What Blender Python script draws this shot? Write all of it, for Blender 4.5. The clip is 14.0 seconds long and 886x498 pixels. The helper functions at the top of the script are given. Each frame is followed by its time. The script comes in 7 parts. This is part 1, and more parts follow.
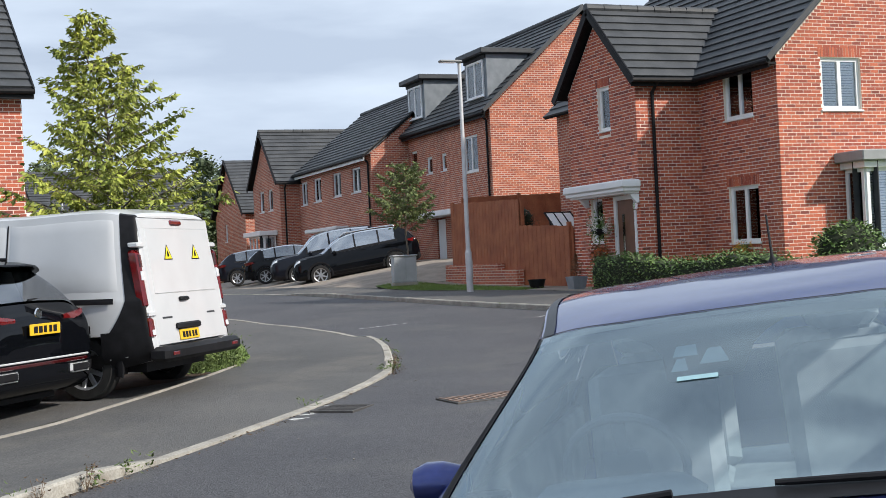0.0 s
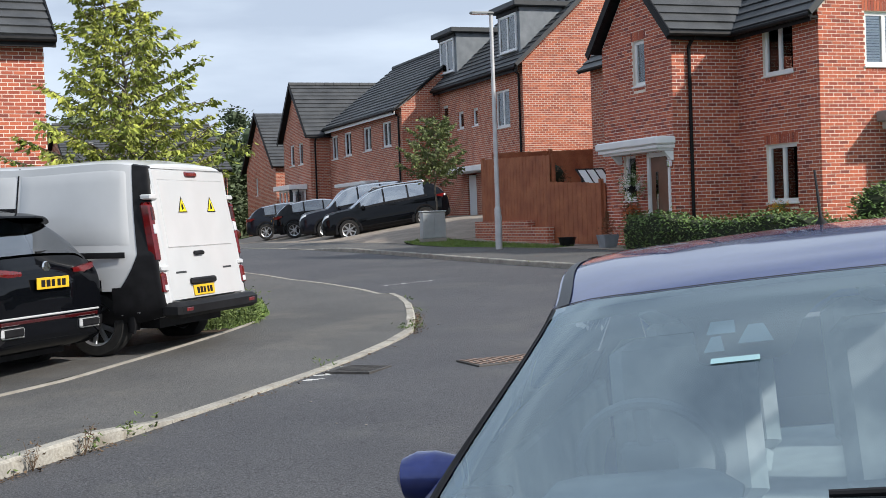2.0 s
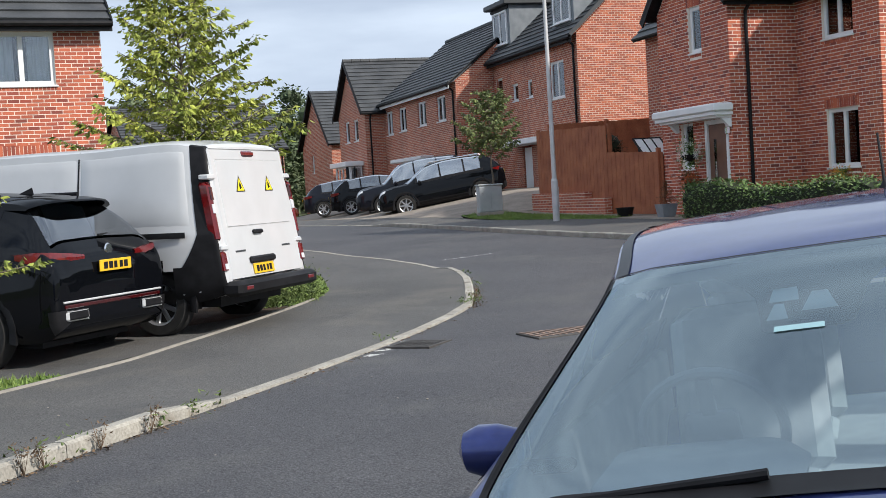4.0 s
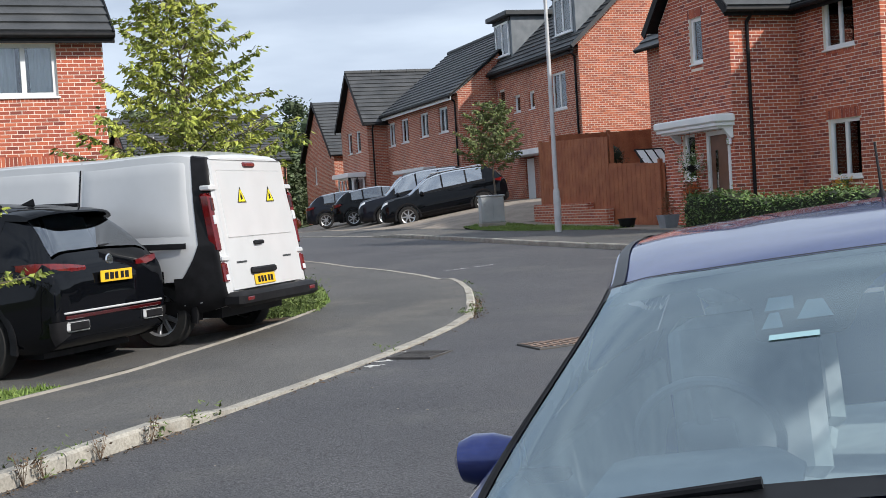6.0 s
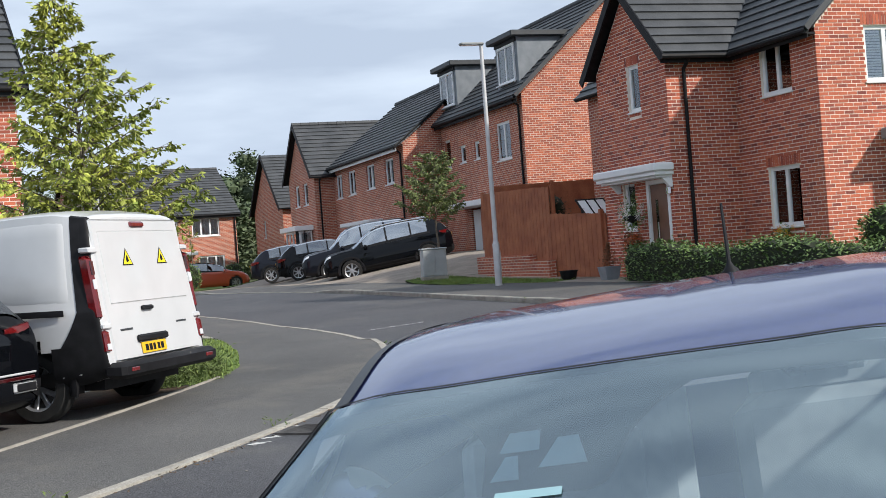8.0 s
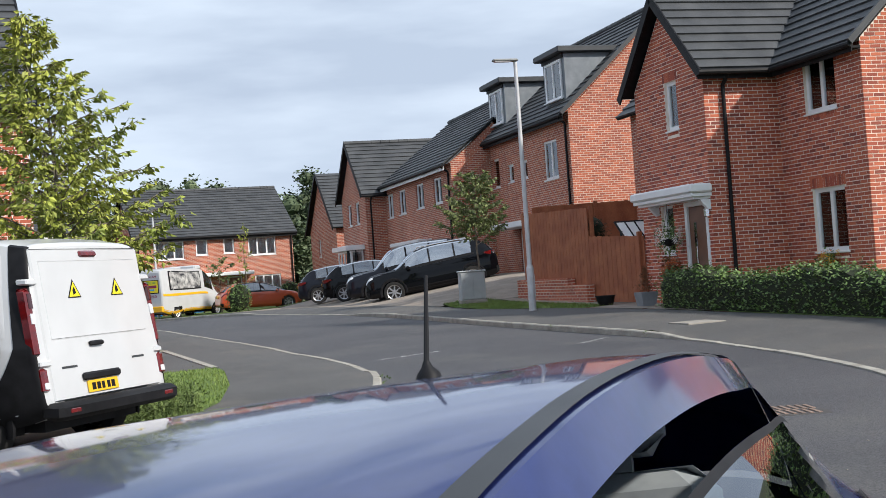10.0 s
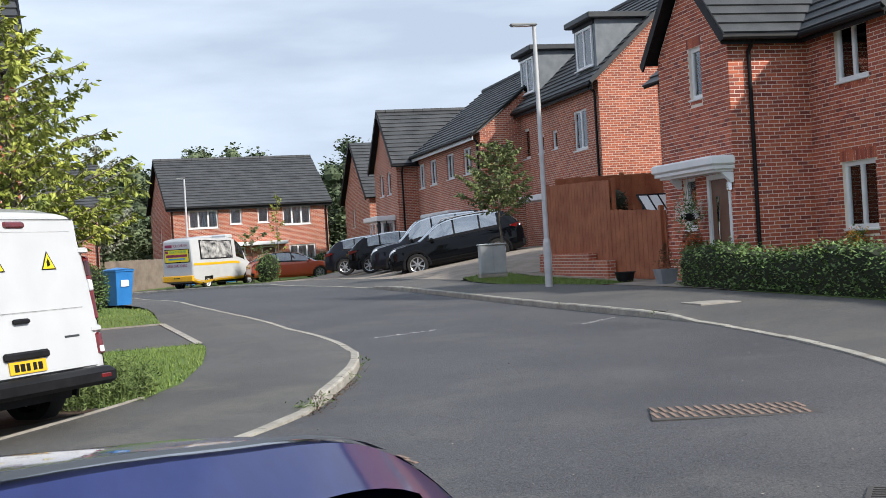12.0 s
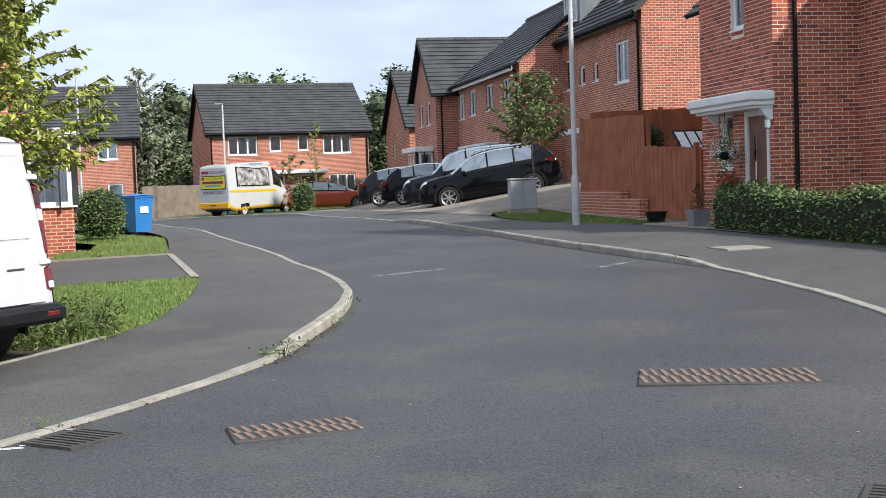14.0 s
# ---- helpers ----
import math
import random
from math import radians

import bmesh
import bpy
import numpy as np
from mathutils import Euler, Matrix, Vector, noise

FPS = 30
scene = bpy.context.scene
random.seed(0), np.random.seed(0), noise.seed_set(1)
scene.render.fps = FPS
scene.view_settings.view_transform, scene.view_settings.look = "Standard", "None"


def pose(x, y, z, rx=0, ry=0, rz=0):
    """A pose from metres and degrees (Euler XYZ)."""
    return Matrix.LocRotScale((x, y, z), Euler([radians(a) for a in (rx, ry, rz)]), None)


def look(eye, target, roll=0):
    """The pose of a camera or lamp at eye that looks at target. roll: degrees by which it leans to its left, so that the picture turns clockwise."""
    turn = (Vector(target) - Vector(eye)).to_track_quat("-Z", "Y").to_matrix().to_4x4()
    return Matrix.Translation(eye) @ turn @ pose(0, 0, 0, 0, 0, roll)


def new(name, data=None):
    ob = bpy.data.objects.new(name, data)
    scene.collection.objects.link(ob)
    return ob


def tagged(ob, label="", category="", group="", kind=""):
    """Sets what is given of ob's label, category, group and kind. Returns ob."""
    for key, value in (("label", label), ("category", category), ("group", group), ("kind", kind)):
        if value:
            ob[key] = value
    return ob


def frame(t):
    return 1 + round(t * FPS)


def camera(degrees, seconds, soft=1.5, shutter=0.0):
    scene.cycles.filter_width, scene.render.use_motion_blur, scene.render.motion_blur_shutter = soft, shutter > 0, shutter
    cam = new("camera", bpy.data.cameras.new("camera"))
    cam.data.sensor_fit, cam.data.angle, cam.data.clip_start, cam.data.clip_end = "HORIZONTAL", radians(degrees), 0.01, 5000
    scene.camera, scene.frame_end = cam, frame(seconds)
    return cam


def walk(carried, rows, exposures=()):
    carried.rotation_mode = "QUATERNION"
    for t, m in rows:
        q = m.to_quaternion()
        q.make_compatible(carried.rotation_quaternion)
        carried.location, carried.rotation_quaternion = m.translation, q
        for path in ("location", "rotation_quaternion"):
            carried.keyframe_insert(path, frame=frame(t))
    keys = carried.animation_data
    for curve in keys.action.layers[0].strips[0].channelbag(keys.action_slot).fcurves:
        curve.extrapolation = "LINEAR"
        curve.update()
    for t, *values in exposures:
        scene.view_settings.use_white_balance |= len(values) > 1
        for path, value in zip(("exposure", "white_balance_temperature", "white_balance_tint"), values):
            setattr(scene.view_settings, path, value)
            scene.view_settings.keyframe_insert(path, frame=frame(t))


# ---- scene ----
cam = camera(39.0, 14.0, soft=0.7)
PATH = [
    (0.0, (-1.12, -1.0, 1.52), (-0.371, 0.848, 1.536), -2.8),
    (0.5, (-0.818, -0.555, 1.52), (-0.077, 1.303, 1.532), -2.3),
    (1, (-0.815, -0.541, 1.516), (-0.076, 1.317, 1.508), -2.0),
    (1.5, (-0.826, -0.542, 1.517), (-0.101, 1.321, 1.487), -1.9),
    (2, (-0.834, -0.542, 1.518), (-0.134, 1.331, 1.466), -2.1),
    (2.5, (-0.827, -0.534, 1.522), (-0.158, 1.35, 1.452), -2.6),
    (3, (-0.831, -0.528, 1.52), (-0.193, 1.365, 1.438), -3.1),
    (3.5, (-0.831, -0.529, 1.518), (-0.217, 1.372, 1.428), -3.5),
    (6, (-0.812, -0.537, 1.509), (-0.204, 1.367, 1.438), -3.5),
    (6.5, (-0.811, -0.482, 1.505), (-0.18, 1.414, 1.447), -3.5),
    (7, (-0.609, -0.369, 1.473), (0.045, 1.521, 1.435), -3.8),
    (7.5, (-0.246, -0.177, 1.528), (0.424, 1.708, 1.51), -4.2),
    (8, (0.043, 0.099, 1.556), (0.713, 1.983, 1.561), -4.3),
    (8.5, (0.395, 0.31, 1.562), (1.054, 2.198, 1.585), -4.2),
    (9, (0.719, 0.469, 1.591), (1.35, 2.367, 1.628), -4.0),
    (11.5, (2.169, 1.349, 1.649), (2.65, 3.29, 1.676), -4.0),
    (12, (2.425, 1.607, 1.645), (2.905, 3.548, 1.644), -3.4),
    (12.5, (2.659, 1.865, 1.63), (3.14, 3.806, 1.603), -2.9),
    (13, (2.917, 2.08, 1.67), (3.389, 4.023, 1.616), -2.5),
    (13.5, (3.096, 2.352, 1.666), (3.541, 4.301, 1.587), -2.2),
    (14, (3.291, 2.563, 1.655), (3.686, 4.521, 1.549), -2.0),
]
walk(cam, [(t, look(eye, target, roll)) for t, eye, target, roll in PATH], exposures=[(0.0, 0.64), (9.0, 0.62), (11.5, 0.66), (14.0, 0.76)])

# ---- world, sun ----
SUN = Vector((0.66, -0.75, 0.0)).normalized()
SUN_EL = radians(36)
world = bpy.data.worlds.new("world")
scene.world = world
world.use_nodes = True
wn, wl_ = world.node_tree.nodes, world.node_tree.links
wn.clear()
w_out = wn.new("ShaderNodeOutputWorld")
w_bg = wn.new("ShaderNodeBackground")
w_sky = wn.new("ShaderNodeTexSky")
w_sky.sky_type = "NISHITA"
w_sky.sun_disc = False
w_sky.sun_elevation = SUN_EL
w_sky.sun_rotation = math.atan2(SUN.x, SUN.y)
w_sky.dust_density = 1.5
w_co = wn.new("ShaderNodeTexCoord")
w_map = wn.new("ShaderNodeMapping")
w_map.inputs["Scale"].default_value = (1.6, 1.6, 7.5)
w_n = wn.new("ShaderNodeTexNoise")
w_n.inputs["Scale"].default_value = 1.5
w_n.inputs["Detail"].default_value = 8
w_n.inputs["Roughness"].default_value = 0.52
w_n.inputs["Distortion"].default_value = 0.35
w_r = wn.new("ShaderNodeValToRGB")
w_r.color_ramp.elements[0].position = 0.26
w_r.color_ramp.elements[1].position = 0.44
w_n2 = wn.new("ShaderNodeTexNoise")
w_n2.inputs["Scale"].default_value = 2.1
w_n2.inputs["Detail"].default_value = 6
w_r2 = wn.new("ShaderNodeValToRGB")
w_r2.color_ramp.elements[0].position = 0.40
w_r2.color_ramp.elements[0].color = (3.7, 4.4, 5.5, 1)
w_r2.color_ramp.elements[1].position = 0.62
w_r2.color_ramp.elements[1].color = (5.1, 5.9, 7.0, 1)
w_mix = wn.new("ShaderNodeMixRGB")
wl_.new(w_co.outputs["Generated"], w_map.inputs["Vector"])
wl_.new(w_map.outputs["Vector"], w_n.inputs["Vector"])
wl_.new(w_map.outputs["Vector"], w_n2.inputs["Vector"])
wl_.new(w_n.outputs["Fac"], w_r.inputs["Fac"])
wl_.new(w_n2.outputs["Fac"], w_r2.inputs["Fac"])
wl_.new(w_r.outputs["Color"], w_mix.inputs["Fac"])
wl_.new(w_sky.outputs["Color"], w_mix.inputs["Color1"])
wl_.new(w_r2.outputs["Color"], w_mix.inputs["Color2"])
wl_.new(w_mix.outputs["Color"], w_bg.inputs["Color"])
w_bg.inputs["Strength"].default_value = 0.095
wl_.new(w_bg.outputs["Background"], w_out.inputs["Surface"])
sun = new("sun", bpy.data.lights.new("sun", "SUN"))
sun.data.energy = 3.1
sun.data.angle = radians(2.5)
sun.data.color = (1.0, 0.94, 0.86)
sun.matrix_world = look((0, 0, 30), (-SUN.x * math.cos(SUN_EL), -SUN.y * math.cos(SUN_EL), 30 - math.sin(SUN_EL)))


# ---- materials ----
def nodes_of(name):
    m = bpy.data.materials.new(name)
    m.use_nodes = True
    return m, m.node_tree.nodes, m.node_tree.links, m.node_tree.nodes["Principled BSDF"]


def ramp(n, stops):
    r = n.new("ShaderNodeValToRGB")
    e = r.color_ramp.elements
    while len(e) < len(stops):
        e.new(0.5)
    for k, (p, c) in enumerate(stops):
        e[k].position = p
        e[k].color = (*c, 1)
    return r


def surface(name, c0, c1, scale=6.0, rough=0.7, metal=0.0, bump=0.0, bscale=60.0, coat=0.0, spec=0.5, fine=0.0, isl=0.0, stain=None, speck=None, crough=0.03):
    """Two-scale noise colour between c0 and c1, with fine relief."""
    m, n, l, b = nodes_of(name)
    co = n.new("ShaderNodeTexCoord")
    t1 = n.new("ShaderNodeTexNoise")
    t1.inputs["Scale"].default_value = scale
    t1.inputs["Detail"].default_value = 5
    l.new(co.outputs["Object"], t1.inputs["Vector"])
    r = ramp(n, [(0.3, c0), (0.7, c1)])
    l.new(t1.outputs["Fac"], r.inputs["Fac"])
    col = r.outputs["Color"]
    t2 = n.new("ShaderNodeTexNoise")
    t2.inputs["Scale"].default_value = bscale
    t2.inputs["Detail"].default_value = 3
    l.new(co.outputs["Object"], t2.inputs["Vector"])
    if fine:
        mx = n.new("ShaderNodeMixRGB")
        mx.blend_type = "MULTIPLY"
        mx.inputs["Fac"].default_value = fine
        rr = ramp(n, [(0.35, (0.45, 0.45, 0.45)), (0.65, (1.25, 1.25, 1.25))])
        l.new(t2.outputs["Fac"], rr.inputs["Fac"])
        l.new(col, mx.inputs["Color1"])
        l.new(rr.outputs["Color"], mx.inputs["Color2"])
        col = mx.outputs["Color"]
    if isl:
        g = n.new("ShaderNodeNewGeometry")
        hs = n.new("ShaderNodeHueSaturation")
        mr = n.new("ShaderNodeMapRange")
        mr.inputs["To Min"].default_value = 1 - isl
        mr.inputs["To Max"].default_value = 1 + isl
        l.new(g.outputs["Random Per Island"], mr.inputs["Value"])
        l.new(mr.outputs["Result"], hs.inputs["Value"])
        l.new(col, hs.inputs["Color"])
        col = hs.outputs["Color"]
    if stain:
        t3 = n.new("ShaderNodeTexNoise")
        t3.inputs["Scale"].default_value = stain[0]
        t3.inputs["Detail"].default_value = 7
        t3.inputs["Roughness"].default_value = 0.65
        l.new(co.outputs["Object"], t3.inputs["Vector"])
        r3 = ramp(n, [(stain[1], (0, 0, 0)), (stain[2], (1, 1, 1))])
        l.new(t3.outputs["Fac"], r3.inputs["Fac"])
        m3 = n.new("ShaderNodeMixRGB")
        m3.inputs["Color2"].default_value = (*stain[3], 1)
        l.new(r3.outputs["Color"], m3.inputs["Fac"])
        l.new(col, m3.inputs["Color1"])
        col = m3.outputs["Color"]
    if speck:
        v4 = n.new("ShaderNodeTexVoronoi")
        v4.inputs["Scale"].default_value = speck[0]
        l.new(co.outputs["Object"], v4.inputs["Vector"])
        r4 = ramp(n, [(0.0, speck[1]), (0.22, speck[1]), (0.34, (1, 1, 1)), (0.62, (1, 1, 1)), (0.85, speck[2])])
        l.new(v4.outputs["Distance"], r4.inputs["Fac"])
        m4 = n.new("ShaderNodeMixRGB")
        m4.blend_type = "MULTIPLY"
        m4.inputs["Fac"].default_value = 1.0
        l.new(col, m4.inputs["Color1"])
        l.new(r4.outputs["Color"], m4.inputs["Color2"])
        col = m4.outputs["Color"]
    l.new(col, b.inputs["Base Color"])
    b.inputs["Roughness"].default_value = rough
    b.inputs["Metallic"].default_value = metal
    b.inputs["Specular IOR Level"].default_value = spec
    b.inputs["Coat Weight"].default_value = coat
    b.inputs["Coat Roughness"].default_value = crough
    if bump:
        bp = n.new("ShaderNodeBump")
        bp.inputs["Strength"].default_value = bump
        bp.inputs["Distance"].default_value = 0.01
        l.new(t2.outputs["Fac"], bp.inputs["Height"])
        l.new(bp.outputs["Normal"], b.inputs["Normal"])
    return m


def plain(name, c, rough=0.5, metal=0.0, coat=0.0, emit=0.0):
    return surface(name, [v * 0.93 for v in c], [min(1, v * 1.05) for v in c], 9.0, rough, metal, coat=coat)


def brick_texture(name, a, b_, mortar):
    m, n, l, b = nodes_of(name)
    uv = n.new("ShaderNodeUVMap")
    t = n.new("ShaderNodeTexBrick")
    t.inputs["Scale"].default_value = 1.0
    t.inputs["Brick Width"].default_value = 0.225
    t.inputs["Row Height"].default_value = 0.075
    t.inputs["Mortar Size"].default_value = 0.010
    t.inputs["Mortar Smooth"].default_value = 0.2
    t.inputs["Bias"].default_value = -0.1
    t.inputs["Color1"].default_value = (*a, 1)
    t.inputs["Color2"].default_value = (*b_, 1)
    t.inputs["Mortar"].default_value = (*mortar, 1)
    l.new(uv.outputs["UV"], t.inputs["Vector"])
    ns = n.new("ShaderNodeTexNoise")
    ns.inputs["Scale"].default_value = 0.9
    ns.inputs["Detail"].default_value = 6
    l.new(uv.outputs["UV"], ns.inputs["Vector"])
    hs = n.new("ShaderNodeHueSaturation")
    mr = n.new("ShaderNodeMapRange")
    mr.inputs["To Min"].default_value = 0.75
    mr.inputs["To Max"].default_value = 1.25
    l.new(ns.outputs["Fac"], mr.inputs["Value"])
    l.new(mr.outputs["Result"], hs.inputs["Value"])
    l.new(t.outputs["Color"], hs.inputs["Color"])
    l.new(hs.outputs["Color"], b.inputs["Base Color"])
    b.inputs["Roughness"].default_value = 0.85
    bp = n.new("ShaderNodeBump")
    bp.inputs["Strength"].default_value = 0.5
    bp.inputs["Distance"].default_value = 0.008
    bp.invert = True
    l.new(t.outputs["Fac"], bp.inputs["Height"])
    l.new(bp.outputs["Normal"], b.inputs["Normal"])
    return m


def glass(name, tint, rough=0.0, base=0.05, sheen=(0.95, 0.97, 1.0)):
    """Thin pane: tinted see-through with a reflection that grows at grazing angles."""
    m, n, l, b = nodes_of(name)
    n.remove(b)
    out = n["Material Output"]
    tr = n.new("ShaderNodeBsdfTransparent")
    tr.inputs["Color"].default_value = (*tint, 1)
    gl = n.new("ShaderNodeBsdfGlossy")
    gl.inputs["Roughness"].default_value = rough
    gl.inputs["Color"].default_value = (*sheen, 1)
    fr = n.new("ShaderNodeFresnel")
    fr.inputs["IOR"].default_value = 1.5
    ad = n.new("ShaderNodeMath")
    ad.operation = "ADD"
    ad.use_clamp = True
    ad.inputs[1].default_value = base
    l.new(fr.outputs["Fac"], ad.inputs[0])
    mx = n.new("ShaderNodeMixShader")
    l.new(ad.outputs["Value"], mx.inputs["Fac"])
    l.new(tr.outputs["BSDF"], mx.inputs[1])
    l.new(gl.outputs["BSDF"], mx.inputs[2])
    l.new(mx.outputs["Shader"], out.inputs["Surface"])
    return m


def brick_piece(name, stops):
    """Clay brick pieces: each its own shade."""
    m, n, l, b = nodes_of(name)
    g = n.new("ShaderNodeNewGeometry")
    oi = n.new("ShaderNodeObjectInfo")
    ad = n.new("ShaderNodeMath")
    ad.operation = "ADD"
    l.new(g.outputs["Random Per Island"], ad.inputs[0])
    l.new(oi.outputs["Random"], ad.inputs[1])
    fr = n.new("ShaderNodeMath")
    fr.operation = "FRACT"
    l.new(ad.outputs["Value"], fr.inputs[0])
    r = ramp(n, stops)
    l.new(fr.outputs["Value"], r.inputs["Fac"])
    ns = n.new("ShaderNodeTexNoise")
    ns.inputs["Scale"].default_value = 0.8
    ns.inputs["Detail"].default_value = 9
    ns.inputs["Roughness"].default_value = 0.7
    l.new(g.outputs["Position"], ns.inputs["Vector"])
    mr = n.new("ShaderNodeMapRange")
    mr.inputs["To Min"].default_value = 0.65
    mr.inputs["To Max"].default_value = 1.35
    l.new(ns.outputs["Fac"], mr.inputs["Value"])
    hs = n.new("ShaderNodeHueSaturation")
    l.new(mr.outputs["Result"], hs.inputs["Value"])
    l.new(r.outputs["Color"], hs.inputs["Color"])
    l.new(hs.outputs["Color"], b.inputs["Base Color"])
    b.inputs["Roughness"].default_value = 0.85
    return m


RED_STOPS = [(0.0, (0.21, 0.053, 0.039)), (0.25, (0.40, 0.096, 0.054)), (0.6, (0.53, 0.142, 0.072)), (1.0, (0.33, 0.075, 0.047))]
M_BRICKS = brick_piece("red_clay_brick", RED_STOPS)
M_BRICK = brick_texture("red_brick_wall", (0.47, 0.126, 0.064), (0.25, 0.060, 0.040), (0.58, 0.45, 0.36))
M_MORTAR = surface("mortar", (0.76, 0.66, 0.57), (0.86, 0.77, 0.68), 4, 0.95, bump=0.2)
M_TILE = surface("grey_roof_tile", (0.040, 0.043, 0.047), (0.078, 0.081, 0.085), 1.6, 0.62, bump=0.25, bscale=40, isl=0.12, fine=0.3)
M_UPVC = surface("white_upvc", (0.76, 0.77, 0.78), (0.84, 0.84, 0.84), 3, 0.35)
M_BLACKTRIM = surface("black_plastic", (0.006, 0.006, 0.007), (0.014, 0.014, 0.016), 8, 0.55, spec=0.2)
M_LEAD = surface("lead_sheet", (0.13, 0.15, 0.17), (0.20, 0.22, 0.24), 3, 0.5, metal=0.2)
M_GREYTRIM = surface("grey_canopy", (0.22, 0.23, 0.23), (0.30, 0.31, 0.31), 3, 0.6)
M_PANE = glass("window_glass", (0.88, 0.91, 0.92), base=0.08)
# Unlit room depth as a near-black colour.
M_ROOMSHADE = surface("room_shade", (0.020, 0.022, 0.026), (0.045, 0.048, 0.052), 2, 0.9)
M_CURTAIN = surface("pale_curtain", (0.62, 0.64, 0.66), (0.78, 0.78, 0.78), 5, 0.9)
M_BLIND = surface("grey_blind", (0.74, 0.74, 0.72), (0.82, 0.82, 0.80), 4, 0.6)
M_ROAD = surface("asphalt_road", (0.060, 0.060, 0.066), (0.090, 0.089, 0.094), 0.45, 0.68, bump=0.9, bscale=75, fine=0.85, stain=(0.55, 0.52, 0.72, (0.100, 0.098, 0.094)), speck=(55, (1.55, 1.5, 1.45), (0.5, 0.5, 0.5)))
M_PAVE = surface("asphalt_footway", (0.082, 0.081, 0.079), (0.118, 0.115, 0.110), 0.5, 0.75, bump=0.8, bscale=75, fine=0.7, stain=(0.9, 0.50, 0.70, (0.125, 0.117, 0.104)), speck=(70, (1.4, 1.38, 1.35), (0.6, 0.6, 0.6)))
M_KERB = surface("concrete_kerb", (0.27, 0.255, 0.225), (0.43, 0.405, 0.35), 4, 0.9, bump=0.5, bscale=50, fine=0.35, stain=(5, 0.55, 0.72, (0.22, 0.19, 0.15)))
M_EDGE = surface("concrete_edging", (0.25, 0.23, 0.20), (0.35, 0.325, 0.285), 5, 0.9, bump=0.4)
M_PAVING = surface("buff_paving", (0.24, 0.20, 0.165), (0.34, 0.29, 0.24), 2.2, 0.9, bump=0.4, fine=0.3)
M_EARTH = surface("earth_and_rough_grass", (0.045, 0.06, 0.02), (0.10, 0.11, 0.045), 0.4, 0.95, bump=0.5, bscale=8, fine=0.4)
M_LAWN = surface("lawn_soil", (0.075, 0.135, 0.022), (0.14, 0.205, 0.04), 1.5, 0.95, bump=0.6, bscale=60, fine=0.5)
M_GRASS = surface("grass_blade", (0.115, 0.185, 0.034), (0.20, 0.265, 0.066), 1.2, 0.7, isl=0.35)
M_WEED = surface("weed_leaf", (0.07, 0.12, 0.025), (0.14, 0.18, 0.05), 3, 0.7, isl=0.35)
M_LEAF = surface("tree_leaf", (0.13, 0.18, 0.028), (0.40, 0.42, 0.07), 1.3, 0.6, isl=0.4)
M_LEAF2 = surface("young_tree_leaf", (0.08, 0.12, 0.03), (0.16, 0.19, 0.06), 1.5, 0.6, isl=0.4)
M_PALELEAF = surface("pale_dry_leaf", (0.22, 0.24, 0.17), (0.36, 0.37, 0.28), 0.6, 0.8, isl=0.3)
M_LEAFFAR = surface("woodland_leaf", (0.055, 0.085, 0.040), (0.125, 0.155, 0.078), 0.12, 0.8, isl=0.45)
M_HEDGE = surface("hedge_leaf", (0.065, 0.125, 0.032), (0.155, 0.235, 0.065), 2.0, 0.55, isl=0.45)
# Near-black green: the shade among the leaves, put into the colour.
M_HEDGESHADE = surface("hedge_inner_shade", (0.012, 0.018, 0.008), (0.022, 0.03, 0.012), 4, 0.95)
M_BARK = surface("bark", (0.10, 0.08, 0.06), (0.20, 0.17, 0.13), 12, 0.9, bump=0.5)
M_FENCE = surface("stained_fence_board", (0.26, 0.078, 0.036), (0.40, 0.140, 0.062), 2.5, 0.75, bump=0.3, bscale=30, isl=0.22, fine=0.25)
M_OLDWOOD = surface("weathered_board", (0.20, 0.16, 0.13), (0.30, 0.25, 0.20), 2.5, 0.85, isl=0.2)
M_STEEL = surface("galvanised_steel", (0.50, 0.51, 0.52), (0.64, 0.65, 0.66), 4, 0.5, metal=0.25)
M_CABINET = surface("grey_cabinet_paint", (0.34, 0.36, 0.37), (0.44, 0.46, 0.47), 2.5, 0.55, stain=(3, 0.6, 0.75, (0.28, 0.27, 0.25)))
M_DOOR = surface("brown_door", (0.14, 0.062, 0.035), (0.19, 0.085, 0.048), 4, 0.45, bump=0.15)
M_BIN = surface("blue_bin_plastic", (0.02, 0.17, 0.48), (0.03, 0.22, 0.58), 3, 0.45)
M_IRON = surface("rusted_cast_iron", (0.19, 0.135, 0.108), (0.31, 0.215, 0.165), 10, 0.75, bump=0.4, bscale=70, metal=0.2)
M_IRONDARK = surface("dark_iron_grate", (0.045, 0.042, 0.04), (0.08, 0.072, 0.066), 10, 0.7)
M_NAVY = surface("navy_metallic_paint", (0.024, 0.038, 0.17), (0.029, 0.046, 0.20), 30, 0.34, metal=0.75, coat=1.0, crough=0.06)
M_BLACKPAINT = surface("black_car_paint", (0.002, 0.0025, 0.004), (0.004, 0.0045, 0.006), 20, 0.28, coat=0.55, spec=0.0)
M_GREYPAINT = surface("dark_grey_car_paint", (0.004, 0.005, 0.010), (0.007, 0.008, 0.014), 20, 0.3, metal=0.2, coat=0.55, spec=0.1)
M_ORANGE = surface("orange_red_car_paint", (0.42, 0.060, 0.020), (0.48, 0.075, 0.026), 20, 0.3, coat=1.0)
M_VANWHITE = surface("white_van_paint", (0.50, 0.51, 0.52), (0.55, 0.56, 0.57), 2.5, 0.32, coat=0.6)
M_CARGLASS = glass("car_glass", (0.20, 0.25, 0.27), base=0.22)
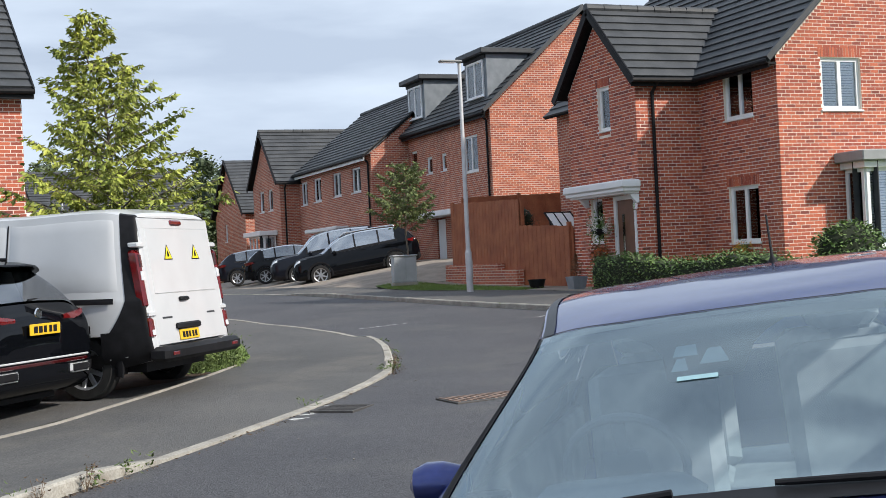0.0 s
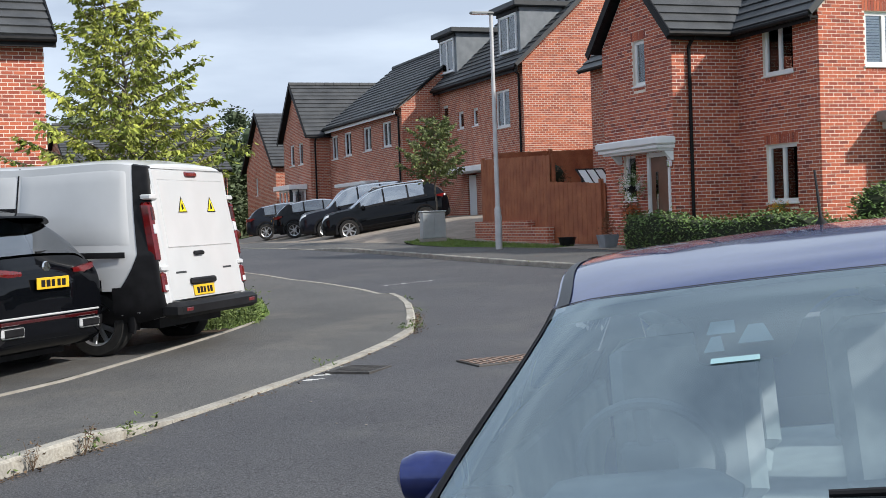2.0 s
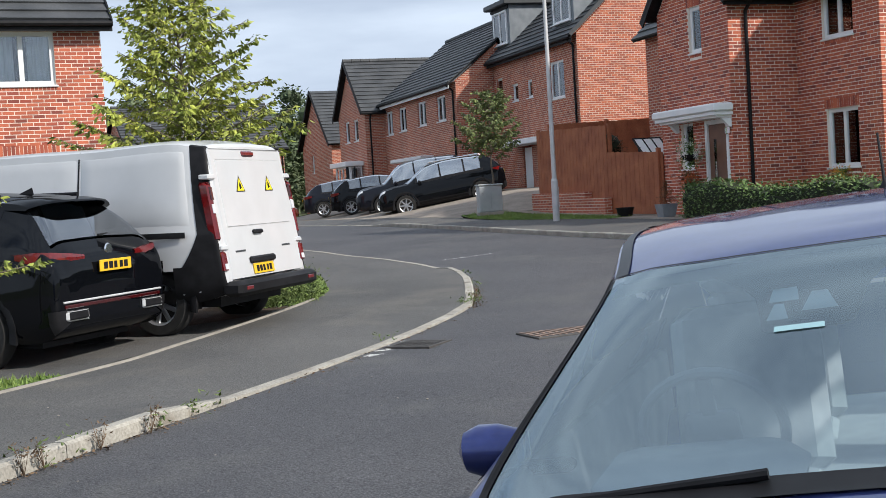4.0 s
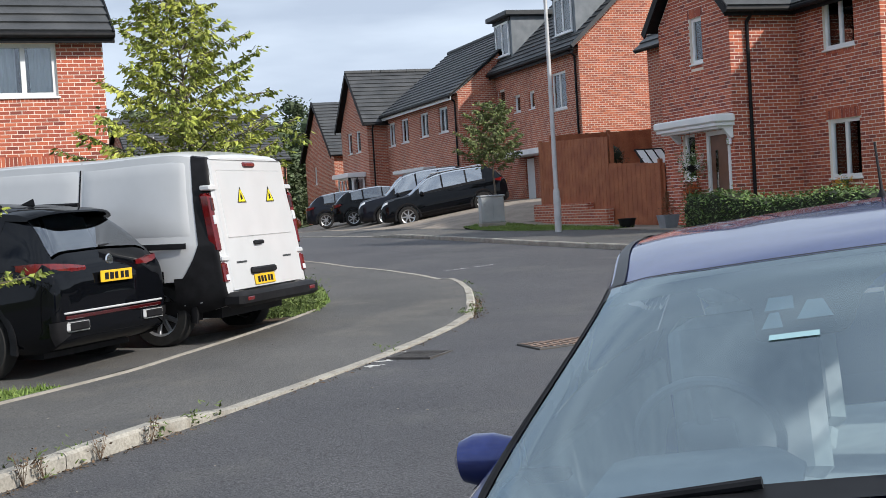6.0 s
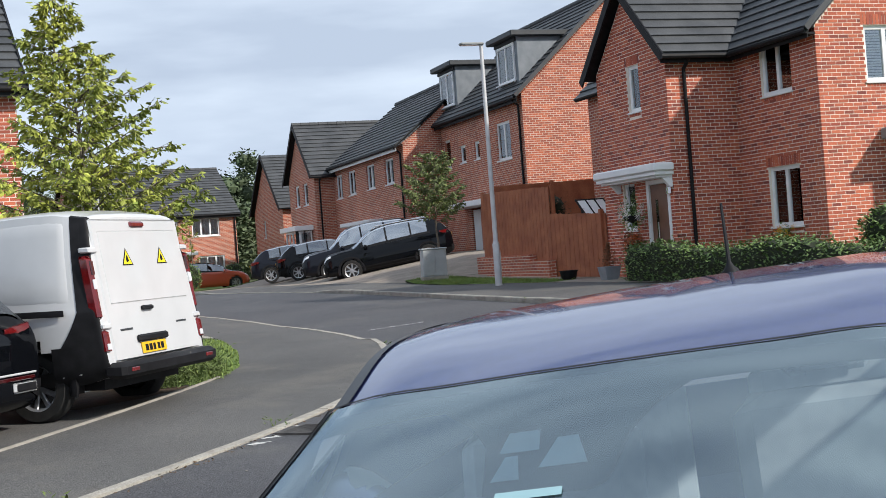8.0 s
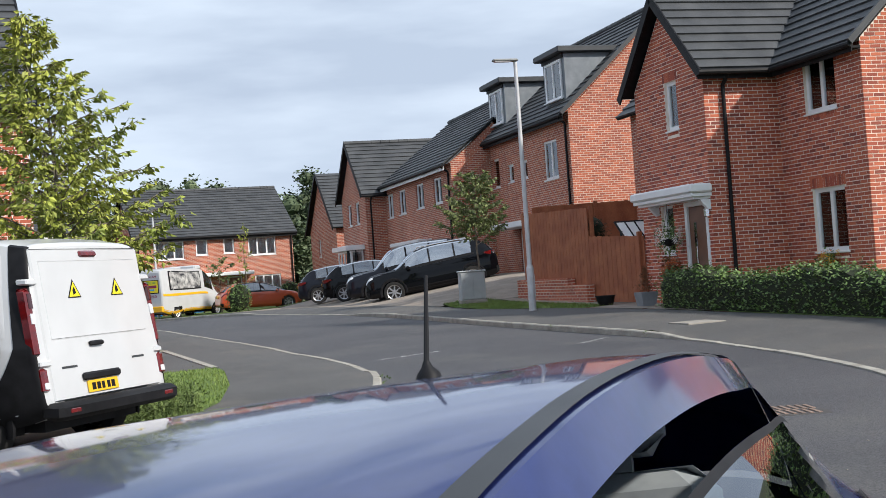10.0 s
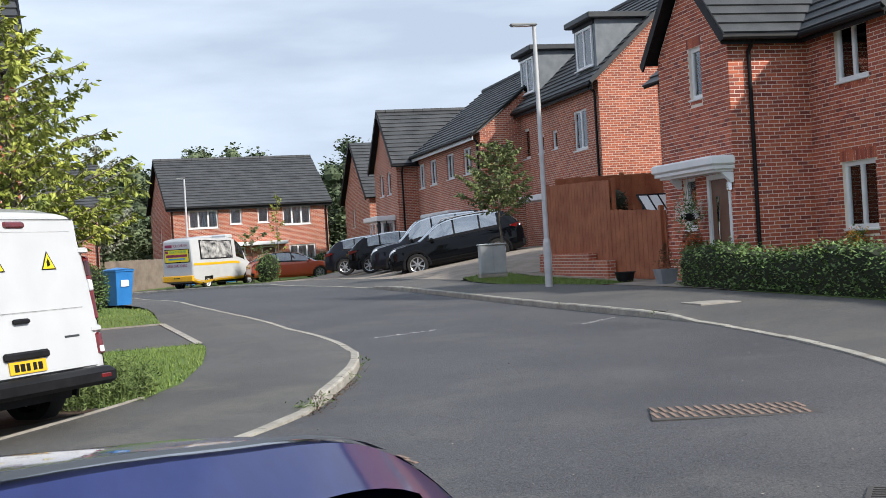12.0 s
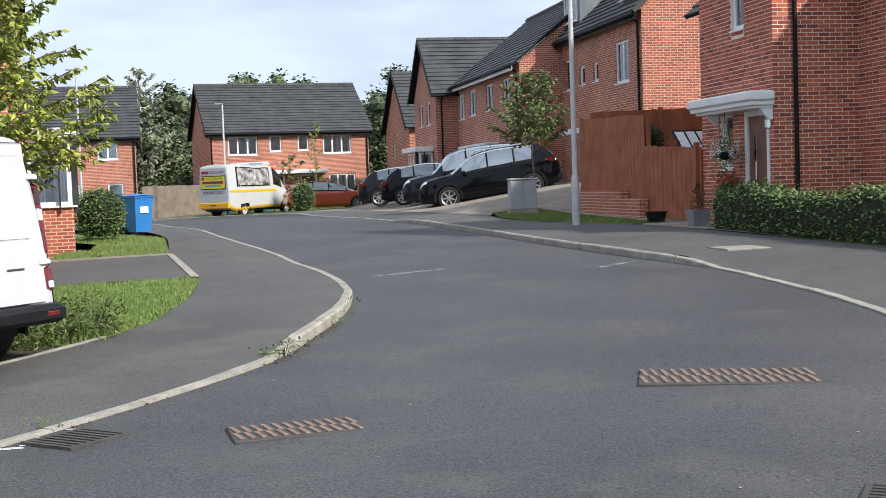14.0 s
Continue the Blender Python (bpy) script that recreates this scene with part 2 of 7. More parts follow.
M_BRIGHTGLASS = glass("sky_catching_car_glass", (0.30, 0.35, 0.37), base=0.42)
M_STICKERS = surface("stickered_glass", (0.035, 0.04, 0.05), (0.62, 0.62, 0.60), 4.5, 0.15, coat=0.5)
M_CLEARGLASS = glass("clear_car_glass", (0.80, 0.88, 0.88), base=0.06)
M_SCREEN = glass("windscreen_glass", (0.80, 0.90, 0.93), rough=0.12, base=0.25, sheen=(0.82, 0.96, 1.0))
M_TYRE = surface("tyre_rubber", (0.009, 0.009, 0.009), (0.019, 0.018, 0.017), 12, 0.85)
M_ALLOY = surface("alloy_wheel", (0.45, 0.46, 0.48), (0.55, 0.56, 0.58), 6, 0.3, metal=0.8)
M_CHROME = surface("chrome", (0.7, 0.7, 0.71), (0.8, 0.8, 0.8), 6, 0.15, metal=1.0)
M_REDLAMP = surface("red_lamp_lens", (0.085, 0.004, 0.005), (0.17, 0.007, 0.008), 14, 0.12, coat=1.0)
M_CLEARLAMP = surface("clear_lamp_lens", (0.55, 0.56, 0.58), (0.75, 0.76, 0.78), 20, 0.12, coat=1.0)
M_AMBER = plain("amber_lamp_lens", (0.7, 0.22, 0.02), 0.2, coat=1.0)
M_PLATE = plain("yellow_plate", (0.78, 0.46, 0.02), 0.4)
M_PLATEW = plain("white_plate", (0.75, 0.75, 0.72), 0.4)
M_YELLOW = plain("yellow_paint", (0.80, 0.42, 0.01), 0.4)
M_SIGNYEL = plain("yellow_sign", (0.82, 0.66, 0.02), 0.5)
M_MAROON = plain("maroon_letters", (0.26, 0.02, 0.07), 0.5)
M_GREENLET = plain("green_letters", (0.02, 0.35, 0.12), 0.5)
M_BLUELET = plain("blue_letters", (0.05, 0.32, 0.62), 0.5)
M_INTERIOR = surface("dark_car_interior", (0.25, 0.28, 0.30), (0.33, 0.36, 0.38), 8, 0.85)
M_SEAT = surface("grey_seat_cloth", (0.26, 0.29, 0.31), (0.34, 0.37, 0.39), 14, 0.95)
M_MOULD = surface("dark_grey_roof_moulding", (0.030, 0.033, 0.037), (0.044, 0.048, 0.053), 6, 0.5)
M_FACET = surface("pale_bracket_facet", (0.34, 0.44, 0.47), (0.42, 0.52, 0.55), 8, 0.6)
M_LAMPDARK = surface("smoked_red_lens", (0.035, 0.003, 0.004), (0.06, 0.004, 0.005), 14, 0.12, coat=1.0)
M_WHITEPAINT = plain("white_paint_mark", (0.62, 0.62, 0.60), 0.8)
M_POT = surface("grey_planter", (0.20, 0.22, 0.24), (0.28, 0.30, 0.32), 4, 0.7)
M_PETALW = plain("white_petal", (0.75, 0.72, 0.70), 0.7)
M_PETALY = plain("yellow_petal", (0.75, 0.45, 0.03), 0.7)
M_PETALO = plain("orange_petal", (0.62, 0.12, 0.02), 0.7)
M_RUST = surface("brown_foliage", (0.14, 0.06, 0.03), (0.24, 0.11, 0.05), 6, 0.8, isl=0.3)
M_LITTER = surface("dry_leaf_litter", (0.075, 0.048, 0.030), (0.17, 0.115, 0.07), 9, 0.95, isl=0.4)
M_MULCH = surface("bark_mulch", (0.045, 0.028, 0.018), (0.10, 0.062, 0.040), 12, 0.95, bump=1.0, bscale=40, isl=0.3)


# ---- mesh tools ----
class Shape:
    """Collects vertices and faces for one mesh."""

    def __init__(self):
        self.v, self.f, self.uv = [], [], None

    def add(self, verts, faces):
        o = len(self.v)
        self.v += [tuple(p) for p in verts]
        self.f += [tuple(i + o for i in q) for q in faces]

    def box(self, lo, hi, m=None, bev=0.0):
        x0, y0, z0 = lo
        x1, y1, z1 = hi
        b = min(bev, (x1 - x0) * 0.45, (y1 - y0) * 0.45, (z1 - z0) * 0.45)
        if b <= 0:
            vs = [(x, y, z) for z in (z0, z1) for x, y in ((x0, y0), (x1, y0), (x1, y1), (x0, y1))]
            fs = [(3, 2, 1, 0), (4, 5, 6, 7), (0, 1, 5, 4), (1, 2, 6, 5), (2, 3, 7, 6), (3, 0, 4, 7)]
        else:
            vs, fs = [], []
            rings = [(b, z0), (0, z0 + b), (0, z1 - b), (b, z1)]
            for d, z in rings:
                a0, a1, c0, c1 = x0 + d, x1 - d, y0 + d, y1 - d
                vs += [(a0 + b, c0, z), (a1 - b, c0, z), (a1, c0 + b, z), (a1, c1 - b, z), (a1 - b, c1, z), (a0 + b, c1, z), (a0, c1 - b, z), (a0, c0 + b, z)]
            for k in range(3):
                for i in range(8):
                    j = (i + 1) % 8
                    fs.append((k * 8 + i, k * 8 + j, k * 8 + 8 + j, k * 8 + 8 + i))
            fs += [tuple(range(7, -1, -1)), tuple(range(24, 32))]
        if m is not None:
            vs = [m @ Vector(p) for p in vs]
        self.add(vs, fs)
        return self

    def cyl(self, p0, p1, r0, r1=None, n=12, caps=True):
        r1 = r0 if r1 is None else r1
        a, b = Vector(p0), Vector(p1)
        d = (b - a).normalized()
        u = d.orthogonal().normalized()
        w = d.cross(u)
        ring = [u * math.cos(2 * math.pi * i / n) + w * math.sin(2 * math.pi * i / n) for i in range(n)]
        vs = [a + q * r0 for q in ring] + [b + q * r1 for q in ring]
        fs = [(i, (i + 1) % n, n + (i + 1) % n, n + i) for i in range(n)]
        if caps:
            fs += [tuple(range(n - 1, -1, -1)), tuple(range(n, 2 * n))]
        self.add(vs, fs)
        return self

    def grid(self, rows, close=False):
        nr, nc = len(rows), len(rows[0])
        vs = [p for r in rows for p in r]
        fs = [(i * nc + j, i * nc + j + 1, (i + 1) * nc + j + 1, (i + 1) * nc + j) for i in range(nr - 1) for j in range(nc - 1)]
        if close:
            fs += [(i * nc + nc - 1, i * nc, (i + 1) * nc, (i + 1) * nc + nc - 1) for i in range(nr - 1)]
        self.add(vs, fs)
        return self

    def lathe(self, prof, origin=(0, 0, 0), axis="z", n=20):
        rows = []
        for r, h in prof:
            row = []
            for i in range(n):
                a = 2 * math.pi * i / n
                p = (r * math.cos(a), r * math.sin(a), h)
                if axis == "y":
                    p = (p[0], p[2], -p[1])
                elif axis == "x":
                    p = (p[2], p[0], p[1])
                row.append((p[0] + origin[0], p[1] + origin[1], p[2] + origin[2]))
            rows.append(row)
        return self.grid(rows, True)

    def mesh(self, name, mat, smooth=False, uv=None):
        me = bpy.data.meshes.new(name)
        me.from_pydata(self.v, [], self.f)
        me.materials.append(mat)
        if uv is not None:
            lay = me.uv_layers.new(name="UVMap")
            co = np.array([uv[i] for q in self.f for i in q], dtype=np.float32)
            lay.data.foreach_set("uv", co.ravel())
        me.update()
        if smooth:
            me.polygons.foreach_set("use_smooth", [True] * len(me.polygons))
            me.set_sharp_from_angle(angle=radians(38))
        return me


def part(name, shape, mat, parent=None, label="", smooth=False, uv=None, m=None):
    ob = new(name, shape.mesh(name, mat, smooth, uv))
    if m is not None:
        ob.matrix_basis = m
    if parent is not None:
        ob.parent = parent
    if label:
        ob["label"] = label
    return ob


def thing(name, label, category, m=None, group="", kind=""):
    ob = new(name)
    ob.empty_display_size = 0.2
    if m is not None:
        ob.matrix_basis = m
    return tagged(ob, label, category, group, kind)


def text_part(name, s, size, mat, parent, m, label="", depth=0.002, width=0.0):
    cu = bpy.data.curves.new(name, "FONT")
    cu.body = s
    cu.size = size
    cu.extrude = depth
    cu.align_x, cu.align_y = "CENTER", "CENTER"
    tmp = bpy.data.objects.new("tmp_text", cu)
    scene.collection.objects.link(tmp)
    bpy.context.view_layer.update()
    me = bpy.data.meshes.new_from_object(tmp.evaluated_get(bpy.context.evaluated_depsgraph_get()))
    bpy.data.objects.remove(tmp)
    me.materials.clear()
    me.materials.append(mat)
    if width:
        xs = [v.co.x for v in me.vertices]
        k = width / (max(xs) - min(xs))
        for v in me.vertices:
            v.co.x *= k
    ob = new(name, me)
    ob.matrix_basis = m
    ob.parent = parent
    if label:
        ob["label"] = label
    return ob


def lerp_list(pts, v):
    for (a, b), (c, d) in zip(pts, pts[1:]):
        if v <= c:
            return b + (d - b) * max(0, (v - a)) / (c - a)
    return pts[-1][1]


def smooth01(a, b, v):
    k = min(1, max(0, (v - a) / (b - a)))
    return k * k * (3 - 2 * k)


RISE = [(-40, -0.66), (34, 0.56), (39, 0.62), (46, 0.62), (55, 0.50), (66, 0.33), (80, 0.30), (140, 0.3), (400, 3.0)]


def h(x, y):
    """Height of the road surface and, beyond it, of the ground."""
    z = -0.134 + 0.0202 * min(20, max(-12, x)) + lerp_list(RISE, y)
    z += smooth01(33, 38, y) * (1 - smooth01(62, 70, y)) * min(0.6, max(0, 0.14 * (x - 10.4)))
    return z


def resample(pts, n):
    p = [Vector((a, b)) for a, b in pts]
    d = [0]
    for a, b in zip(p, p[1:]):
        d.append(d[-1] + (b - a).length)
    out = []
    for i in range(n):
        s = d[-1] * i / (n - 1)
        k = max(j for j in range(len(d) - 1) if d[j] <= s + 1e-9)
        out.append(p[k].lerp(p[k + 1], (s - d[k]) / (d[k + 1] - d[k])))
    return out


def curve_through(pts, n):
    """A smooth line through the points (Catmull-Rom), evenly resampled."""
    p = [Vector(q) for q in pts]
    q = []
    for i in range(len(p) - 1):
        a, b, c, d = p[max(0, i - 1)], p[i], p[i + 1], p[min(len(p) - 1, i + 2)]
        for k in range(8):
            t = k / 8
            q.append(0.5 * ((2 * b) + (c - a) * t + (2 * a - 5 * b + 4 * c - d) * t * t + (3 * b - a - 3 * c + d) * t ** 3))
    q.append(p[-1])
    return resample([(v.x, v.y) for v in q], n)


def strip(name, la, lb, cols, off, mat, label, kind="structure", category="", noise_z=0.0):
    s = Shape()
    rows = []
    for a, b in zip(la, lb):
        row = []
        for j in range(cols + 1):
            q = a.lerp(b, j / cols)
            row.append((q.x, q.y, h(q.x, q.y) + off))
        rows.append(row)
    s.grid(rows)
    ob = part(name, s, mat)
    return tagged(ob, label, category or name, "", kind)


def flat_area(name, outline, off, mat, label, category, kind="structure", thick=0.0):
    """A polygon laid on the ground, cut finely enough to follow it."""
    bm = bmesh.new()
    vs = [bm.verts.new((x, y, 0)) for x, y in outline]
    bm.faces.new(vs)
    bmesh.ops.triangulate(bm, faces=bm.faces[:])
    for _ in range(6):
        es = [e for e in bm.edges if e.calc_length() > 1.5]
        if not es:
            break
        bmesh.ops.subdivide_edges(bm, edges=es, cuts=1)
        bmesh.ops.triangulate(bm, faces=bm.faces[:])
    for v in bm.verts:
        v.co.z = h(v.co.x, v.co.y) + off
    bmesh.ops.recalc_face_normals(bm, faces=bm.faces[:])
    if sum(f.normal.z for f in bm.faces) < 0:
        bmesh.ops.reverse_faces(bm, faces=bm.faces[:])
    me = bpy.data.meshes.new(name)
    bm.to_mesh(me)
    bm.free()
    me.materials.append(mat)
    return tagged(new(name, me), label, category, "", kind)


# ---- ground, road, footways ----
LEFT_KERB = [(-14, -6.5), (-6, 2.1), (-1.02, 7.43), (0.53, 9.07), (2.19, 10.93), (3.08, 12.05), (3.97, 13.4), (4.4, 14.6), (4.85, 16.0), (5.15, 17.4), (5.36, 19.2), (5.32, 21.5), (5.05, 24.2), (4.85, 27), (4.1, 33.4), (3.5, 39.1), (2.2, 44), (-1.5, 50), (-9, 54), (-24, 56)]
RIGHT_KERB = [(-10.8, -14.6), (-3.6, -5.1), (0.4, 0.15), (2.2, 2.45), (4.7, 5.2), (6.9, 7.7), (8.05, 9.3), (8.85, 10.8), (9.35, 12.1), (9.65, 13.3), (9.95, 15.2), (10.15, 17.6), (10.1, 19.3), (9.9, 21.2), (9.7, 23.6), (9.5, 26.8), (9.3, 31), (9.05, 34), (8.55, 38), (7.8, 44), (7.0, 52), (5.6, 60), (3.0, 65.5), (-4, 69), (-24, 71)]
lk = curve_through(LEFT_KERB, 180)
rk = curve_through(RIGHT_KERB, 180)
gs = Shape()
xs = [-600, -300, -150, -80, -50] + list(range(-32, 41, 4)) + [55, 80, 150, 300, 600]
ys = [-300, -120, -60, -40] + list(range(-24, 97, 4)) + [110, 140, 200, 300, 450, 800, 1500]
gs.grid([[(x, y, h(x, y) - 0.05) for x in xs] for y in ys])
ground = tagged(part("ground", gs, M_EARTH), "rough grass and earth round the houses", "ground", "", "structure")
road = strip("road", lk, rk, 14, 0.0, M_ROAD, "dark grey worn asphalt estate road")


def offset_line(line, d):
    out = []
    for i, p in enumerate(line):
        t = (line[min(i + 1, len(line) - 1)] - line[max(i - 1, 0)]).normalized()
        out.append(p + Vector((-t.y, t.x)) * d)
    return out


KW = 0.105


def kerb_up(y, side):
    """Upstand of the kerb: full where it stands, nearly flush at the crossings."""
    if side < 0:
        k = smooth01(13.2, 14.2, y) * (1 - smooth01(17.5, 19.0, y)) + (1 - smooth01(8.4, 9.15, y)) + smooth01(42, 44, y)
    else:
        k = smooth01(18.2, 19.4, y) * (1 - smooth01(35, 36.5, y)) + 1 - smooth01(8.0, 10.0, y) + smooth01(46, 50, y)
    return 0.022 + 0.085 * min(1, k)


def kerbs(name, line, side, label):
    base = tagged(new(name), label, "kerb", "", "structure")
    n = int(sum((b - a).length for a, b in zip(line, line[1:])) / 0.915)
    pts = resample([(p.x, p.y) for p in line], n + 1)
    off = offset_line(pts, KW * -side)
    for i in range(n):
        a, b, c, d = pts[i], pts[i + 1], off[i + 1], off[i]
        if a.y < -12 or a.x < -16:
            continue
        s = Shape()
        g = 0.004
        a2, b2 = a.lerp(b, g), b.lerp(a, g)
        d2, c2 = d.lerp(c, g), c.lerp(d, g)
        ua, ub = kerb_up(a.y, side), kerb_up(b.y, side)
        jit = random.uniform(-0.004, 0.004)
        row = lambda p, q, up: [(p.x, p.y, h(p.x, p.y) - 0.08), (p.x, p.y, h(p.x, p.y) + up * 0.82 + jit), (p.x + (q.x - p.x) * 0.2, p.y + (q.y - p.y) * 0.2, h(p.x, p.y) + up + jit), (q.x, q.y, h(p.x, p.y) + up + jit), (q.x, q.y, h(p.x, p.y) - 0.08)]
        r0, r1 = row(a2, d2, ua), row(b2, c2, ub)
        s.grid([r0, r1])
        s.add(r0, [(0, 1, 2, 3, 4)])
        s.add(r1, [(4, 3, 2, 1, 0)])
        part("kerb_stone", s, M_KERB, base)
    return base


kerbs("kerb_1", lk, -1, "pale worn concrete kerb stones along the road")
kerbs("kerb_2", rk, 1, "pale worn concrete kerb stones along the road")


def footway(name, line, side, back, label):
    inner = offset_line(line, KW * -side)
    s = Shape()
    rows = []
    for p, q in zip(inner, back):
        up = kerb_up(p.y, side)
        rows.append([(p.x + (q.x - p.x) * k / 6, p.y + (q.y - p.y) * k / 6, h(p.x + (q.x - p.x) * k / 6, p.y + (q.y - p.y) * k / 6) + up - 0.004 + (0.10 - up) * min(1, k / 3)) for k in range(7)])
    s.grid(rows if side > 0 else [r[::-1] for r in rows])
    return tagged(part(name, s, M_PAVE), label, "pavement", "", "structure")


LEFT_BACK = [(-16, -4), (-8.2, 4), (-1.1, 10.33), (0.46, 12.11), (2.12, 14.56), (2.75, 15.9), (3.2, 18.2), (3.38, 20.5), (3.33, 21.5), (3.1, 25), (2.89, 27), (2.7, 33.4), (1.9, 38.0), (0.4, 42), (-3, 46.5), (-10, 51), (-24, 53)]
RIGHT_BACK = [(-8, -17), (-0.8, -7.2), (3.2, -1.8), (5.0, 0.8), (7.0, 3.8), (8.9, 6.6), (10.6, 9.4), (12.0, 12.4), (12.9, 15.5), (12.9, 18), (12.9, 19.5), (12.8, 21.3), (12.7, 23.7), (12.3, 26.9), (11.0, 31), (10.9, 34), (10.4, 38), (9.6, 44), (8.8, 52), (7.4, 61), (4.2, 67.3), (-3, 71), (-24, 73)]
lb = curve_through(LEFT_BACK, 180)
rb = curve_through(RIGHT_BACK, 180)
footway("pavement_1", lk, -1, lb, "grey worn asphalt footway beside the road")
footway("pavement_2", rk, 1, rb, "grey worn asphalt footway beside the road")

# edging strip behind the left footway
es = Shape()
edge = [p for p in lb if -6 < p.y < 15.2]
e2 = offset_line(edge, 0.035)
es.grid([[(a.x, a.y, h(a.x, a.y) + 0.09), (a.x, a.y, h(a.x, a.y) + 0.116), (b.x, b.y, h(b.x, b.y) + 0.116), (b.x, b.y, h(b.x, b.y) + 0.09)] for a, b in zip(edge, e2)])
tagged(part("edging", es, M_EDGE), "thin concrete edging between driveway and footway", "edging", "", "structure")
flat_area("driveway_1", [(-14, -2), (-8.2, 4.05), (-1.13, 10.37), (0.43, 12.15), (2.1, 14.58), (1.2, 15.6), (-3.6, 21.5), (-12, 16), (-22, 6)], 0.098, M_PAVE, "dark asphalt driveway under the parked vehicles", "driveway")


# ---- houses ----
def frame_of(p0, p1):
    a, b = Vector((p0[0], p0[1], 0)), Vector((p1[0], p1[1], 0))
    d = (b - a).normalized()
    return a, d, Vector((d.y, -d.x, 0)), (b - a).length


def wall(house, name, p0, p1, z0, z1, openings=(), apex=None, mat=None, real=0, inner=0.28):
    """A wall from p0 to p1, seen from outside left to right, with openings (s0, s1, za, zb) and, if apex is (s, z), a gable."""
    a, d, n, L = frame_of(p0, p1)
    s = Shape()
    uv = []
    ss = sorted({0.0, L, *[v for o in openings for v in o[:2]]})
    zs = sorted({z0, z1, *[v for o in openings for v in o[2:4]]})
    inside = lambda sm, zm: any(o[0] < sm < o[1] and o[2] < zm < o[3] for o in openings)

    def quad(pts):
        s.add([a + d * u + n * w + Vector((0, 0, z)) for u, w, z in pts], [tuple(range(len(pts)))])
        uv.extend([(u + w, z) for u, w, z in pts])

    for i in range(len(ss) - 1):
        for j in range(len(zs) - 1):
            if inside((ss[i] + ss[i + 1]) / 2, (zs[j] + zs[j + 1]) / 2):
                continue
            u0, u1, v0, v1 = ss[i], ss[i + 1], zs[j], zs[j + 1]
            quad([(u0, 0, v0), (u1, 0, v0), (u1, 0, v1), (u0, 0, v1)])
            quad([(u1, -inner, v0), (u0, -inner, v0), (u0, -inner, v1), (u1, -inner, v1)])
    for u0, u1, v0, v1 in [o[:4] for o in openings]:
        quad([(u0, 0, v0), (u0, 0, v1), (u0, -inner, v1), (u0, -inner, v0)])
        quad([(u1, 0, v1), (u1, 0, v0), (u1, -inner, v0), (u1, -inner, v1)])
        quad([(u0, 0, v1), (u1, 0, v1), (u1, -inner, v1), (u0, -inner, v1)])
        quad([(u0, 0, v0), (u0, -inner, v0), (u1, -inner, v0), (u1, 0, v0)])
    if apex:
        quad([(0, 0, z1), (L, 0, z1), (apex[0], 0, apex[1])])
        quad([(L, -inner, z1), (0, -inner, z1), (apex[0], -inner, apex[1])])
    wob = part(name, s, M_MORTAR if real else (mat or M_BRICK), house, uv=uv)
    if real:
        WALLS_TO_BRICK.append((wob, a, d, n, L, z0, z1, openings, apex, real))
    return wob


WALLS_TO_BRICK = []


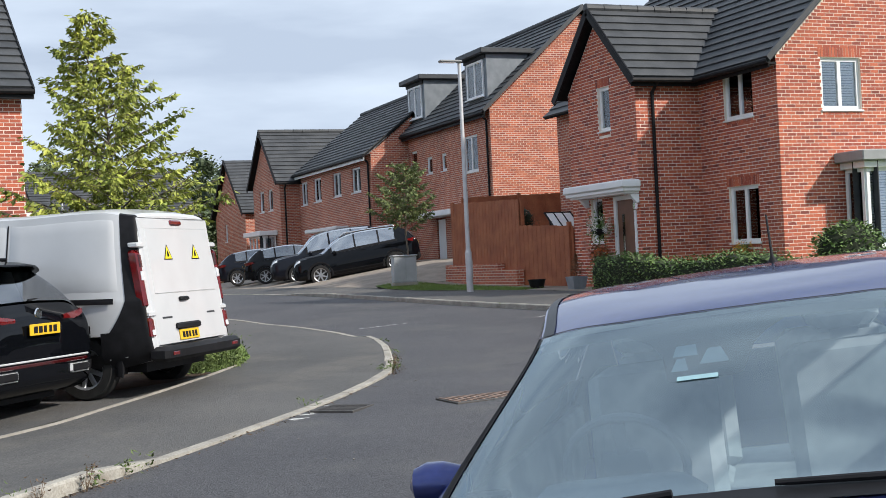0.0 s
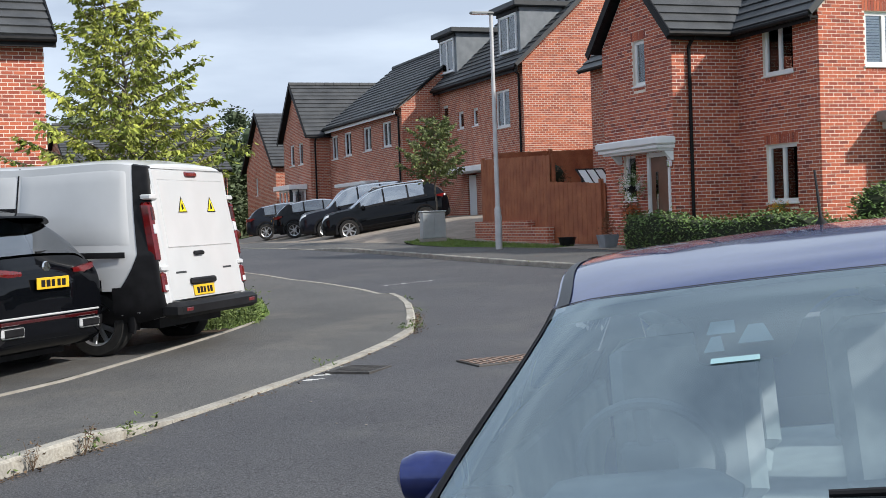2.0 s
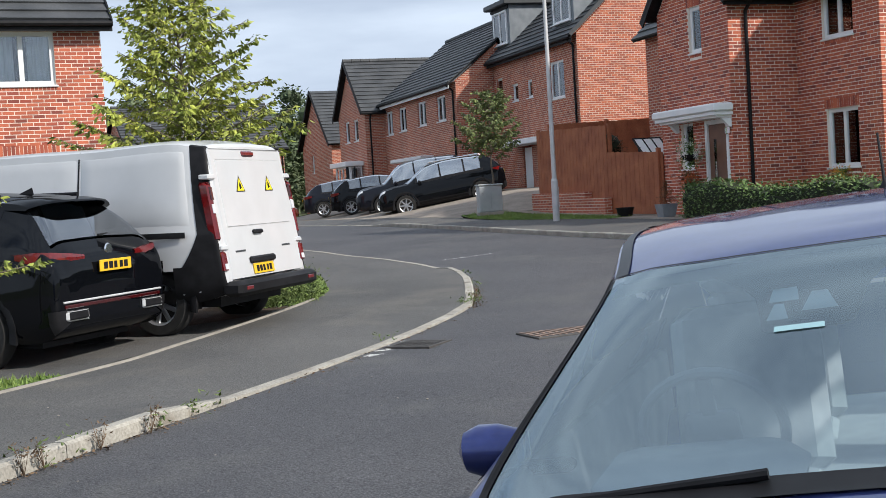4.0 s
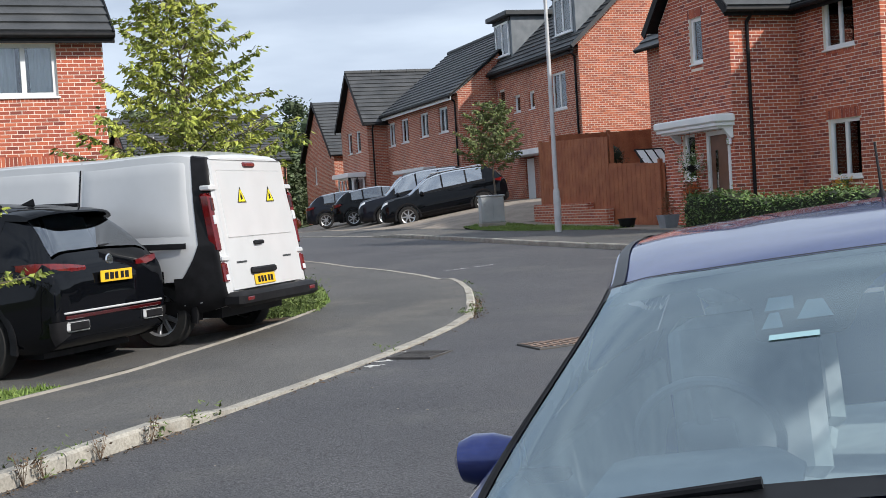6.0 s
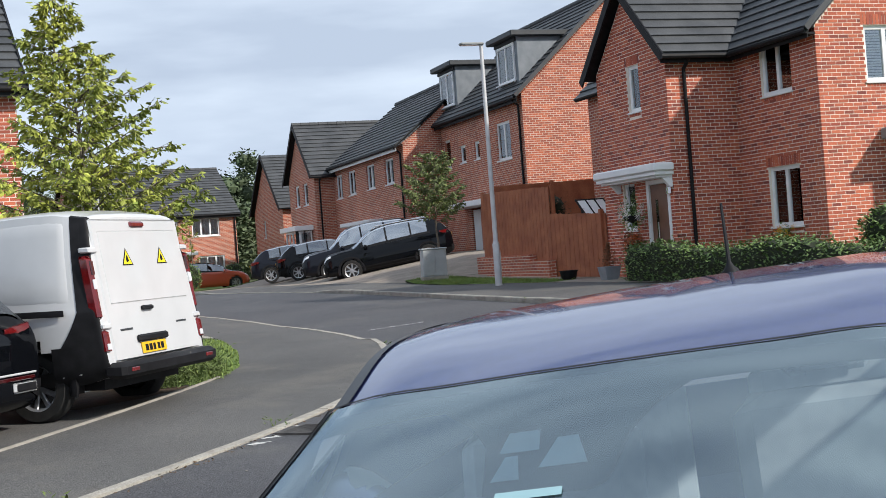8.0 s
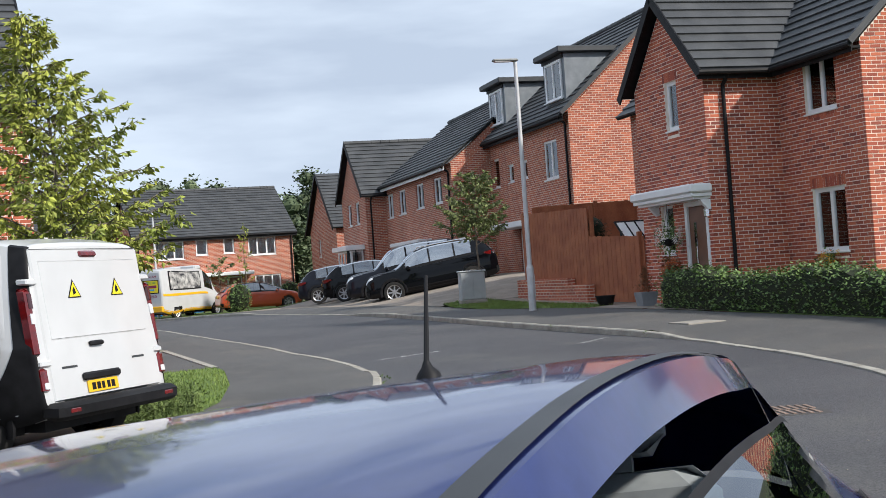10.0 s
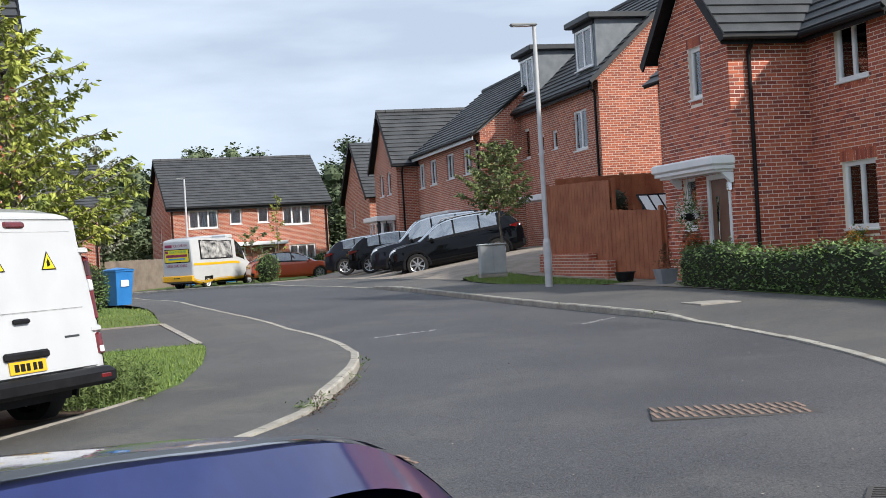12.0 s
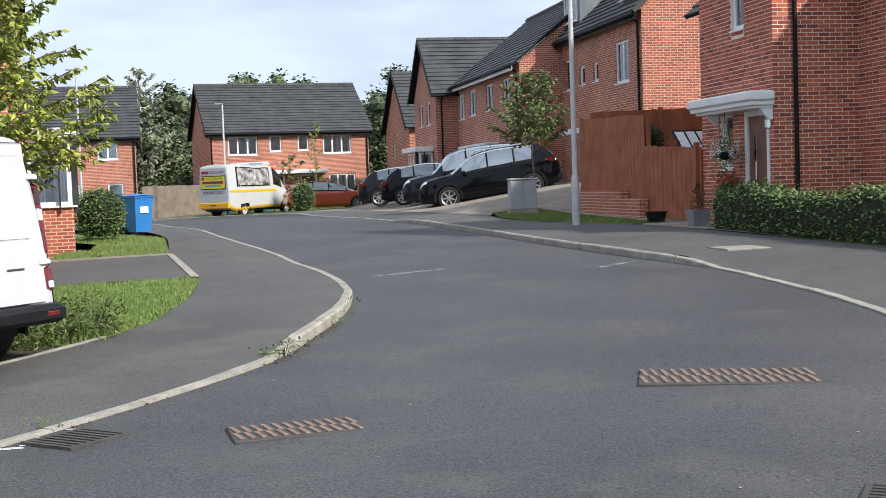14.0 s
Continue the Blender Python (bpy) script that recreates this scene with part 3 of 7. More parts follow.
def lay_bricks(wob, a, d, n, L, z0, z1, openings, apex, real):
    """Clay bricks proud of the mortar bed; single objects up to the given number, the rest joined."""
    proud, bl, bh, j = 0.005, 0.209, 0.060, 0.016
    top = apex[1] if apex else z1
    rects = [(o[0], o[1], o[2], o[3]) for o in openings]
    soldiers = []
    for o in openings:
        if len(o) > 4 and o[4]:
            soldiers.append((o[0] - 0.06, o[1] + 0.06, o[3], o[3] + 0.22))
            soldiers.append((o[0], o[1], o[2] - 0.115, o[2]))
    blocks = rects + soldiers
    spans = []
    k0 = int((top - z0) / 0.075) + 1
    for k in range(k0):
        za = z0 + k * 0.075
        zb = za + bh
        if zb > top:
            break
        lo, hi = 0.0, L
        if apex and zb > z1:
            f = (zb - z1) / (apex[1] - z1)
            lo, hi = apex[0] * f, L + (apex[0] - L) * f
        u = -(k % 2) * (bl + j) / 2
        while u < hi:
            u0, u1 = max(u, lo), min(u + bl, hi)
            u += bl + j
            if u1 - u0 < 0.02:
                continue
            cut = [(u0, u1)]
            for r0, r1, ra, rb_ in blocks:
                if zb <= ra + 0.012 or za >= rb_ - 0.05:
                    continue
                nxt = []
                for c0, c1 in cut:
                    if c1 <= r0 or c0 >= r1:
                        nxt.append((c0, c1))
                    else:
                        if r0 - c0 > 0.03:
                            nxt.append((c0, r0 - 0.004))
                        if c1 - r1 > 0.03:
                            nxt.append((r1 + 0.004, c1))
                cut = nxt
            spans += [(c0, c1, za, zb) for c0, c1 in cut]
    for r0, r1, ra, rb_ in soldiers:
        u = r0
        while u + 0.03 < r1:
            spans.append((u, min(u + 0.065, r1), ra + 0.008, rb_ - 0.004))
            u += 0.075
    joined = Shape()
    shared = {}
    singles = 0
    for c0, c1, za, zb in spans:
        p = proud + random.uniform(-0.002, 0.002)
        full = abs((c1 - c0) - bl) < 0.001 and abs(zb - za - bh) < 0.001
        if full and singles < real and za < z0 + 2.6:
            if "m" not in shared:
                b = Shape()
                o = [Vector((0, 0, 0)), d * bl, d * bl + Vector((0, 0, bh)), Vector((0, 0, bh))]
                b.add(o + [q + n * proud for q in o], [(4, 5, 6, 7), (0, 1, 5, 4), (1, 2, 6, 5), (2, 3, 7, 6), (3, 0, 4, 7)])
                shared["m"] = b.mesh("brick", M_BRICKS)
            ob = new("brick", shared["m"])
            ob.location = a + d * c0 + Vector((0, 0, za)) + n * (p - proud)
            ob.parent = wob
            singles += 1
            continue
        o = [a + d * u + Vector((0, 0, z)) for u, z in ((c0, za), (c1, za), (c1, zb), (c0, zb))]
        joined.add(o + [q + n * p for q in o], [(4, 5, 6, 7), (0, 1, 5, 4), (1, 2, 6, 5), (2, 3, 7, 6), (3, 0, 4, 7)])
    ob = part("brickwork", joined, M_BRICKS, wob)
    ob["kind"] = "stuff"


def lattice(xs, zs, d0, d1, m):
    """A window frame in one piece: bars between the lines xs and zs, every odd cell open, from depth d0 to d1."""
    s = Shape()
    nx, nz = len(xs), len(zs)
    s.v = [tuple(m @ Vector((x, d, z))) for d in (d0, d1) for z in zs for x in xs]
    at = lambda k, i, j: k * nx * nz + j * nx + i
    solid = lambda i, j: 0 <= i < nx - 1 and 0 <= j < nz - 1 and not (i % 2 and j % 2)
    for i in range(nx - 1):
        for j in range(nz - 1):
            if not solid(i, j):
                continue
            s.f.append((at(0, i, j), at(0, i + 1, j), at(0, i + 1, j + 1), at(0, i, j + 1)))
            s.f.append((at(1, i, j + 1), at(1, i + 1, j + 1), at(1, i + 1, j), at(1, i, j)))
            for di, dj, p, q in ((-1, 0, (i, j + 1), (i, j)), (1, 0, (i + 1, j), (i + 1, j + 1)), (0, -1, (i, j), (i + 1, j)), (0, 1, (i + 1, j + 1), (i, j + 1))):
                if not solid(i + di, j + dj):
                    s.f.append((at(0, *q), at(0, *p), at(1, *p), at(1, *q)))
    return s


def window(house, p0, p1, s0, s1, za, zb, lights=2, back="blind", label="", recess=0.06):
    """A white framed window in the wall p0-p1: frame, panes, sill and what hangs behind it."""
    a, d, n, L = frame_of(p0, p1)
    m = Matrix((d, n * -1, Vector((0, 0, 1)))).transposed().to_4x4()
    m.translation = a + d * s0 + Vector((0, 0, za)) - n * recess
    w, t = s1 - s0, 0.08
    hgt = zb - za
    step = w / lights
    xs_ = [0.0, t]
    for i in range(1, lights):
        xs_ += [i * step - 0.045, i * step + 0.045]
    f = lattice(xs_ + [w - t, w], [0.0, t, hgt - t, hgt], 0.0, 0.07, m)
    win = part("window", f, M_UPVC, house, label or "white plastic framed window")
    for i in range(lights):
        pn = Shape()
        pn.box((i * step + 0.03, 0.03, t * 0.8), ((i + 1) * step - 0.03, 0.036, hgt - t * 0.8), m)
        part("pane", pn, M_PANE, win)
    sl = Shape()
    sl.box((-0.04, -0.10, -0.045), (w + 0.04, 0.02, -0.002), m, 0.01)
    part("sill", sl, M_UPVC, win)
    b = Shape()
    if back == "blind":
        k = int(hgt / 0.055)
        for i in range(k):
            z = 0.03 + i * hgt / k
            b.box((0.05, 0.052, z), (w - 0.05, 0.060, z + 0.041), m)
        part("blind", b, M_BLIND, win, "grey slatted blind")
    # Curtains on the facing houses; on the terraces, sky reflection put into colour.
    elif back == "pale_sheet":
        b.grid([[m @ Vector((0.05 + (w - 0.1) * i / 28, 0.075 + 0.012 * math.sin(i * 1.9), zz)) for i in range(29)] for zz in (0.03, hgt - 0.03)])
        part("net_curtain", b, M_CURTAIN, win, "pale sheet for curtains and reflected sky")
    elif back == "curtain":
        for u0, u1 in ((0.05, w * 0.40), (w * 0.60, w - 0.05)):
            rows = []
            for zz in (0.03, hgt - 0.03):
                rows.append([m @ Vector((u0 + (u1 - u0) * i / 16, 0.11 + 0.02 * math.sin(i * 1.7), zz)) for i in range(17)])
            b.grid(rows)
        part("curtain", b, M_CURTAIN, win, "pale curtains drawn to the sides")
    # Thin dark panel behind the panes; its colour replaces the room's shade.
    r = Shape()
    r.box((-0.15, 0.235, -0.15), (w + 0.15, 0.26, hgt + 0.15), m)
    part("interior", r, M_ROOMSHADE, win)
    return win


def roof_slope(house, e0, e1, r0, r1, n=None, thick=0.05):
    """One roof plane of lapped tile courses, eave e0-e1 and ridge r0-r1, seen from outside left to right."""
    e0, e1, r0, r1 = [Vector(q) for q in (e0, e1, r0, r1)]
    up = ((r0 + r1) / 2 - (e0 + e1) / 2)
    n = n or max(4, round(up.length / 0.30))
    nrm = (e1 - e0).cross(r0 - e0)
    if nrm.length < 1e-6:
        nrm = (e1 - e0).cross(r1 - e0)
    nrm.normalize()
    s = Shape()
    base = [e0, e1, r1, r0]
    s.add([q for q in base] + [q - nrm * thick for q in base], [(0, 1, 2, 3), (7, 6, 5, 4), (0, 4, 5, 1), (1, 5, 6, 2), (2, 6, 7, 3), (3, 7, 4, 0)])
    rf = part("roof", s, M_BLACKTRIM, house, "grey flat tiled roof")
    for i in range(n):
        f0, f1 = i / n, min(1, (i + 1.25) / n)
        c = Shape()
        a, b = e0.lerp(r0, f0), e1.lerp(r1, f0)
        p, q = e0.lerp(r0, f1), e1.lerp(r1, f1)
        j = random.uniform(-0.003, 0.003)
        lo, hi = nrm * 0.012, nrm * (0.062 + j)
        c.add([a + lo, b + lo, b + hi, a + hi, q + nrm * 0.014, p + nrm * 0.014], [(0, 1, 2, 3), (3, 2, 4, 5), (1, 4, 2), (0, 3, 5)])
        part("tile_course", c, M_TILE, rf)
    return rf


def ridge_caps(house, r0, r1):
    s = Shape()
    a, b = Vector(r0), Vector(r1)
    n = max(2, int((b - a).length / 0.45))
    for i in range(n):
        s.cyl(a.lerp(b, i / n) + Vector((0, 0, 0.0)), a.lerp(b, (i + 0.97) / n), 0.11, 0.105, 10)
    part("ridge_tiles", s, M_TILE, house, "grey ridge tiles")


def bar(house, name, p, q, w, t, mat, label="", down=0.0):
    """A straight board from p to q, w deep and t thick."""
    p, q = Vector(p), Vector(q)
    x = (q - p).normalized()
    y = Vector((0, 0, 1)).cross(x)
    y = y.normalized() if y.length > 1e-3 else Vector((0, 1, 0))
    z = x.cross(y)
    m = Matrix((x, y, z)).transposed().to_4x4()
    m.translation = p
    s = Shape()
    s.box((0, -t / 2, -w / 2), ((q - p).length, t / 2, w / 2), m, 0.006)
    return part(name, s, mat, house, label)


def gutter(house, p, q, drop_at=None, z_low=0.5, inward=(0, 0)):
    s = Shape()
    s.cyl(p, q, 0.062, 0.062, 10)
    g = part("gutter", s, M_BLACKTRIM, house, "black plastic gutter")
    if drop_at is not None:
        d = Shape()
        x, y, z = drop_at
        bx, by = x + inward[0], y + inward[1]
        d.cyl((x, y, z), (bx, by, z - 0.22), 0.04)
        d.cyl((bx, by, z - 0.22), (bx, by, z_low), 0.04)
        part("downpipe", d, M_BLACKTRIM, house, "black plastic downpipe")
    return g


HOUSE = "red brick house with a dark grey tiled roof"

# corner house beside the footway
ha = thing("house", "red brick corner house with projecting front gable and grey tiles", "house")
A0, A1 = (13.69, 26.6), (13.69, 23.4)
A_OPEN = [(1.49, 2.04, 4.36, 5.39, 1), (1.98, 3.02, 0.68, 2.80, 0), (0.92, 1.48, 1.73, 2.80, 0)]
wall(ha, "wall", A0, A1, 0.45, 5.42, A_OPEN, (1.6, 7.05), real=300)
window(ha, A0, A1, *A_OPEN[0][:4], lights=1, back="curtain", label="narrow white framed window")
window(ha, A0, A1, *A_OPEN[2][:4], lights=1, back="dark", label="narrow white framed window beside the door")
B0, B1 = (13.69, 23.4), (15.38, 23.4)
wall(ha, "wall", B0, B1, 0.45, 5.42, real=300)
C0, C1 = (15.38, 23.4), (15.38, 20.52)
C_OPEN = [(1.0, 2.08, 1.56, 2.80, 1), (0.97, 2.03, 4.29, 5.40 - 0.06, 1)]
wall(ha, "wall", C0, C1, 0.45, 5.42, C_OPEN, real=300)
for o in C_OPEN:
    window(ha, C0, C1, *o[:4], lights=2, back="blind")
D0, D1 = (15.38, 20.52), (23.4, 20.52)
D_OPEN = [(1.15, 2.2, 4.30, 5.42, 1), (3.4, 4.5, 4.30, 5.42, 1), (1.7, 3.6, 1.25, 3.0, 0)]
wall(ha, "wall", D0, D1, 0.45, 5.44, D_OPEN, (4.01, 9.2), real=300)
for o in D_OPEN[:2]:
    window(ha, D0, D1, *o[:4], lights=2, back="blind")
wall(ha, "wall", (23.4, 20.52), (23.4, 30.5), 0.45, 5.42)
wall(ha, "wall", (23.4, 30.5), (15.38, 30.5), 0.45, 5.42, (), (4.01, 9.2))
wall(ha, "wall", (15.38, 30.5), (15.38, 26.6), 0.45, 5.42)
wall(ha, "wall", (15.38, 26.6), (13.69, 26.6), 0.45, 5.42)
# roofs
roof_slope(ha, (15.08, 30.7, 5.36), (15.08, 20.3, 5.36), (19.4, 30.7, 9.42), (19.4, 20.3, 9.42))
roof_slope(ha, (23.7, 20.3, 5.36), (23.7, 30.7, 5.36), (19.4, 20.3, 9.42), (19.4, 30.7, 9.42))
ridge_caps(ha, (19.4, 20.3, 9.46), (19.4, 30.7, 9.46))
roof_slope(ha, (13.42, 23.12, 5.36), (15.2, 23.12, 5.36), (13.42, 25.0, 7.26), (17.1, 25.0, 7.26))
roof_slope(ha, (15.2, 26.88, 5.36), (13.42, 26.88, 5.36), (17.1, 25.0, 7.26), (13.42, 25.0, 7.26))
ridge_caps(ha, (13.42, 25.0, 7.29), (17.1, 25.0, 7.29))
bar(ha, "bargeboard", (13.44, 26.93, 5.27), (13.44, 25.0, 7.2), 0.2, 0.04, M_BLACKTRIM, "black bargeboard")
bar(ha, "bargeboard", (13.44, 23.07, 5.27), (13.44, 25.0, 7.2), 0.2, 0.04, M_BLACKTRIM, "black bargeboard")
bar(ha, "verge", (15.0, 20.29, 5.33), (19.4, 20.29, 9.46), 0.13, 0.07, M_MOULD, "grey dry verge capping")
bar(ha, "verge", (23.75, 20.29, 5.33), (19.4, 20.29, 9.46), 0.13, 0.07, M_MOULD, "grey dry verge capping")
bar(ha, "fascia", (15.12, 23.1, 5.26), (15.12, 20.4, 5.26), 0.18, 0.03, M_BLACKTRIM, "black fascia board")
bar(ha, "fascia", (13.45, 23.16, 5.26), (15.15, 23.16, 5.26), 0.18, 0.03, M_BLACKTRIM, "black fascia board")
sf = Shape()
sf.box((13.69, 23.12, 5.26), (15.3, 23.4, 5.30)).box((15.1, 20.5, 5.255), (15.38, 23.4, 5.295))
part("soffit", sf, M_BLACKTRIM, ha, "black soffit under the eaves")
gutter(ha, (15.03, 23.1, 5.30), (15.03, 20.3, 5.30))
gutter(ha, (13.42, 23.06, 5.30), (15.05, 23.06, 5.30), (14.1, 23.08, 5.28), 0.55, (0.0, 0.26))
# bay window of the corner house
bay = Shape()
bay.box((17.0, 19.86, 0.45), (19.1, 20.52, 1.30))
bw = part("bay_window", bay, M_BRICK, ha, "white framed bay window on a brick base", uv=[(v[0] + v[1], v[2]) for v in bay.v])
window(ha, (17.02, 19.86), (19.08, 19.86), 0.02, 2.04, 1.32, 3.0, lights=2, back="blind", recess=0.0, label="wide white framed bay window light")
window(ha, (17.0, 20.5), (17.0, 19.88), 0.02, 0.6, 1.32, 3.0, lights=1, back="blind", recess=0.0, label="side light of the bay window")
cp = Shape()
cp.box((16.75, 19.6, 3.14), (19.35, 20.515, 3.36), bev=0.02)
part("canopy", cp, M_GREYTRIM, ha, "grey flat canopy over the bay window")
cp = Shape()
cp.box((16.9, 19.75, 3.0), (19.2, 20.515, 3.14), bev=0.01)
part("bay_head", cp, M_UPVC, ha, "white head board of the bay window")
# porch canopy
pc = Shape()
pc.box((13.17, 23.30, 2.92), (13.685, 26.15, 3.10), bev=0.03).box((13.22, 23.35, 2.84), (13.685, 26.1, 2.92), bev=0.01).box((13.3, 23.42, 2.79), (13.685, 26.0, 2.84))
part("porch_canopy", pc, M_UPVC, ha, "white flat porch canopy")
for y in (23.42, 25.75):
    b = Shape()
    b.add([(13.68, y, 2.78), (13.68, y, 2.58), (13.62, y, 2.58), (13.44, y, 2.78), (13.68, y + 0.1, 2.78), (13.68, y + 0.1, 2.58), (13.62, y + 0.1, 2.58), (13.44, y + 0.1, 2.78)], [(0, 1, 2, 3), (7, 6, 5, 4), (0, 4, 5, 1), (1, 5, 6, 2), (2, 6, 7, 3), (3, 7, 4, 0)])
    part("canopy_bracket", b, M_UPVC, ha)
dr = Shape()
dr.box((13.73, 23.70, 0.72), (13.78, 24.50, 2.68), bev=0.008)
door = part("door", dr, M_DOOR, ha, "brown front door with a narrow glazed slit")
ds = Shape()
ds.box((13.715, 24.18, 1.35), (13.735, 24.28, 2.35), bev=0.004)
part("door_light", ds, M_CARGLASS, door)
ds = Shape()
ds.box((13.712, 23.9, 1.30), (13.735, 24.2, 1.36), bev=0.006)
part("letter_plate", ds, M_CHROME, door)
ds = Shape()
ds.box((13.69, 24.16, 1.5), (13.73, 24.2, 1.85), bev=0.008)
part("door_handle", ds, M_CHROME, door)
df = Shape()
df.box((13.68, 24.50, 0.68), (13.80, 24.60, 2.79), bev=0.01).box((13.68, 23.60, 0.68), (13.80, 23.70, 2.79), bev=0.01).box((13.681, 23.70, 2.68), (13.80, 24.50, 2.79), bev=0.01)
part("door_frame", df, M_UPVC, ha, "white door frame")
dl = Shape()
dl.box((13.56, 23.46, 2.42), (13.67, 23.54, 2.60), bev=0.02)
part("wall_lamp", dl, M_CHROME, ha, "small metal lantern beside the door")

ha.location = (-0.06, 0.03, 0.0)

# near house on the other side
hl = thing("house", "two-storey red brick house with a bay window and grey tiled roof", "house")
L0, L1 = (-9.0, 25.0), (0.57, 25.0)
L_OPEN = [(7.45, 8.68, 4.06, 5.08, 1), (7.3, 8.62, 1.45, 2.70, 1), (2.0, 3.3, 4.06, 5.08, 1), (2.0, 3.8, 1.2, 2.7, 1)]
wall(hl, "wall", L0, L1, 0.2, 5.32, L_OPEN, real=300)
for o in L_OPEN:
    window(hl, L0, L1, *o[:4], lights=2, back="curtain")
wall(hl, "wall", (0.57, 25.0), (0.57, 33.2), 0.2, 5.32, (), (4.1, 8.6), real=200)
wall(hl, "wall", (0.57, 33.2), (-9, 33.2), 0.2, 5.32)
wall(hl, "wall", (-9, 33.2), (-9, 25), 0.2, 5.32, (), (4.1, 8.6))
roof_slope(hl, (-9.2, 24.7, 5.25), (0.77, 24.7, 5.25), (-9.2, 29.1, 8.9), (0.77, 29.1, 8.9))
roof_slope(hl, (0.77, 33.5, 5.25), (-9.2, 33.5, 5.25), (0.77, 29.1, 8.9), (-9.2, 29.1, 8.9))
ridge_caps(hl, (-9.2, 29.1, 8.94), (0.77, 29.1, 8.94))
gutter(hl, (-9.2, 24.66, 5.20), (0.77, 24.66, 5.20))
bar(hl, "fascia", (-9.2, 24.72, 5.14), (0.77, 24.72, 5.14), 0.18, 0.03, M_BLACKTRIM, "black fascia board")
bar(hl, "bargeboard", (0.75, 24.65, 5.2), (0.75, 29.1, 8.86), 0.18, 0.04, M_BLACKTRIM, "black bargeboard")
bb = Shape()
bb.box((0.57, 29.9, 0.3), (1.52, 32.0, 1.42))
part("bay_base", bb, M_BRICK, hl, "brick base of the bay window", uv=[(v[0] + v[1], v[2]) for v in bb.v])
window(hl, (0.62, 29.92), (1.50, 29.92), 0.0, 0.87, 1.45, 2.85, lights=1, back="curtain", recess=0.0, label="white framed side light of the bay window")
window(hl, (1.50, 29.95), (1.50, 31.95), 0.0, 2.0, 1.45, 2.85, lights=3, back="curtain", recess=0.0, label="white framed bay window")
bb = Shape()
bb.box((0.575, 29.78, 2.87), (1.64, 32.1, 3.08), bev=0.02)
part("bay_head", bb, M_UPVC, hl, "white flat bay roof edge")

hl.matrix_basis = pose(0.57, 25.0, 0.0, 0, 0, 7.0) @ Matrix.Translation((-0.57, -25.0, 0.0))

# three-storey house with two dormers
h3s = thing("house", "tall red brick terraced house with lead-sided dormers and grey tiled roof", "house")
T0, T1 = (16.73, 46.4), (16.73, 38.3)
T_OPEN = [(46.4 - 40.75, 46.4 - 39.47, 4.71, 6.02), (46.4 - 44.46, 46.4 - 43.85, 4.97, 5.62), (46.4 - 42.95, 46.4 - 42.4, 4.97, 5.62), (0.1, 0.95, 4.9, 6.0), (4.3, 5.7, 1.55, 3.1), (2.7, 3.6, 1.2, 3.2)]
wall(h3s, "wall", T0, T1, 0.8, 6.75, T_OPEN)
# The sheet's pale colour stands in for sky reflected by the upper panes.
for k, o in enumerate(T_OPEN[:5]):
    window(h3s, T0, T1, *o[:4], lights=1 if k in (1, 2, 3) else 2, back="pale_sheet" if k < 4 else "blind")
tdoor = Shape()
tdoor.box((16.78, 46.4 - 3.55, 1.22), (16.84, 46.4 - 2.75, 3.15), bev=0.01)
part("door", tdoor, M_UPVC, h3s, "white front door")
wall(h3s, "wall", (16.73, 38.3), (24.2, 38.3), 0.8, 6.75, (), (3.73, 10.15))
wall(h3s, "wall", (24.2, 38.3), (24.2, 46.4), 0.8, 6.75)
wall(h3s, "wall", (24.2, 46.4), (16.73, 46.4), 0.8, 6.75, (), (3.73, 10.15))
roof_slope(h3s, (16.45, 46.6, 6.68), (16.45, 38.12, 6.68), (20.46, 46.6, 10.3), (20.46, 38.12, 10.3))
roof_slope(h3s, (24.5, 38.12, 6.68), (24.5, 46.6, 6.68), (20.46, 38.12, 10.3), (20.46, 46.6, 10.3))
ridge_caps(h3s, (20.46, 38.12, 10.34), (20.46, 46.6, 10.34))
bar(h3s, "verge", (16.4, 38.11, 6.66), (20.46, 38.11, 10.34), 0.14, 0.07, M_MOULD, "grey dry verge capping")
gutter(h3s, (16.42, 46.6, 6.62), (16.42, 38.15, 6.62), (16.42, 38.5, 6.6), 1.2, (0.25, 0))
bar(h3s, "fascia", (16.5, 46.6, 6.56), (16.5, 38.2, 6.56), 0.2, 0.03, M_BLACKTRIM)
cn = Shape()
cn.box((15.85, 40.2, 3.22), (16.725, 44.4, 3.42), bev=0.02)
part("porch_canopy", cn, M_UPVC, h3s, "white flat canopy over the entrance")
for yd in (39.95, 46.0):
    y0, y1, xf = yd - 0.95, yd + 0.95, 17.0
    ck = Shape()
    ck.box((xf, y0, 7.0), (19.2, y1, 8.78), bev=0.01)
    dm = part("dormer", ck, M_LEAD, h3s, "lead-clad dormer with a white window")
    window(h3s, (xf, y1), (xf, y0), 0.22, 1.68, 7.32, 8.62, lights=2, back="curtain", recess=-0.05, label="white framed dormer window")
    rf = Shape()
    rf.box((xf - 0.28, y0 - 0.2, 8.78), (19.6, y1 + 0.2, 8.98), bev=0.03)
    part("dormer_roof", rf, M_MOULD, h3s, "flat grey dormer roof")
    rf = Shape()
    rf.box((xf - 0.06, y0 + 0.02, 8.64), (xf, y1 - 0.02, 8.77))
    part("dormer_head", rf, M_BLACKTRIM, h3s)

h3s.location = (0.06, 0.0, -0.12)

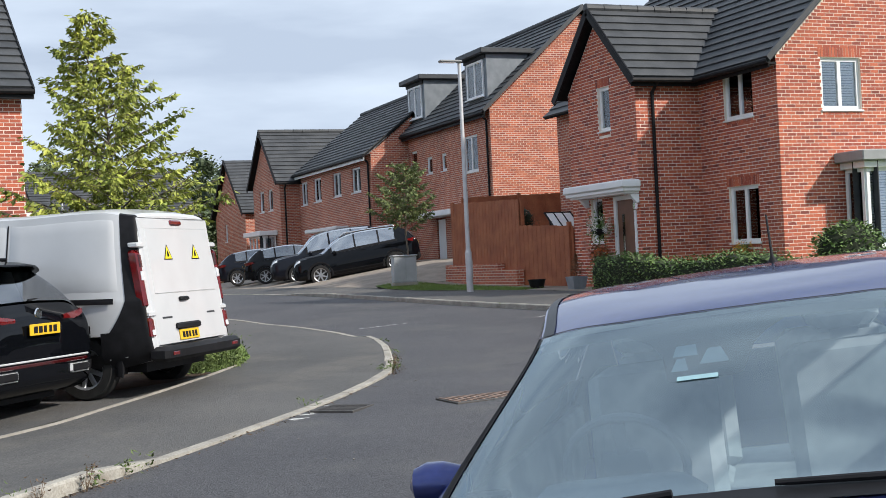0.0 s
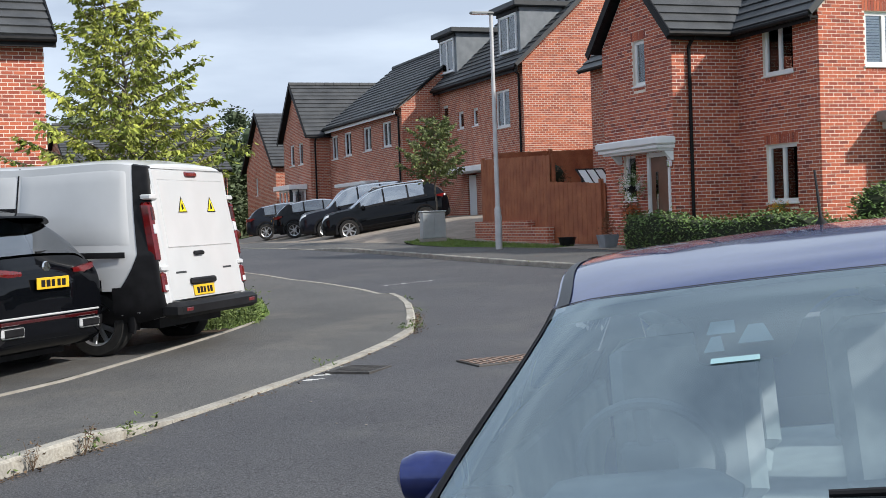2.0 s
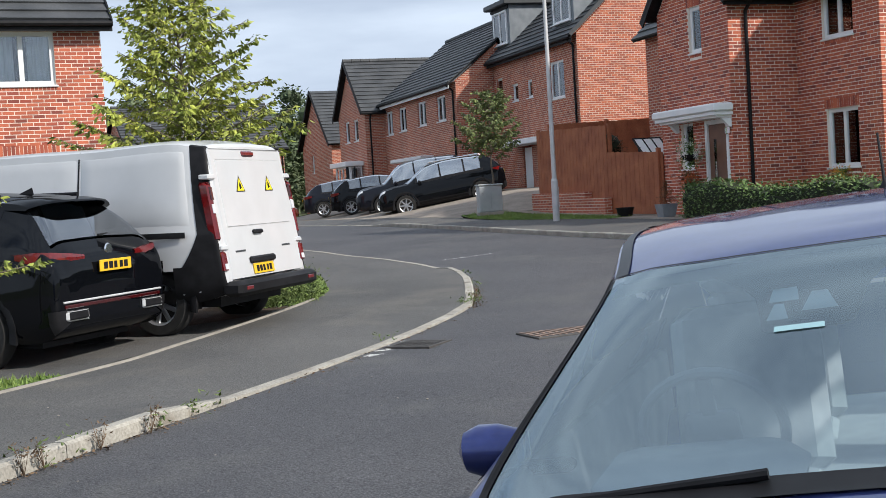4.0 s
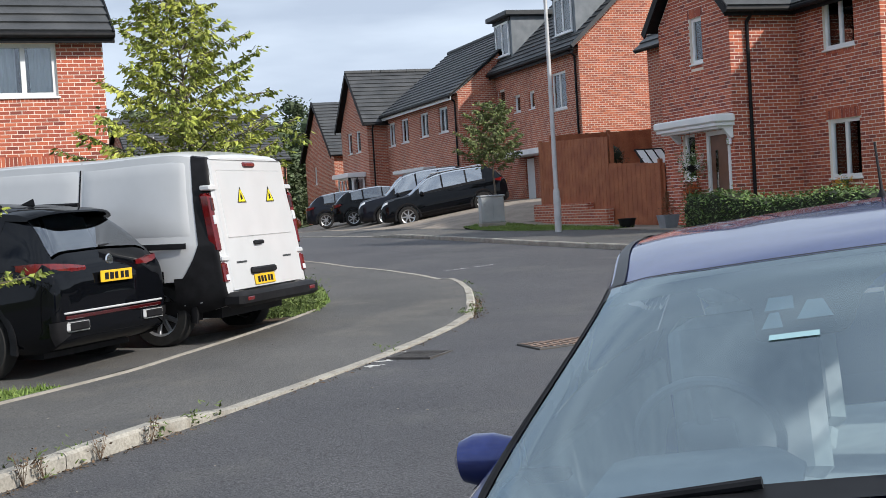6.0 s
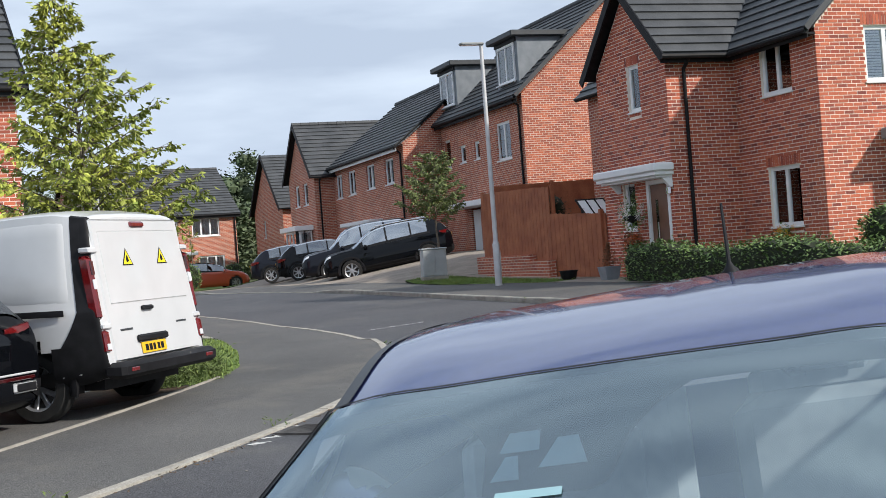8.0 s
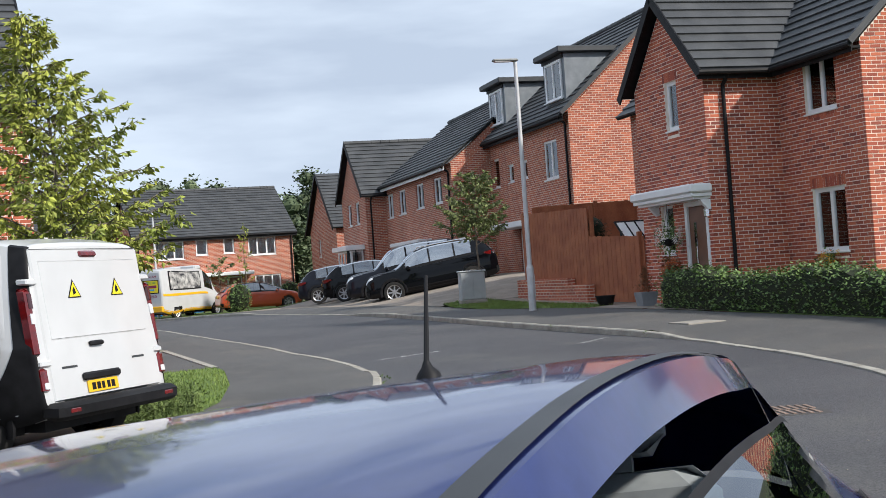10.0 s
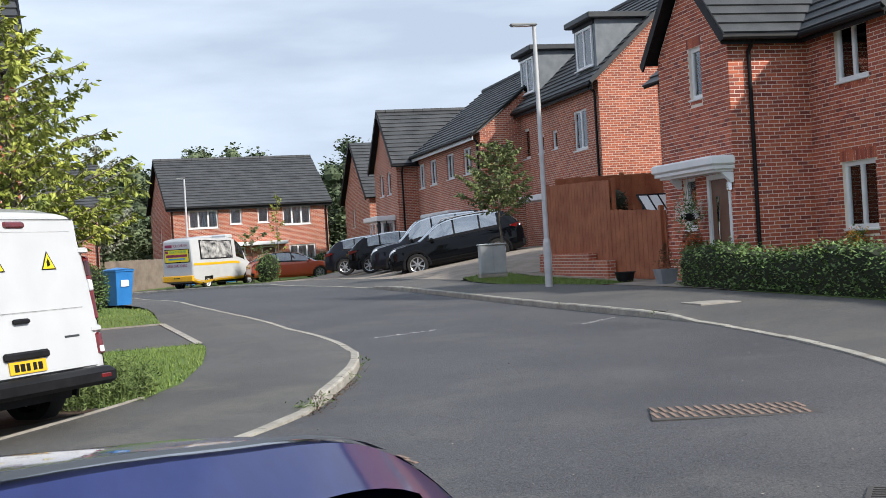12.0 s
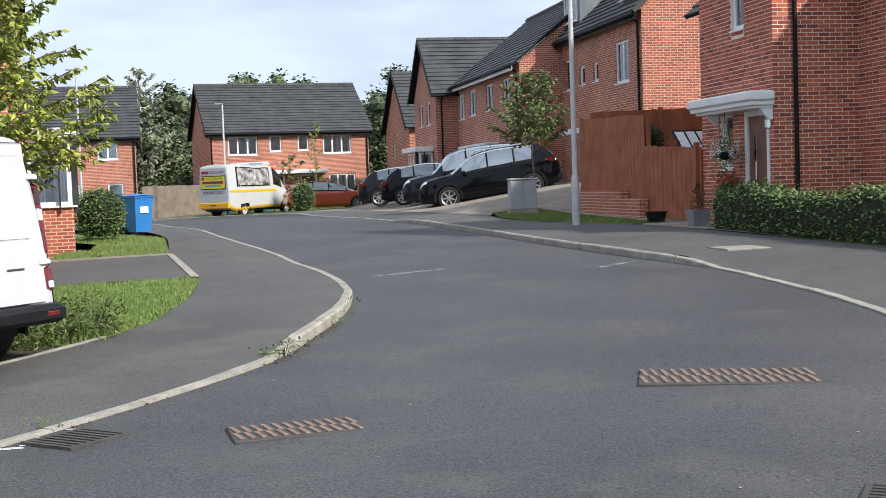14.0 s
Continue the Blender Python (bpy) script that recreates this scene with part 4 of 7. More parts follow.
# lower terrace
ht = thing("house", "row of two-storey red brick terraced houses with grey tiled roof", "house")
U0, U1 = (15.2, 57.3), (15.2, 46.5)
U_OPEN = [(57.3 - 56.95, 57.3 - 55.85, 4.38, 5.48), (57.3 - 54.8, 57.3 - 53.6, 4.42, 5.5), (57.3 - 51.8, 57.3 - 50.6, 4.46, 5.5), (57.3 - 49.1, 57.3 - 47.9, 4.46, 5.5), (6.2, 7.6, 1.5, 2.8), (1.0, 2.4, 1.5, 2.8)]
wall(ht, "wall", U0, U1, 0.8, 5.9, U_OPEN)
# Panes whitened by the sheet in place of a sky reflection.
for o in U_OPEN:
    window(ht, U0, U1, *o[:4], lights=2, back="pale_sheet")
wall(ht, "wall", (15.2, 46.5), (22.0, 46.5), 0.8, 5.9, (), (3.4, 8.65))
wall(ht, "wall", (22, 46.5), (22, 57.3), 0.8, 5.9)
roof_slope(ht, (14.9, 57.4, 5.84), (14.9, 46.42, 5.84), (18.6, 57.4, 8.75), (18.6, 46.42, 8.75))
roof_slope(ht, (22.3, 46.42, 5.84), (22.3, 57.4, 5.84), (18.6, 46.42, 8.75), (18.6, 57.4, 8.75))
ridge_caps(ht, (18.6, 57.4, 8.79), (18.6, 46.42, 8.79))
gutter(ht, (14.86, 57.4, 5.8), (14.86, 46.4, 5.8), (14.86, 46.75, 5.78), 1.2, (0.28, 0))
bar(ht, "fascia", (14.94, 57.4, 5.70), (14.94, 46.6, 5.70), 0.15, 0.03, M_UPVC, "white fascia board")
cn = Shape()
cn.box((14.6, 49.8, 2.98), (15.195, 54.6, 3.14), bev=0.02)
part("porch_canopy", cn, M_UPVC, ht, "long white porch canopy")
cn = Shape()
cn.box((14.9, 50.2, 1.2), (15.19, 51.2, 3.0), bev=0.01)
part("door", cn, M_UPVC, ht, "white front door")

# gabled house beyond
hg = thing("house", "red brick house with a wide front gable and grey tiled roof", "house")
G0, G1 = (13.96, 62.6), (13.96, 57.3)
G_OPEN = [(1.3, 2.2, 4.4, 5.45), (3.05, 3.95, 4.4, 5.45)]
wall(hg, "wall", G0, G1, 0.6, 5.75, G_OPEN, (2.65, 8.2))
# Sky brightness of these panes comes from the sheet's colour.
for o in G_OPEN:
    window(hg, G0, G1, *o, lights=1, back="pale_sheet")
wall(hg, "wall", (13.96, 57.3), (15.19, 57.3), 0.6, 5.75)
wall(hg, "wall", (20.5, 62.6), (13.96, 62.6), 0.6, 5.75)
roof_slope(hg, (13.7, 57.0, 5.66), (20.5, 57.0, 5.66), (13.7, 59.95, 8.35), (20.5, 59.95, 8.35))
roof_slope(hg, (20.5, 62.9, 5.66), (13.7, 62.9, 5.66), (20.5, 59.95, 8.35), (13.7, 59.95, 8.35))
ridge_caps(hg, (13.7, 59.95, 8.39), (20.5, 59.95, 8.39))
bar(hg, "bargeboard", (13.7, 62.95, 5.6), (13.7, 59.95, 8.33), 0.2, 0.04, M_BLACKTRIM, "black bargeboard")
bar(hg, "bargeboard", (13.7, 56.95, 5.6), (13.7, 59.95, 8.33), 0.2, 0.04, M_BLACKTRIM, "black bargeboard")
gutter(hg, (13.7, 56.95, 5.6), (15.2, 56.95, 5.6), (14.2, 56.97, 5.58), 1.0, (0, 0.25))
gb = Shape()
gb.box((13.3, 58.2, 0.6), (13.955, 61.2, 2.1))
part("bay_base", gb, M_BRICK, hg, "brick base of the bay window", uv=[(v[0] + v[1], v[2]) for v in gb.v])
window(hg, (13.3, 61.15), (13.3, 58.25), 0.0, 2.9, 2.12, 3.15, lights=4, back="curtain", recess=0.0, label="white framed bay window")
window(hg, (13.32, 58.22), (13.93, 58.22), 0.0, 0.6, 2.12, 3.15, lights=1, back="curtain", recess=0.0, label="side light of the bay window")
gb = Shape()
gb.box((13.05, 58.0, 3.17), (13.955, 61.4, 3.4), bev=0.02)
part("bay_head", gb, M_UPVC, hg, "white flat bay roof edge")

hg.location = (0.27, 0.0, -0.10)

# last gabled house of the row
hh = thing("house", "red brick end house with a plain gable and grey tiled roof", "house")
H_OPEN = [(2.4, 3.0, 3.1, 4.1)]
wall(hh, "wall", (14.5, 73.4), (14.5, 65.8), 0.3, 4.6, H_OPEN, (3.8, 7.6))
window(hh, (14.5, 73.4), (14.5, 65.8), *H_OPEN[0], lights=1, back="curtain")
wall(hh, "wall", (14.5, 65.8), (21, 65.8), 0.3, 4.6)
wall(hh, "wall", (21, 73.4), (14.5, 73.4), 0.3, 4.6)
roof_slope(hh, (14.25, 65.5, 4.5), (21, 65.5, 4.5), (14.25, 69.6, 7.72), (21, 69.6, 7.72))
roof_slope(hh, (21, 73.7, 4.5), (14.25, 73.7, 4.5), (21, 69.6, 7.72), (14.25, 69.6, 7.72))
bar(hh, "bargeboard", (14.25, 73.75, 4.45), (14.25, 69.6, 7.7), 0.2, 0.04, M_BLACKTRIM, "black bargeboard")
bar(hh, "bargeboard", (14.25, 65.45, 4.45), (14.25, 69.6, 7.7), 0.2, 0.04, M_BLACKTRIM, "black bargeboard")


def facing_house(label, corner, turn, width, depth, z0, eave, ridge, opens, doors, lights):
    """A plain two-storey house whose long front faces the road; corner is its front left corner."""
    hs = thing("house", label, "house")
    c, k = Vector(corner), Matrix.Rotation(radians(turn), 2)
    at = lambda u, v: tuple(c + k @ Vector((u, v)))
    f0, f1 = at(0, 0), at(width, 0)
    wall(hs, "wall", f0, f1, z0, eave, opens + doors)
    for o, n in zip(opens, lights):
        window(hs, f0, f1, *o, lights=n, back="pale_sheet")
    for o in doors:
        a, d, nn, L = frame_of(f0, f1)
        m = Matrix((d, nn * -1, Vector((0, 0, 1)))).transposed().to_4x4()
        m.translation = a + d * o[0] + Vector((0, 0, o[2]))
        s = Shape()
        s.box((0.08, 0.06, 0), (o[1] - o[0] - 0.08, 0.11, o[3] - o[2] - 0.08), m, 0.01)
        part("door", s, M_DOOR, hs, "brown front door")
        s = Shape()
        s.box((0, 0.03, 0), (0.08, 0.12, o[3] - o[2]), m).box((o[1] - o[0] - 0.08, 0.03, 0), (o[1] - o[0], 0.12, o[3] - o[2]), m).box((0.081, 0.03, o[3] - o[2] - 0.08), (o[1] - o[0] - 0.081, 0.12, o[3] - o[2]), m)
        part("door_frame", s, M_UPVC, hs, "white door frame")
        s = Shape()
        s.box((-0.35, -0.7, o[3] - o[2] + 0.06), (o[1] - o[0] + 0.6, -0.01, o[3] - o[2] + 0.28), m, 0.02)
        part("porch_canopy", s, M_UPVC, hs, "white porch canopy")
    wall(hs, "wall", at(width, 0), at(width, depth), z0, eave, (), (depth / 2, ridge - 0.1))
    wall(hs, "wall", at(width, depth), at(0, depth), z0, eave)
    wall(hs, "wall", at(0, depth), at(0, 0), z0, eave, [(depth * 0.45, depth * 0.45 + 0.6, eave - 2.0, eave - 0.9)], (depth / 2, ridge - 0.1))
    window(hs, at(0, depth), at(0, 0), depth * 0.45, depth * 0.45 + 0.6, eave - 2.0, eave - 0.9, lights=1, back="dark")
    o = 0.25
    p3 = lambda u, v, z: (*at(u, v), z)
    roof_slope(hs, p3(-o, -o, eave - 0.1), p3(width + o, -o, eave - 0.1), p3(-o, depth / 2, ridge), p3(width + o, depth / 2, ridge))
    roof_slope(hs, p3(width + o, depth + o, eave - 0.1), p3(-o, depth + o, eave - 0.1), p3(width + o, depth / 2, ridge), p3(-o, depth / 2, ridge))
    ridge_caps(hs, p3(-o, depth / 2, ridge + 0.03), p3(width + o, depth / 2, ridge + 0.03))
    gutter(hs, p3(-o, -o - 0.04, eave - 0.14), p3(width + o, -o - 0.04, eave - 0.14), p3(0.1, -o, eave - 0.15), z0, tuple(k @ Vector((0, 0.2))))
    bar(hs, "fascia", p3(-o, -o + 0.02, eave - 0.22), p3(width + o, -o + 0.02, eave - 0.22), 0.2, 0.03, M_BLACKTRIM)
    bar(hs, "bargeboard", p3(-o, -o, eave - 0.16), p3(-o, depth / 2, ridge - 0.05), 0.18, 0.04, M_BLACKTRIM)
    bar(hs, "bargeboard", p3(-o, depth + o, eave - 0.16), p3(-o, depth / 2, ridge - 0.05), 0.18, 0.04, M_BLACKTRIM)
    d = Shape()
    q = Vector(p3(width - 0.1, -0.06, 0))
    d.cyl((q.x, q.y, eave - 0.3), (q.x, q.y, z0), 0.045)
    part("downpipe", d, M_BLACKTRIM, hs)
    return hs


facing_house("pair of red brick houses under one long grey roof", (4.6, 75.3), 6.5, 9.35, 8.4, 0.2, 4.98, 7.95,
             [(1.05, 2.75, 3.62, 4.68), (3.45, 4.15, 3.78, 4.72), (5.1, 5.75, 3.8, 4.74), (6.6, 8.3, 3.6, 4.7), (1.2, 2.75, 1.25, 2.4), (6.9, 8.5, 1.25, 2.4)], [(3.3, 4.25, 0.3, 2.42), (5.2, 6.1, 0.3, 2.42)], [3, 1, 1, 3, 3, 3])
facing_house("red brick house with a grey tiled roof beside the fence", (-8.2, 70.0), 3, 8.9, 8.0, 0.1, 4.68, 7.5,
             [(6.95, 8.0, 3.45, 4.45), (5.35, 5.75, 3.65, 4.45), (2.0, 3.4, 3.45, 4.45), (5.3, 6.0, 1.0, 2.2), (7.4, 8.2, 1.0, 2.2)], [], [2, 1, 2, 1, 1])


# ---- vehicles ----
def turned(x, y, z, fx, fy, pitch=0.0):
    """A pose with the local x axis along (fx, fy); pitch lifts the front, in degrees."""
    return pose(x, y, z, 0, 0, math.degrees(math.atan2(fy, fx))) @ Matrix.Rotation(radians(-pitch), 4, "Y")


NV = 11


def section(x, zb, hw, zs, hb, zr, hr, bow=0.0, crown=1.0):
    """Half cross-section of a body, from under the sill up to the roof's middle."""
    pts = [(0.0, zb), (hw * 0.90, zb), (hw * 0.985, zb + 0.10), (hw, zb + 0.45 * (zs - zb)), (hw * 0.5 + hb * 0.5 + 0.008, zs - 0.07), (hb, zs), (hb * 0.45 + hr * 0.55 + 0.012, zs * 0.45 + zr * 0.55 - 0.02), (hr, zr - 0.045 * crown), (hr * 0.88, zr - 0.014 * crown), (hr * 0.5, zr + 0.006 * crown), (0.0, zr + 0.014 * crown)]
    return [Vector((x + bow * (1 - (y / max(hr, 0.1)) ** 2 if z > zs + 0.02 or k > 5 else 0), y, z)) for k, (y, z) in enumerate(pts)]


def glide(a, b, c, d, t):
    """A smooth curve from b to c whose ends lean towards a and d, even over uneven steps."""
    h1, h2, h3 = (b - a).length, (c - b).length, (d - c).length
    if h2 < 1e-6:
        return b.copy()
    e = (c - b) / h2
    m1 = e if h1 < 1e-6 else ((b - a) / h1 * h2 + e * h1) / (h1 + h2)
    m2 = e if h3 < 1e-6 else (e * h3 + (d - c) / h3 * h2) / (h2 + h3)
    return b * (2 * t ** 3 - 3 * t * t + 1) + m1 * h2 * (t ** 3 - 2 * t * t + t) + c * (-2 * t ** 3 + 3 * t * t) + m2 * h2 * (t ** 3 - t * t)


class Body:
    """A smooth body through cross-sections; pieces of its skin can be taken as parts."""

    def __init__(self, sections):
        self.s = [section(*q) for q in sections]

    def at(self, u, v, side=1, off=0.0):
        p = self._at(u, v)
        if off:
            e = 0.02
            du = self._at(min(u + e, len(self.s) - 1), v) - self._at(max(u - e, 0), v)
            dv = self._at(u, min(v + e, NV - 1)) - self._at(u, max(v - e, 0))
            n = du.cross(dv)
            if n.length > 1e-9:
                n.normalize()
                p = p - n * off
        return Vector((p.x, p.y * side, p.z))

    def _at(self, u, v):
        i = min(int(u), len(self.s) - 2)
        t = u - i
        j = min(int(v), NV - 2)
        w = v - j

        def g(k):
            q = self.s[min(max(k, 0), len(self.s) - 1)]
            if j < 7:
                return q[j].lerp(q[j + 1], w)
            far = q[j + 2] if j < NV - 2 else Vector((q[j].x, -q[j].y, q[j].z))
            return glide(q[j - 1], q[j], q[j + 1], far, w)

        return glide(g(i - 1), g(i), g(i + 1), g(i + 2), t)

    def skin(self, u0, u1, v0, v1, nu, nv, off=0.004, sides=(1, -1), shape=None):
        s = shape or Shape()
        if len(sides) == 2 and v1 == 10:
            vs = [(v0 + (v1 - v0) * j / nv, 1) for j in range(nv + 1)] + [(v0 + (v1 - v0) * j / nv, -1) for j in range(nv - 1, -1, -1)]
            return s.grid([[self.at(u0 + (u1 - u0) * i / nu, v, sd, off) for v, sd in vs] for i in range(nu + 1)])
        for side in sides:
            rows = [[self.at(u0 + (u1 - u0) * i / nu, v0 + (v1 - v0) * j / nv, side, off) for j in range(nv + 1)] for i in range(nu + 1)]
            s.grid(rows if side > 0 else [r[::-1] for r in rows])
        return s

    def shell(self, holes, wheels, sub=6, subv=3):
        """The whole skin but for the holes (u0, u1, v0, v1) and the wheel arches (x, z, r)."""
        s = Shape()
        nu, nv = (len(self.s) - 1) * sub, (NV - 1) * subv
        vs = [(j / subv, 1) for j in range(nv + 1)] + [(j / subv, -1) for j in range(nv - 1, -1, -1)]
        for side in (1,):
            rows = [[self.at(i / sub, v, sd) for v, sd in vs] for i in range(nu + 1)]
            o = len(s.v)
            s.v += [tuple(p) for r in rows for p in r]
            for i in range(nu):
                for j in range(2 * nv):
                    u, v = (i + 0.5) / sub, ((j if j < nv else 2 * nv - 1 - j) + 0.5) / subv
                    if any(a < u < b and c < v < d for a, b, c, d in holes):
                        continue
                    p = (rows[i][j] + rows[i + 1][j + 1]) / 2
                    if any((p.x - wx) ** 2 + (p.z - wz) ** 2 < r * r and abs(p.y) > 0.45 for wx, wz, r in wheels):
                        continue
                    w = 2 * nv + 1
                    q = (o + i * w + j, o + i * w + j + 1, o + (i + 1) * w + j + 1, o + (i + 1) * w + j)
                    s.f.append(q if side > 0 else q[::-1])
        for e in (0, len(self.s) - 1):
            ring = [self.at(e, j / subv, 1) for j in range(nv + 1)] + [self.at(e, j / subv, -1) for j in range(nv, -1, -1)]
            s.add(ring, [tuple(range(len(ring)))])
        return s


def wheel(car, x, y, r, width=0.20, spokes=7, rim=0.68, mat=None):
    side = 1 if y > 0 else -1
    t = Shape()
    w = width / 2
    t.lathe([(r * rim, -w), (r * 0.93, -w), (r, -w * 0.6), (r, w * 0.6), (r * 0.93, w), (r * rim, w)], axis="y", n=28)
    ob = part("wheel", t, M_TYRE, car, "black tyre on an alloy wheel", smooth=True, m=Matrix.Translation((x, y, r)))
    s = Shape()
    s.lathe([(r * rim, w * 0.9 * side), (r * rim * 0.9, w * 0.75 * side), (r * rim * 0.88, -w * 0.2 * side)], axis="y", n=28)
    for i in range(spokes):
        a = 2 * math.pi * i / spokes
        m = Matrix.Rotation(a, 4, "Y")
        s.box((r * 0.1, w * 0.55 * side - 0.012, -r * 0.075), (r * rim * 0.93, w * 0.55 * side + 0.018, r * 0.075), m, 0.008)
    s.lathe([(0.001, w * 0.75 * side), (r * 0.17, w * 0.72 * side), (r * 0.19, w * 0.4 * side)], axis="y", n=16)
    part("rim", s, mat or M_ALLOY, ob, smooth=True)
    d = Shape()
    d.lathe([(0.001, w * 0.1 * side), (r * rim * 0.9, w * 0.1 * side)], axis="y", n=20)
    part("brake_disc", d, M_IRONDARK, ob)
    return ob


def arch(car, x, z, r, y, mat, depth=0.04):
    s = Shape()
    rows = []
    for i in range(21):
        a = radians(-12 + 204 * i / 20)
        c, q = math.cos(a), math.sin(a)
        rows.append([(x + c * rr, y + o * (1 if y > 0 else -1), z + q * rr) for rr, o in ((r - 0.02, -0.25), (r - 0.02, 0.0), (r + 0.012, 0.012), (r + 0.06, 0.006), (r + 0.06, -0.03))])
    s.grid(rows)
    part("wheel_arch", s, mat, car, smooth=True)


def plate(car, m, w=0.50, hgt=0.11, mat=None):
    s = Shape()
    s.box((-0.006, -w / 2, -hgt / 2), (0.006, w / 2, hgt / 2), m, 0.003)
    p = part("number_plate", s, mat or M_PLATE, car, "number plate")
    b = Shape()
    for y0, y1 in ((-0.19, -0.13), (-0.11, -0.05), (-0.03, 0.02), (0.06, 0.11), (0.13, 0.19)):
        b.box((0.006, y0 * w / 0.5, -hgt * 0.3), (0.008, y1 * w / 0.5, hgt * 0.3), m)
    part("plate_bars", b, M_BLACKTRIM, p)


def seat(car, x, y, z):
    s = Shape()
    s.box((x - 0.25, y - 0.24, z), (x + 0.25, y + 0.24, z + 0.16), None, 0.05)
    m = Matrix.Translation((x - 0.24, y, z + 0.12)) @ Matrix.Rotation(radians(-18), 4, "Y")
    s.box((-0.07, -0.24, 0), (0.07, 0.24, 0.58), m, 0.05)
    s.box((-0.05, -0.13, 0.62), (0.05, 0.13, 0.80), m, 0.04)
    s.box((-0.01, -0.05, 0.56), (0.01, 0.05, 0.64), m)
    part("seat", s, M_SEAT, car, "grey cloth seat with headrest")


def mirror(car, x, y, z, mat, k=1.0):
    side = 1 if y > 0 else -1
    s = Shape()
    prof = [(0.02, -0.10), (0.065, -0.085), (0.085, -0.02), (0.088, 0.05), (0.07, 0.10), (0.02, 0.125)]
    rows = []
    for r, t in prof:
        rows.append([(x + math.cos(a) * r * 0.9 * k, y + t * side * k, z + math.sin(a) * r * k) for a in [2 * math.pi * i / 16 for i in range(16)]])
    s.grid(rows, True)
    for e in (0, -1):
        s.add(rows[e], [tuple(range(16))])
    mo = part("door_mirror", s, mat, car, "door mirror", smooth=True)
    g = Shape()
    g.box((x - 0.075 * k, y - 0.08 * k, z - 0.055 * k), (x - 0.068 * k, y + 0.1 * k, z + 0.055 * k), None, 0.003)
    part("mirror_glass", g, M_CHROME, mo)
    a = Shape()
    a.box((x - 0.02, min(y, y - side * 0.2), z - 0.07), (x + 0.03, max(y, y - side * 0.2), z - 0.035), None, 0.01)
    part("mirror_arm", a, M_BLACKTRIM, mo)


HATCH = [(-2.14, 0.40, 0.66, 0.62, 0.62, 0.66, 0.56), (-2.08, 0.30, 0.80, 0.80, 0.76, 0.90, 0.64), (-1.95, 0.26, 0.86, 0.93, 0.82, 1.03, 0.66), (-1.50, 0.22, 0.89, 0.97, 0.84, 1.352, 0.65, 0.0, 0.5), (-1.05, 0.20, 0.895, 0.96, 0.845, 1.428, 0.665, 0.0, 0.5), (-0.5, 0.18, 0.895, 0.95, 0.85, 1.460, 0.650, 0.0, 0.5), (-0.05, 0.18, 0.895, 0.94, 0.85, 1.438, 0.635, 0.0, 0.5), (0.335, 0.18, 0.895, 0.93, 0.85, 1.355, 0.60, 0.10, 0.5), (1.25, 0.18, 0.89, 0.91, 0.845, 0.935, 0.80, 0.02), (1.65, 0.20, 0.88, 0.83, 0.80, 0.885, 0.66, 0.06), (2.0, 0.22, 0.80, 0.70, 0.68, 0.76, 0.50), (2.14, 0.30, 0.62, 0.56, 0.52, 0.60, 0.40)]
SUVS = [(-2.25, 0.45, 0.70, 0.72, 0.66, 0.76, 0.58), (-2.22, 0.36, 0.87, 0.95, 0.84, 1.02, 0.72), (-2.12, 0.30, 0.90, 1.08, 0.87, 1.17, 0.74), (-1.70, 0.26, 0.92, 1.08, 0.875, 1.56, 0.58), (-1.1, 0.24, 0.925, 1.07, 0.88, 1.645, 0.62), (-0.5, 0.24, 0.925, 1.05, 0.88, 1.675, 0.63), (0.0, 0.24, 0.925, 1.04, 0.88, 1.66, 0.63), (0.45, 0.24, 0.925, 1.03, 0.88, 1.57, 0.61, 0.08), (1.2, 0.25, 0.92, 1.04, 0.84, 1.10, 0.76, 0.12), (1.75, 0.26, 0.915, 1.0, 0.83, 1.07, 0.66, 0.05), (2.12, 0.28, 0.88, 0.92, 0.79, 0.99, 0.60), (2.27, 0.34, 0.74, 0.72, 0.66, 0.80, 0.50)]


def on_screen(b, u, s, off=0.0):
    """A point of the windscreen: s runs from -1 to 1 across, bowed smoothly."""
    e, c = b._at(u, 7), b._at(u, 10)
    k = abs(s)
    p = Vector((c.x + (e.x - c.x) * k * k, e.y * s, c.z - 0.02 * k * k - (c.z - e.z - 0.02) * k ** 6))
    return p + Vector((0.48, 0, 0.87)) * off


def screen_sheet(b, u0, u1, s0, s1, off, nu=24, ns=40):
    g = Shape()
    return g.grid([[on_screen(b, u0 + (u1 - u0) * i / nu, s1 + (s0 - s1) * j / ns, off) for j in range(ns + 1)] for i in range(nu + 1)])


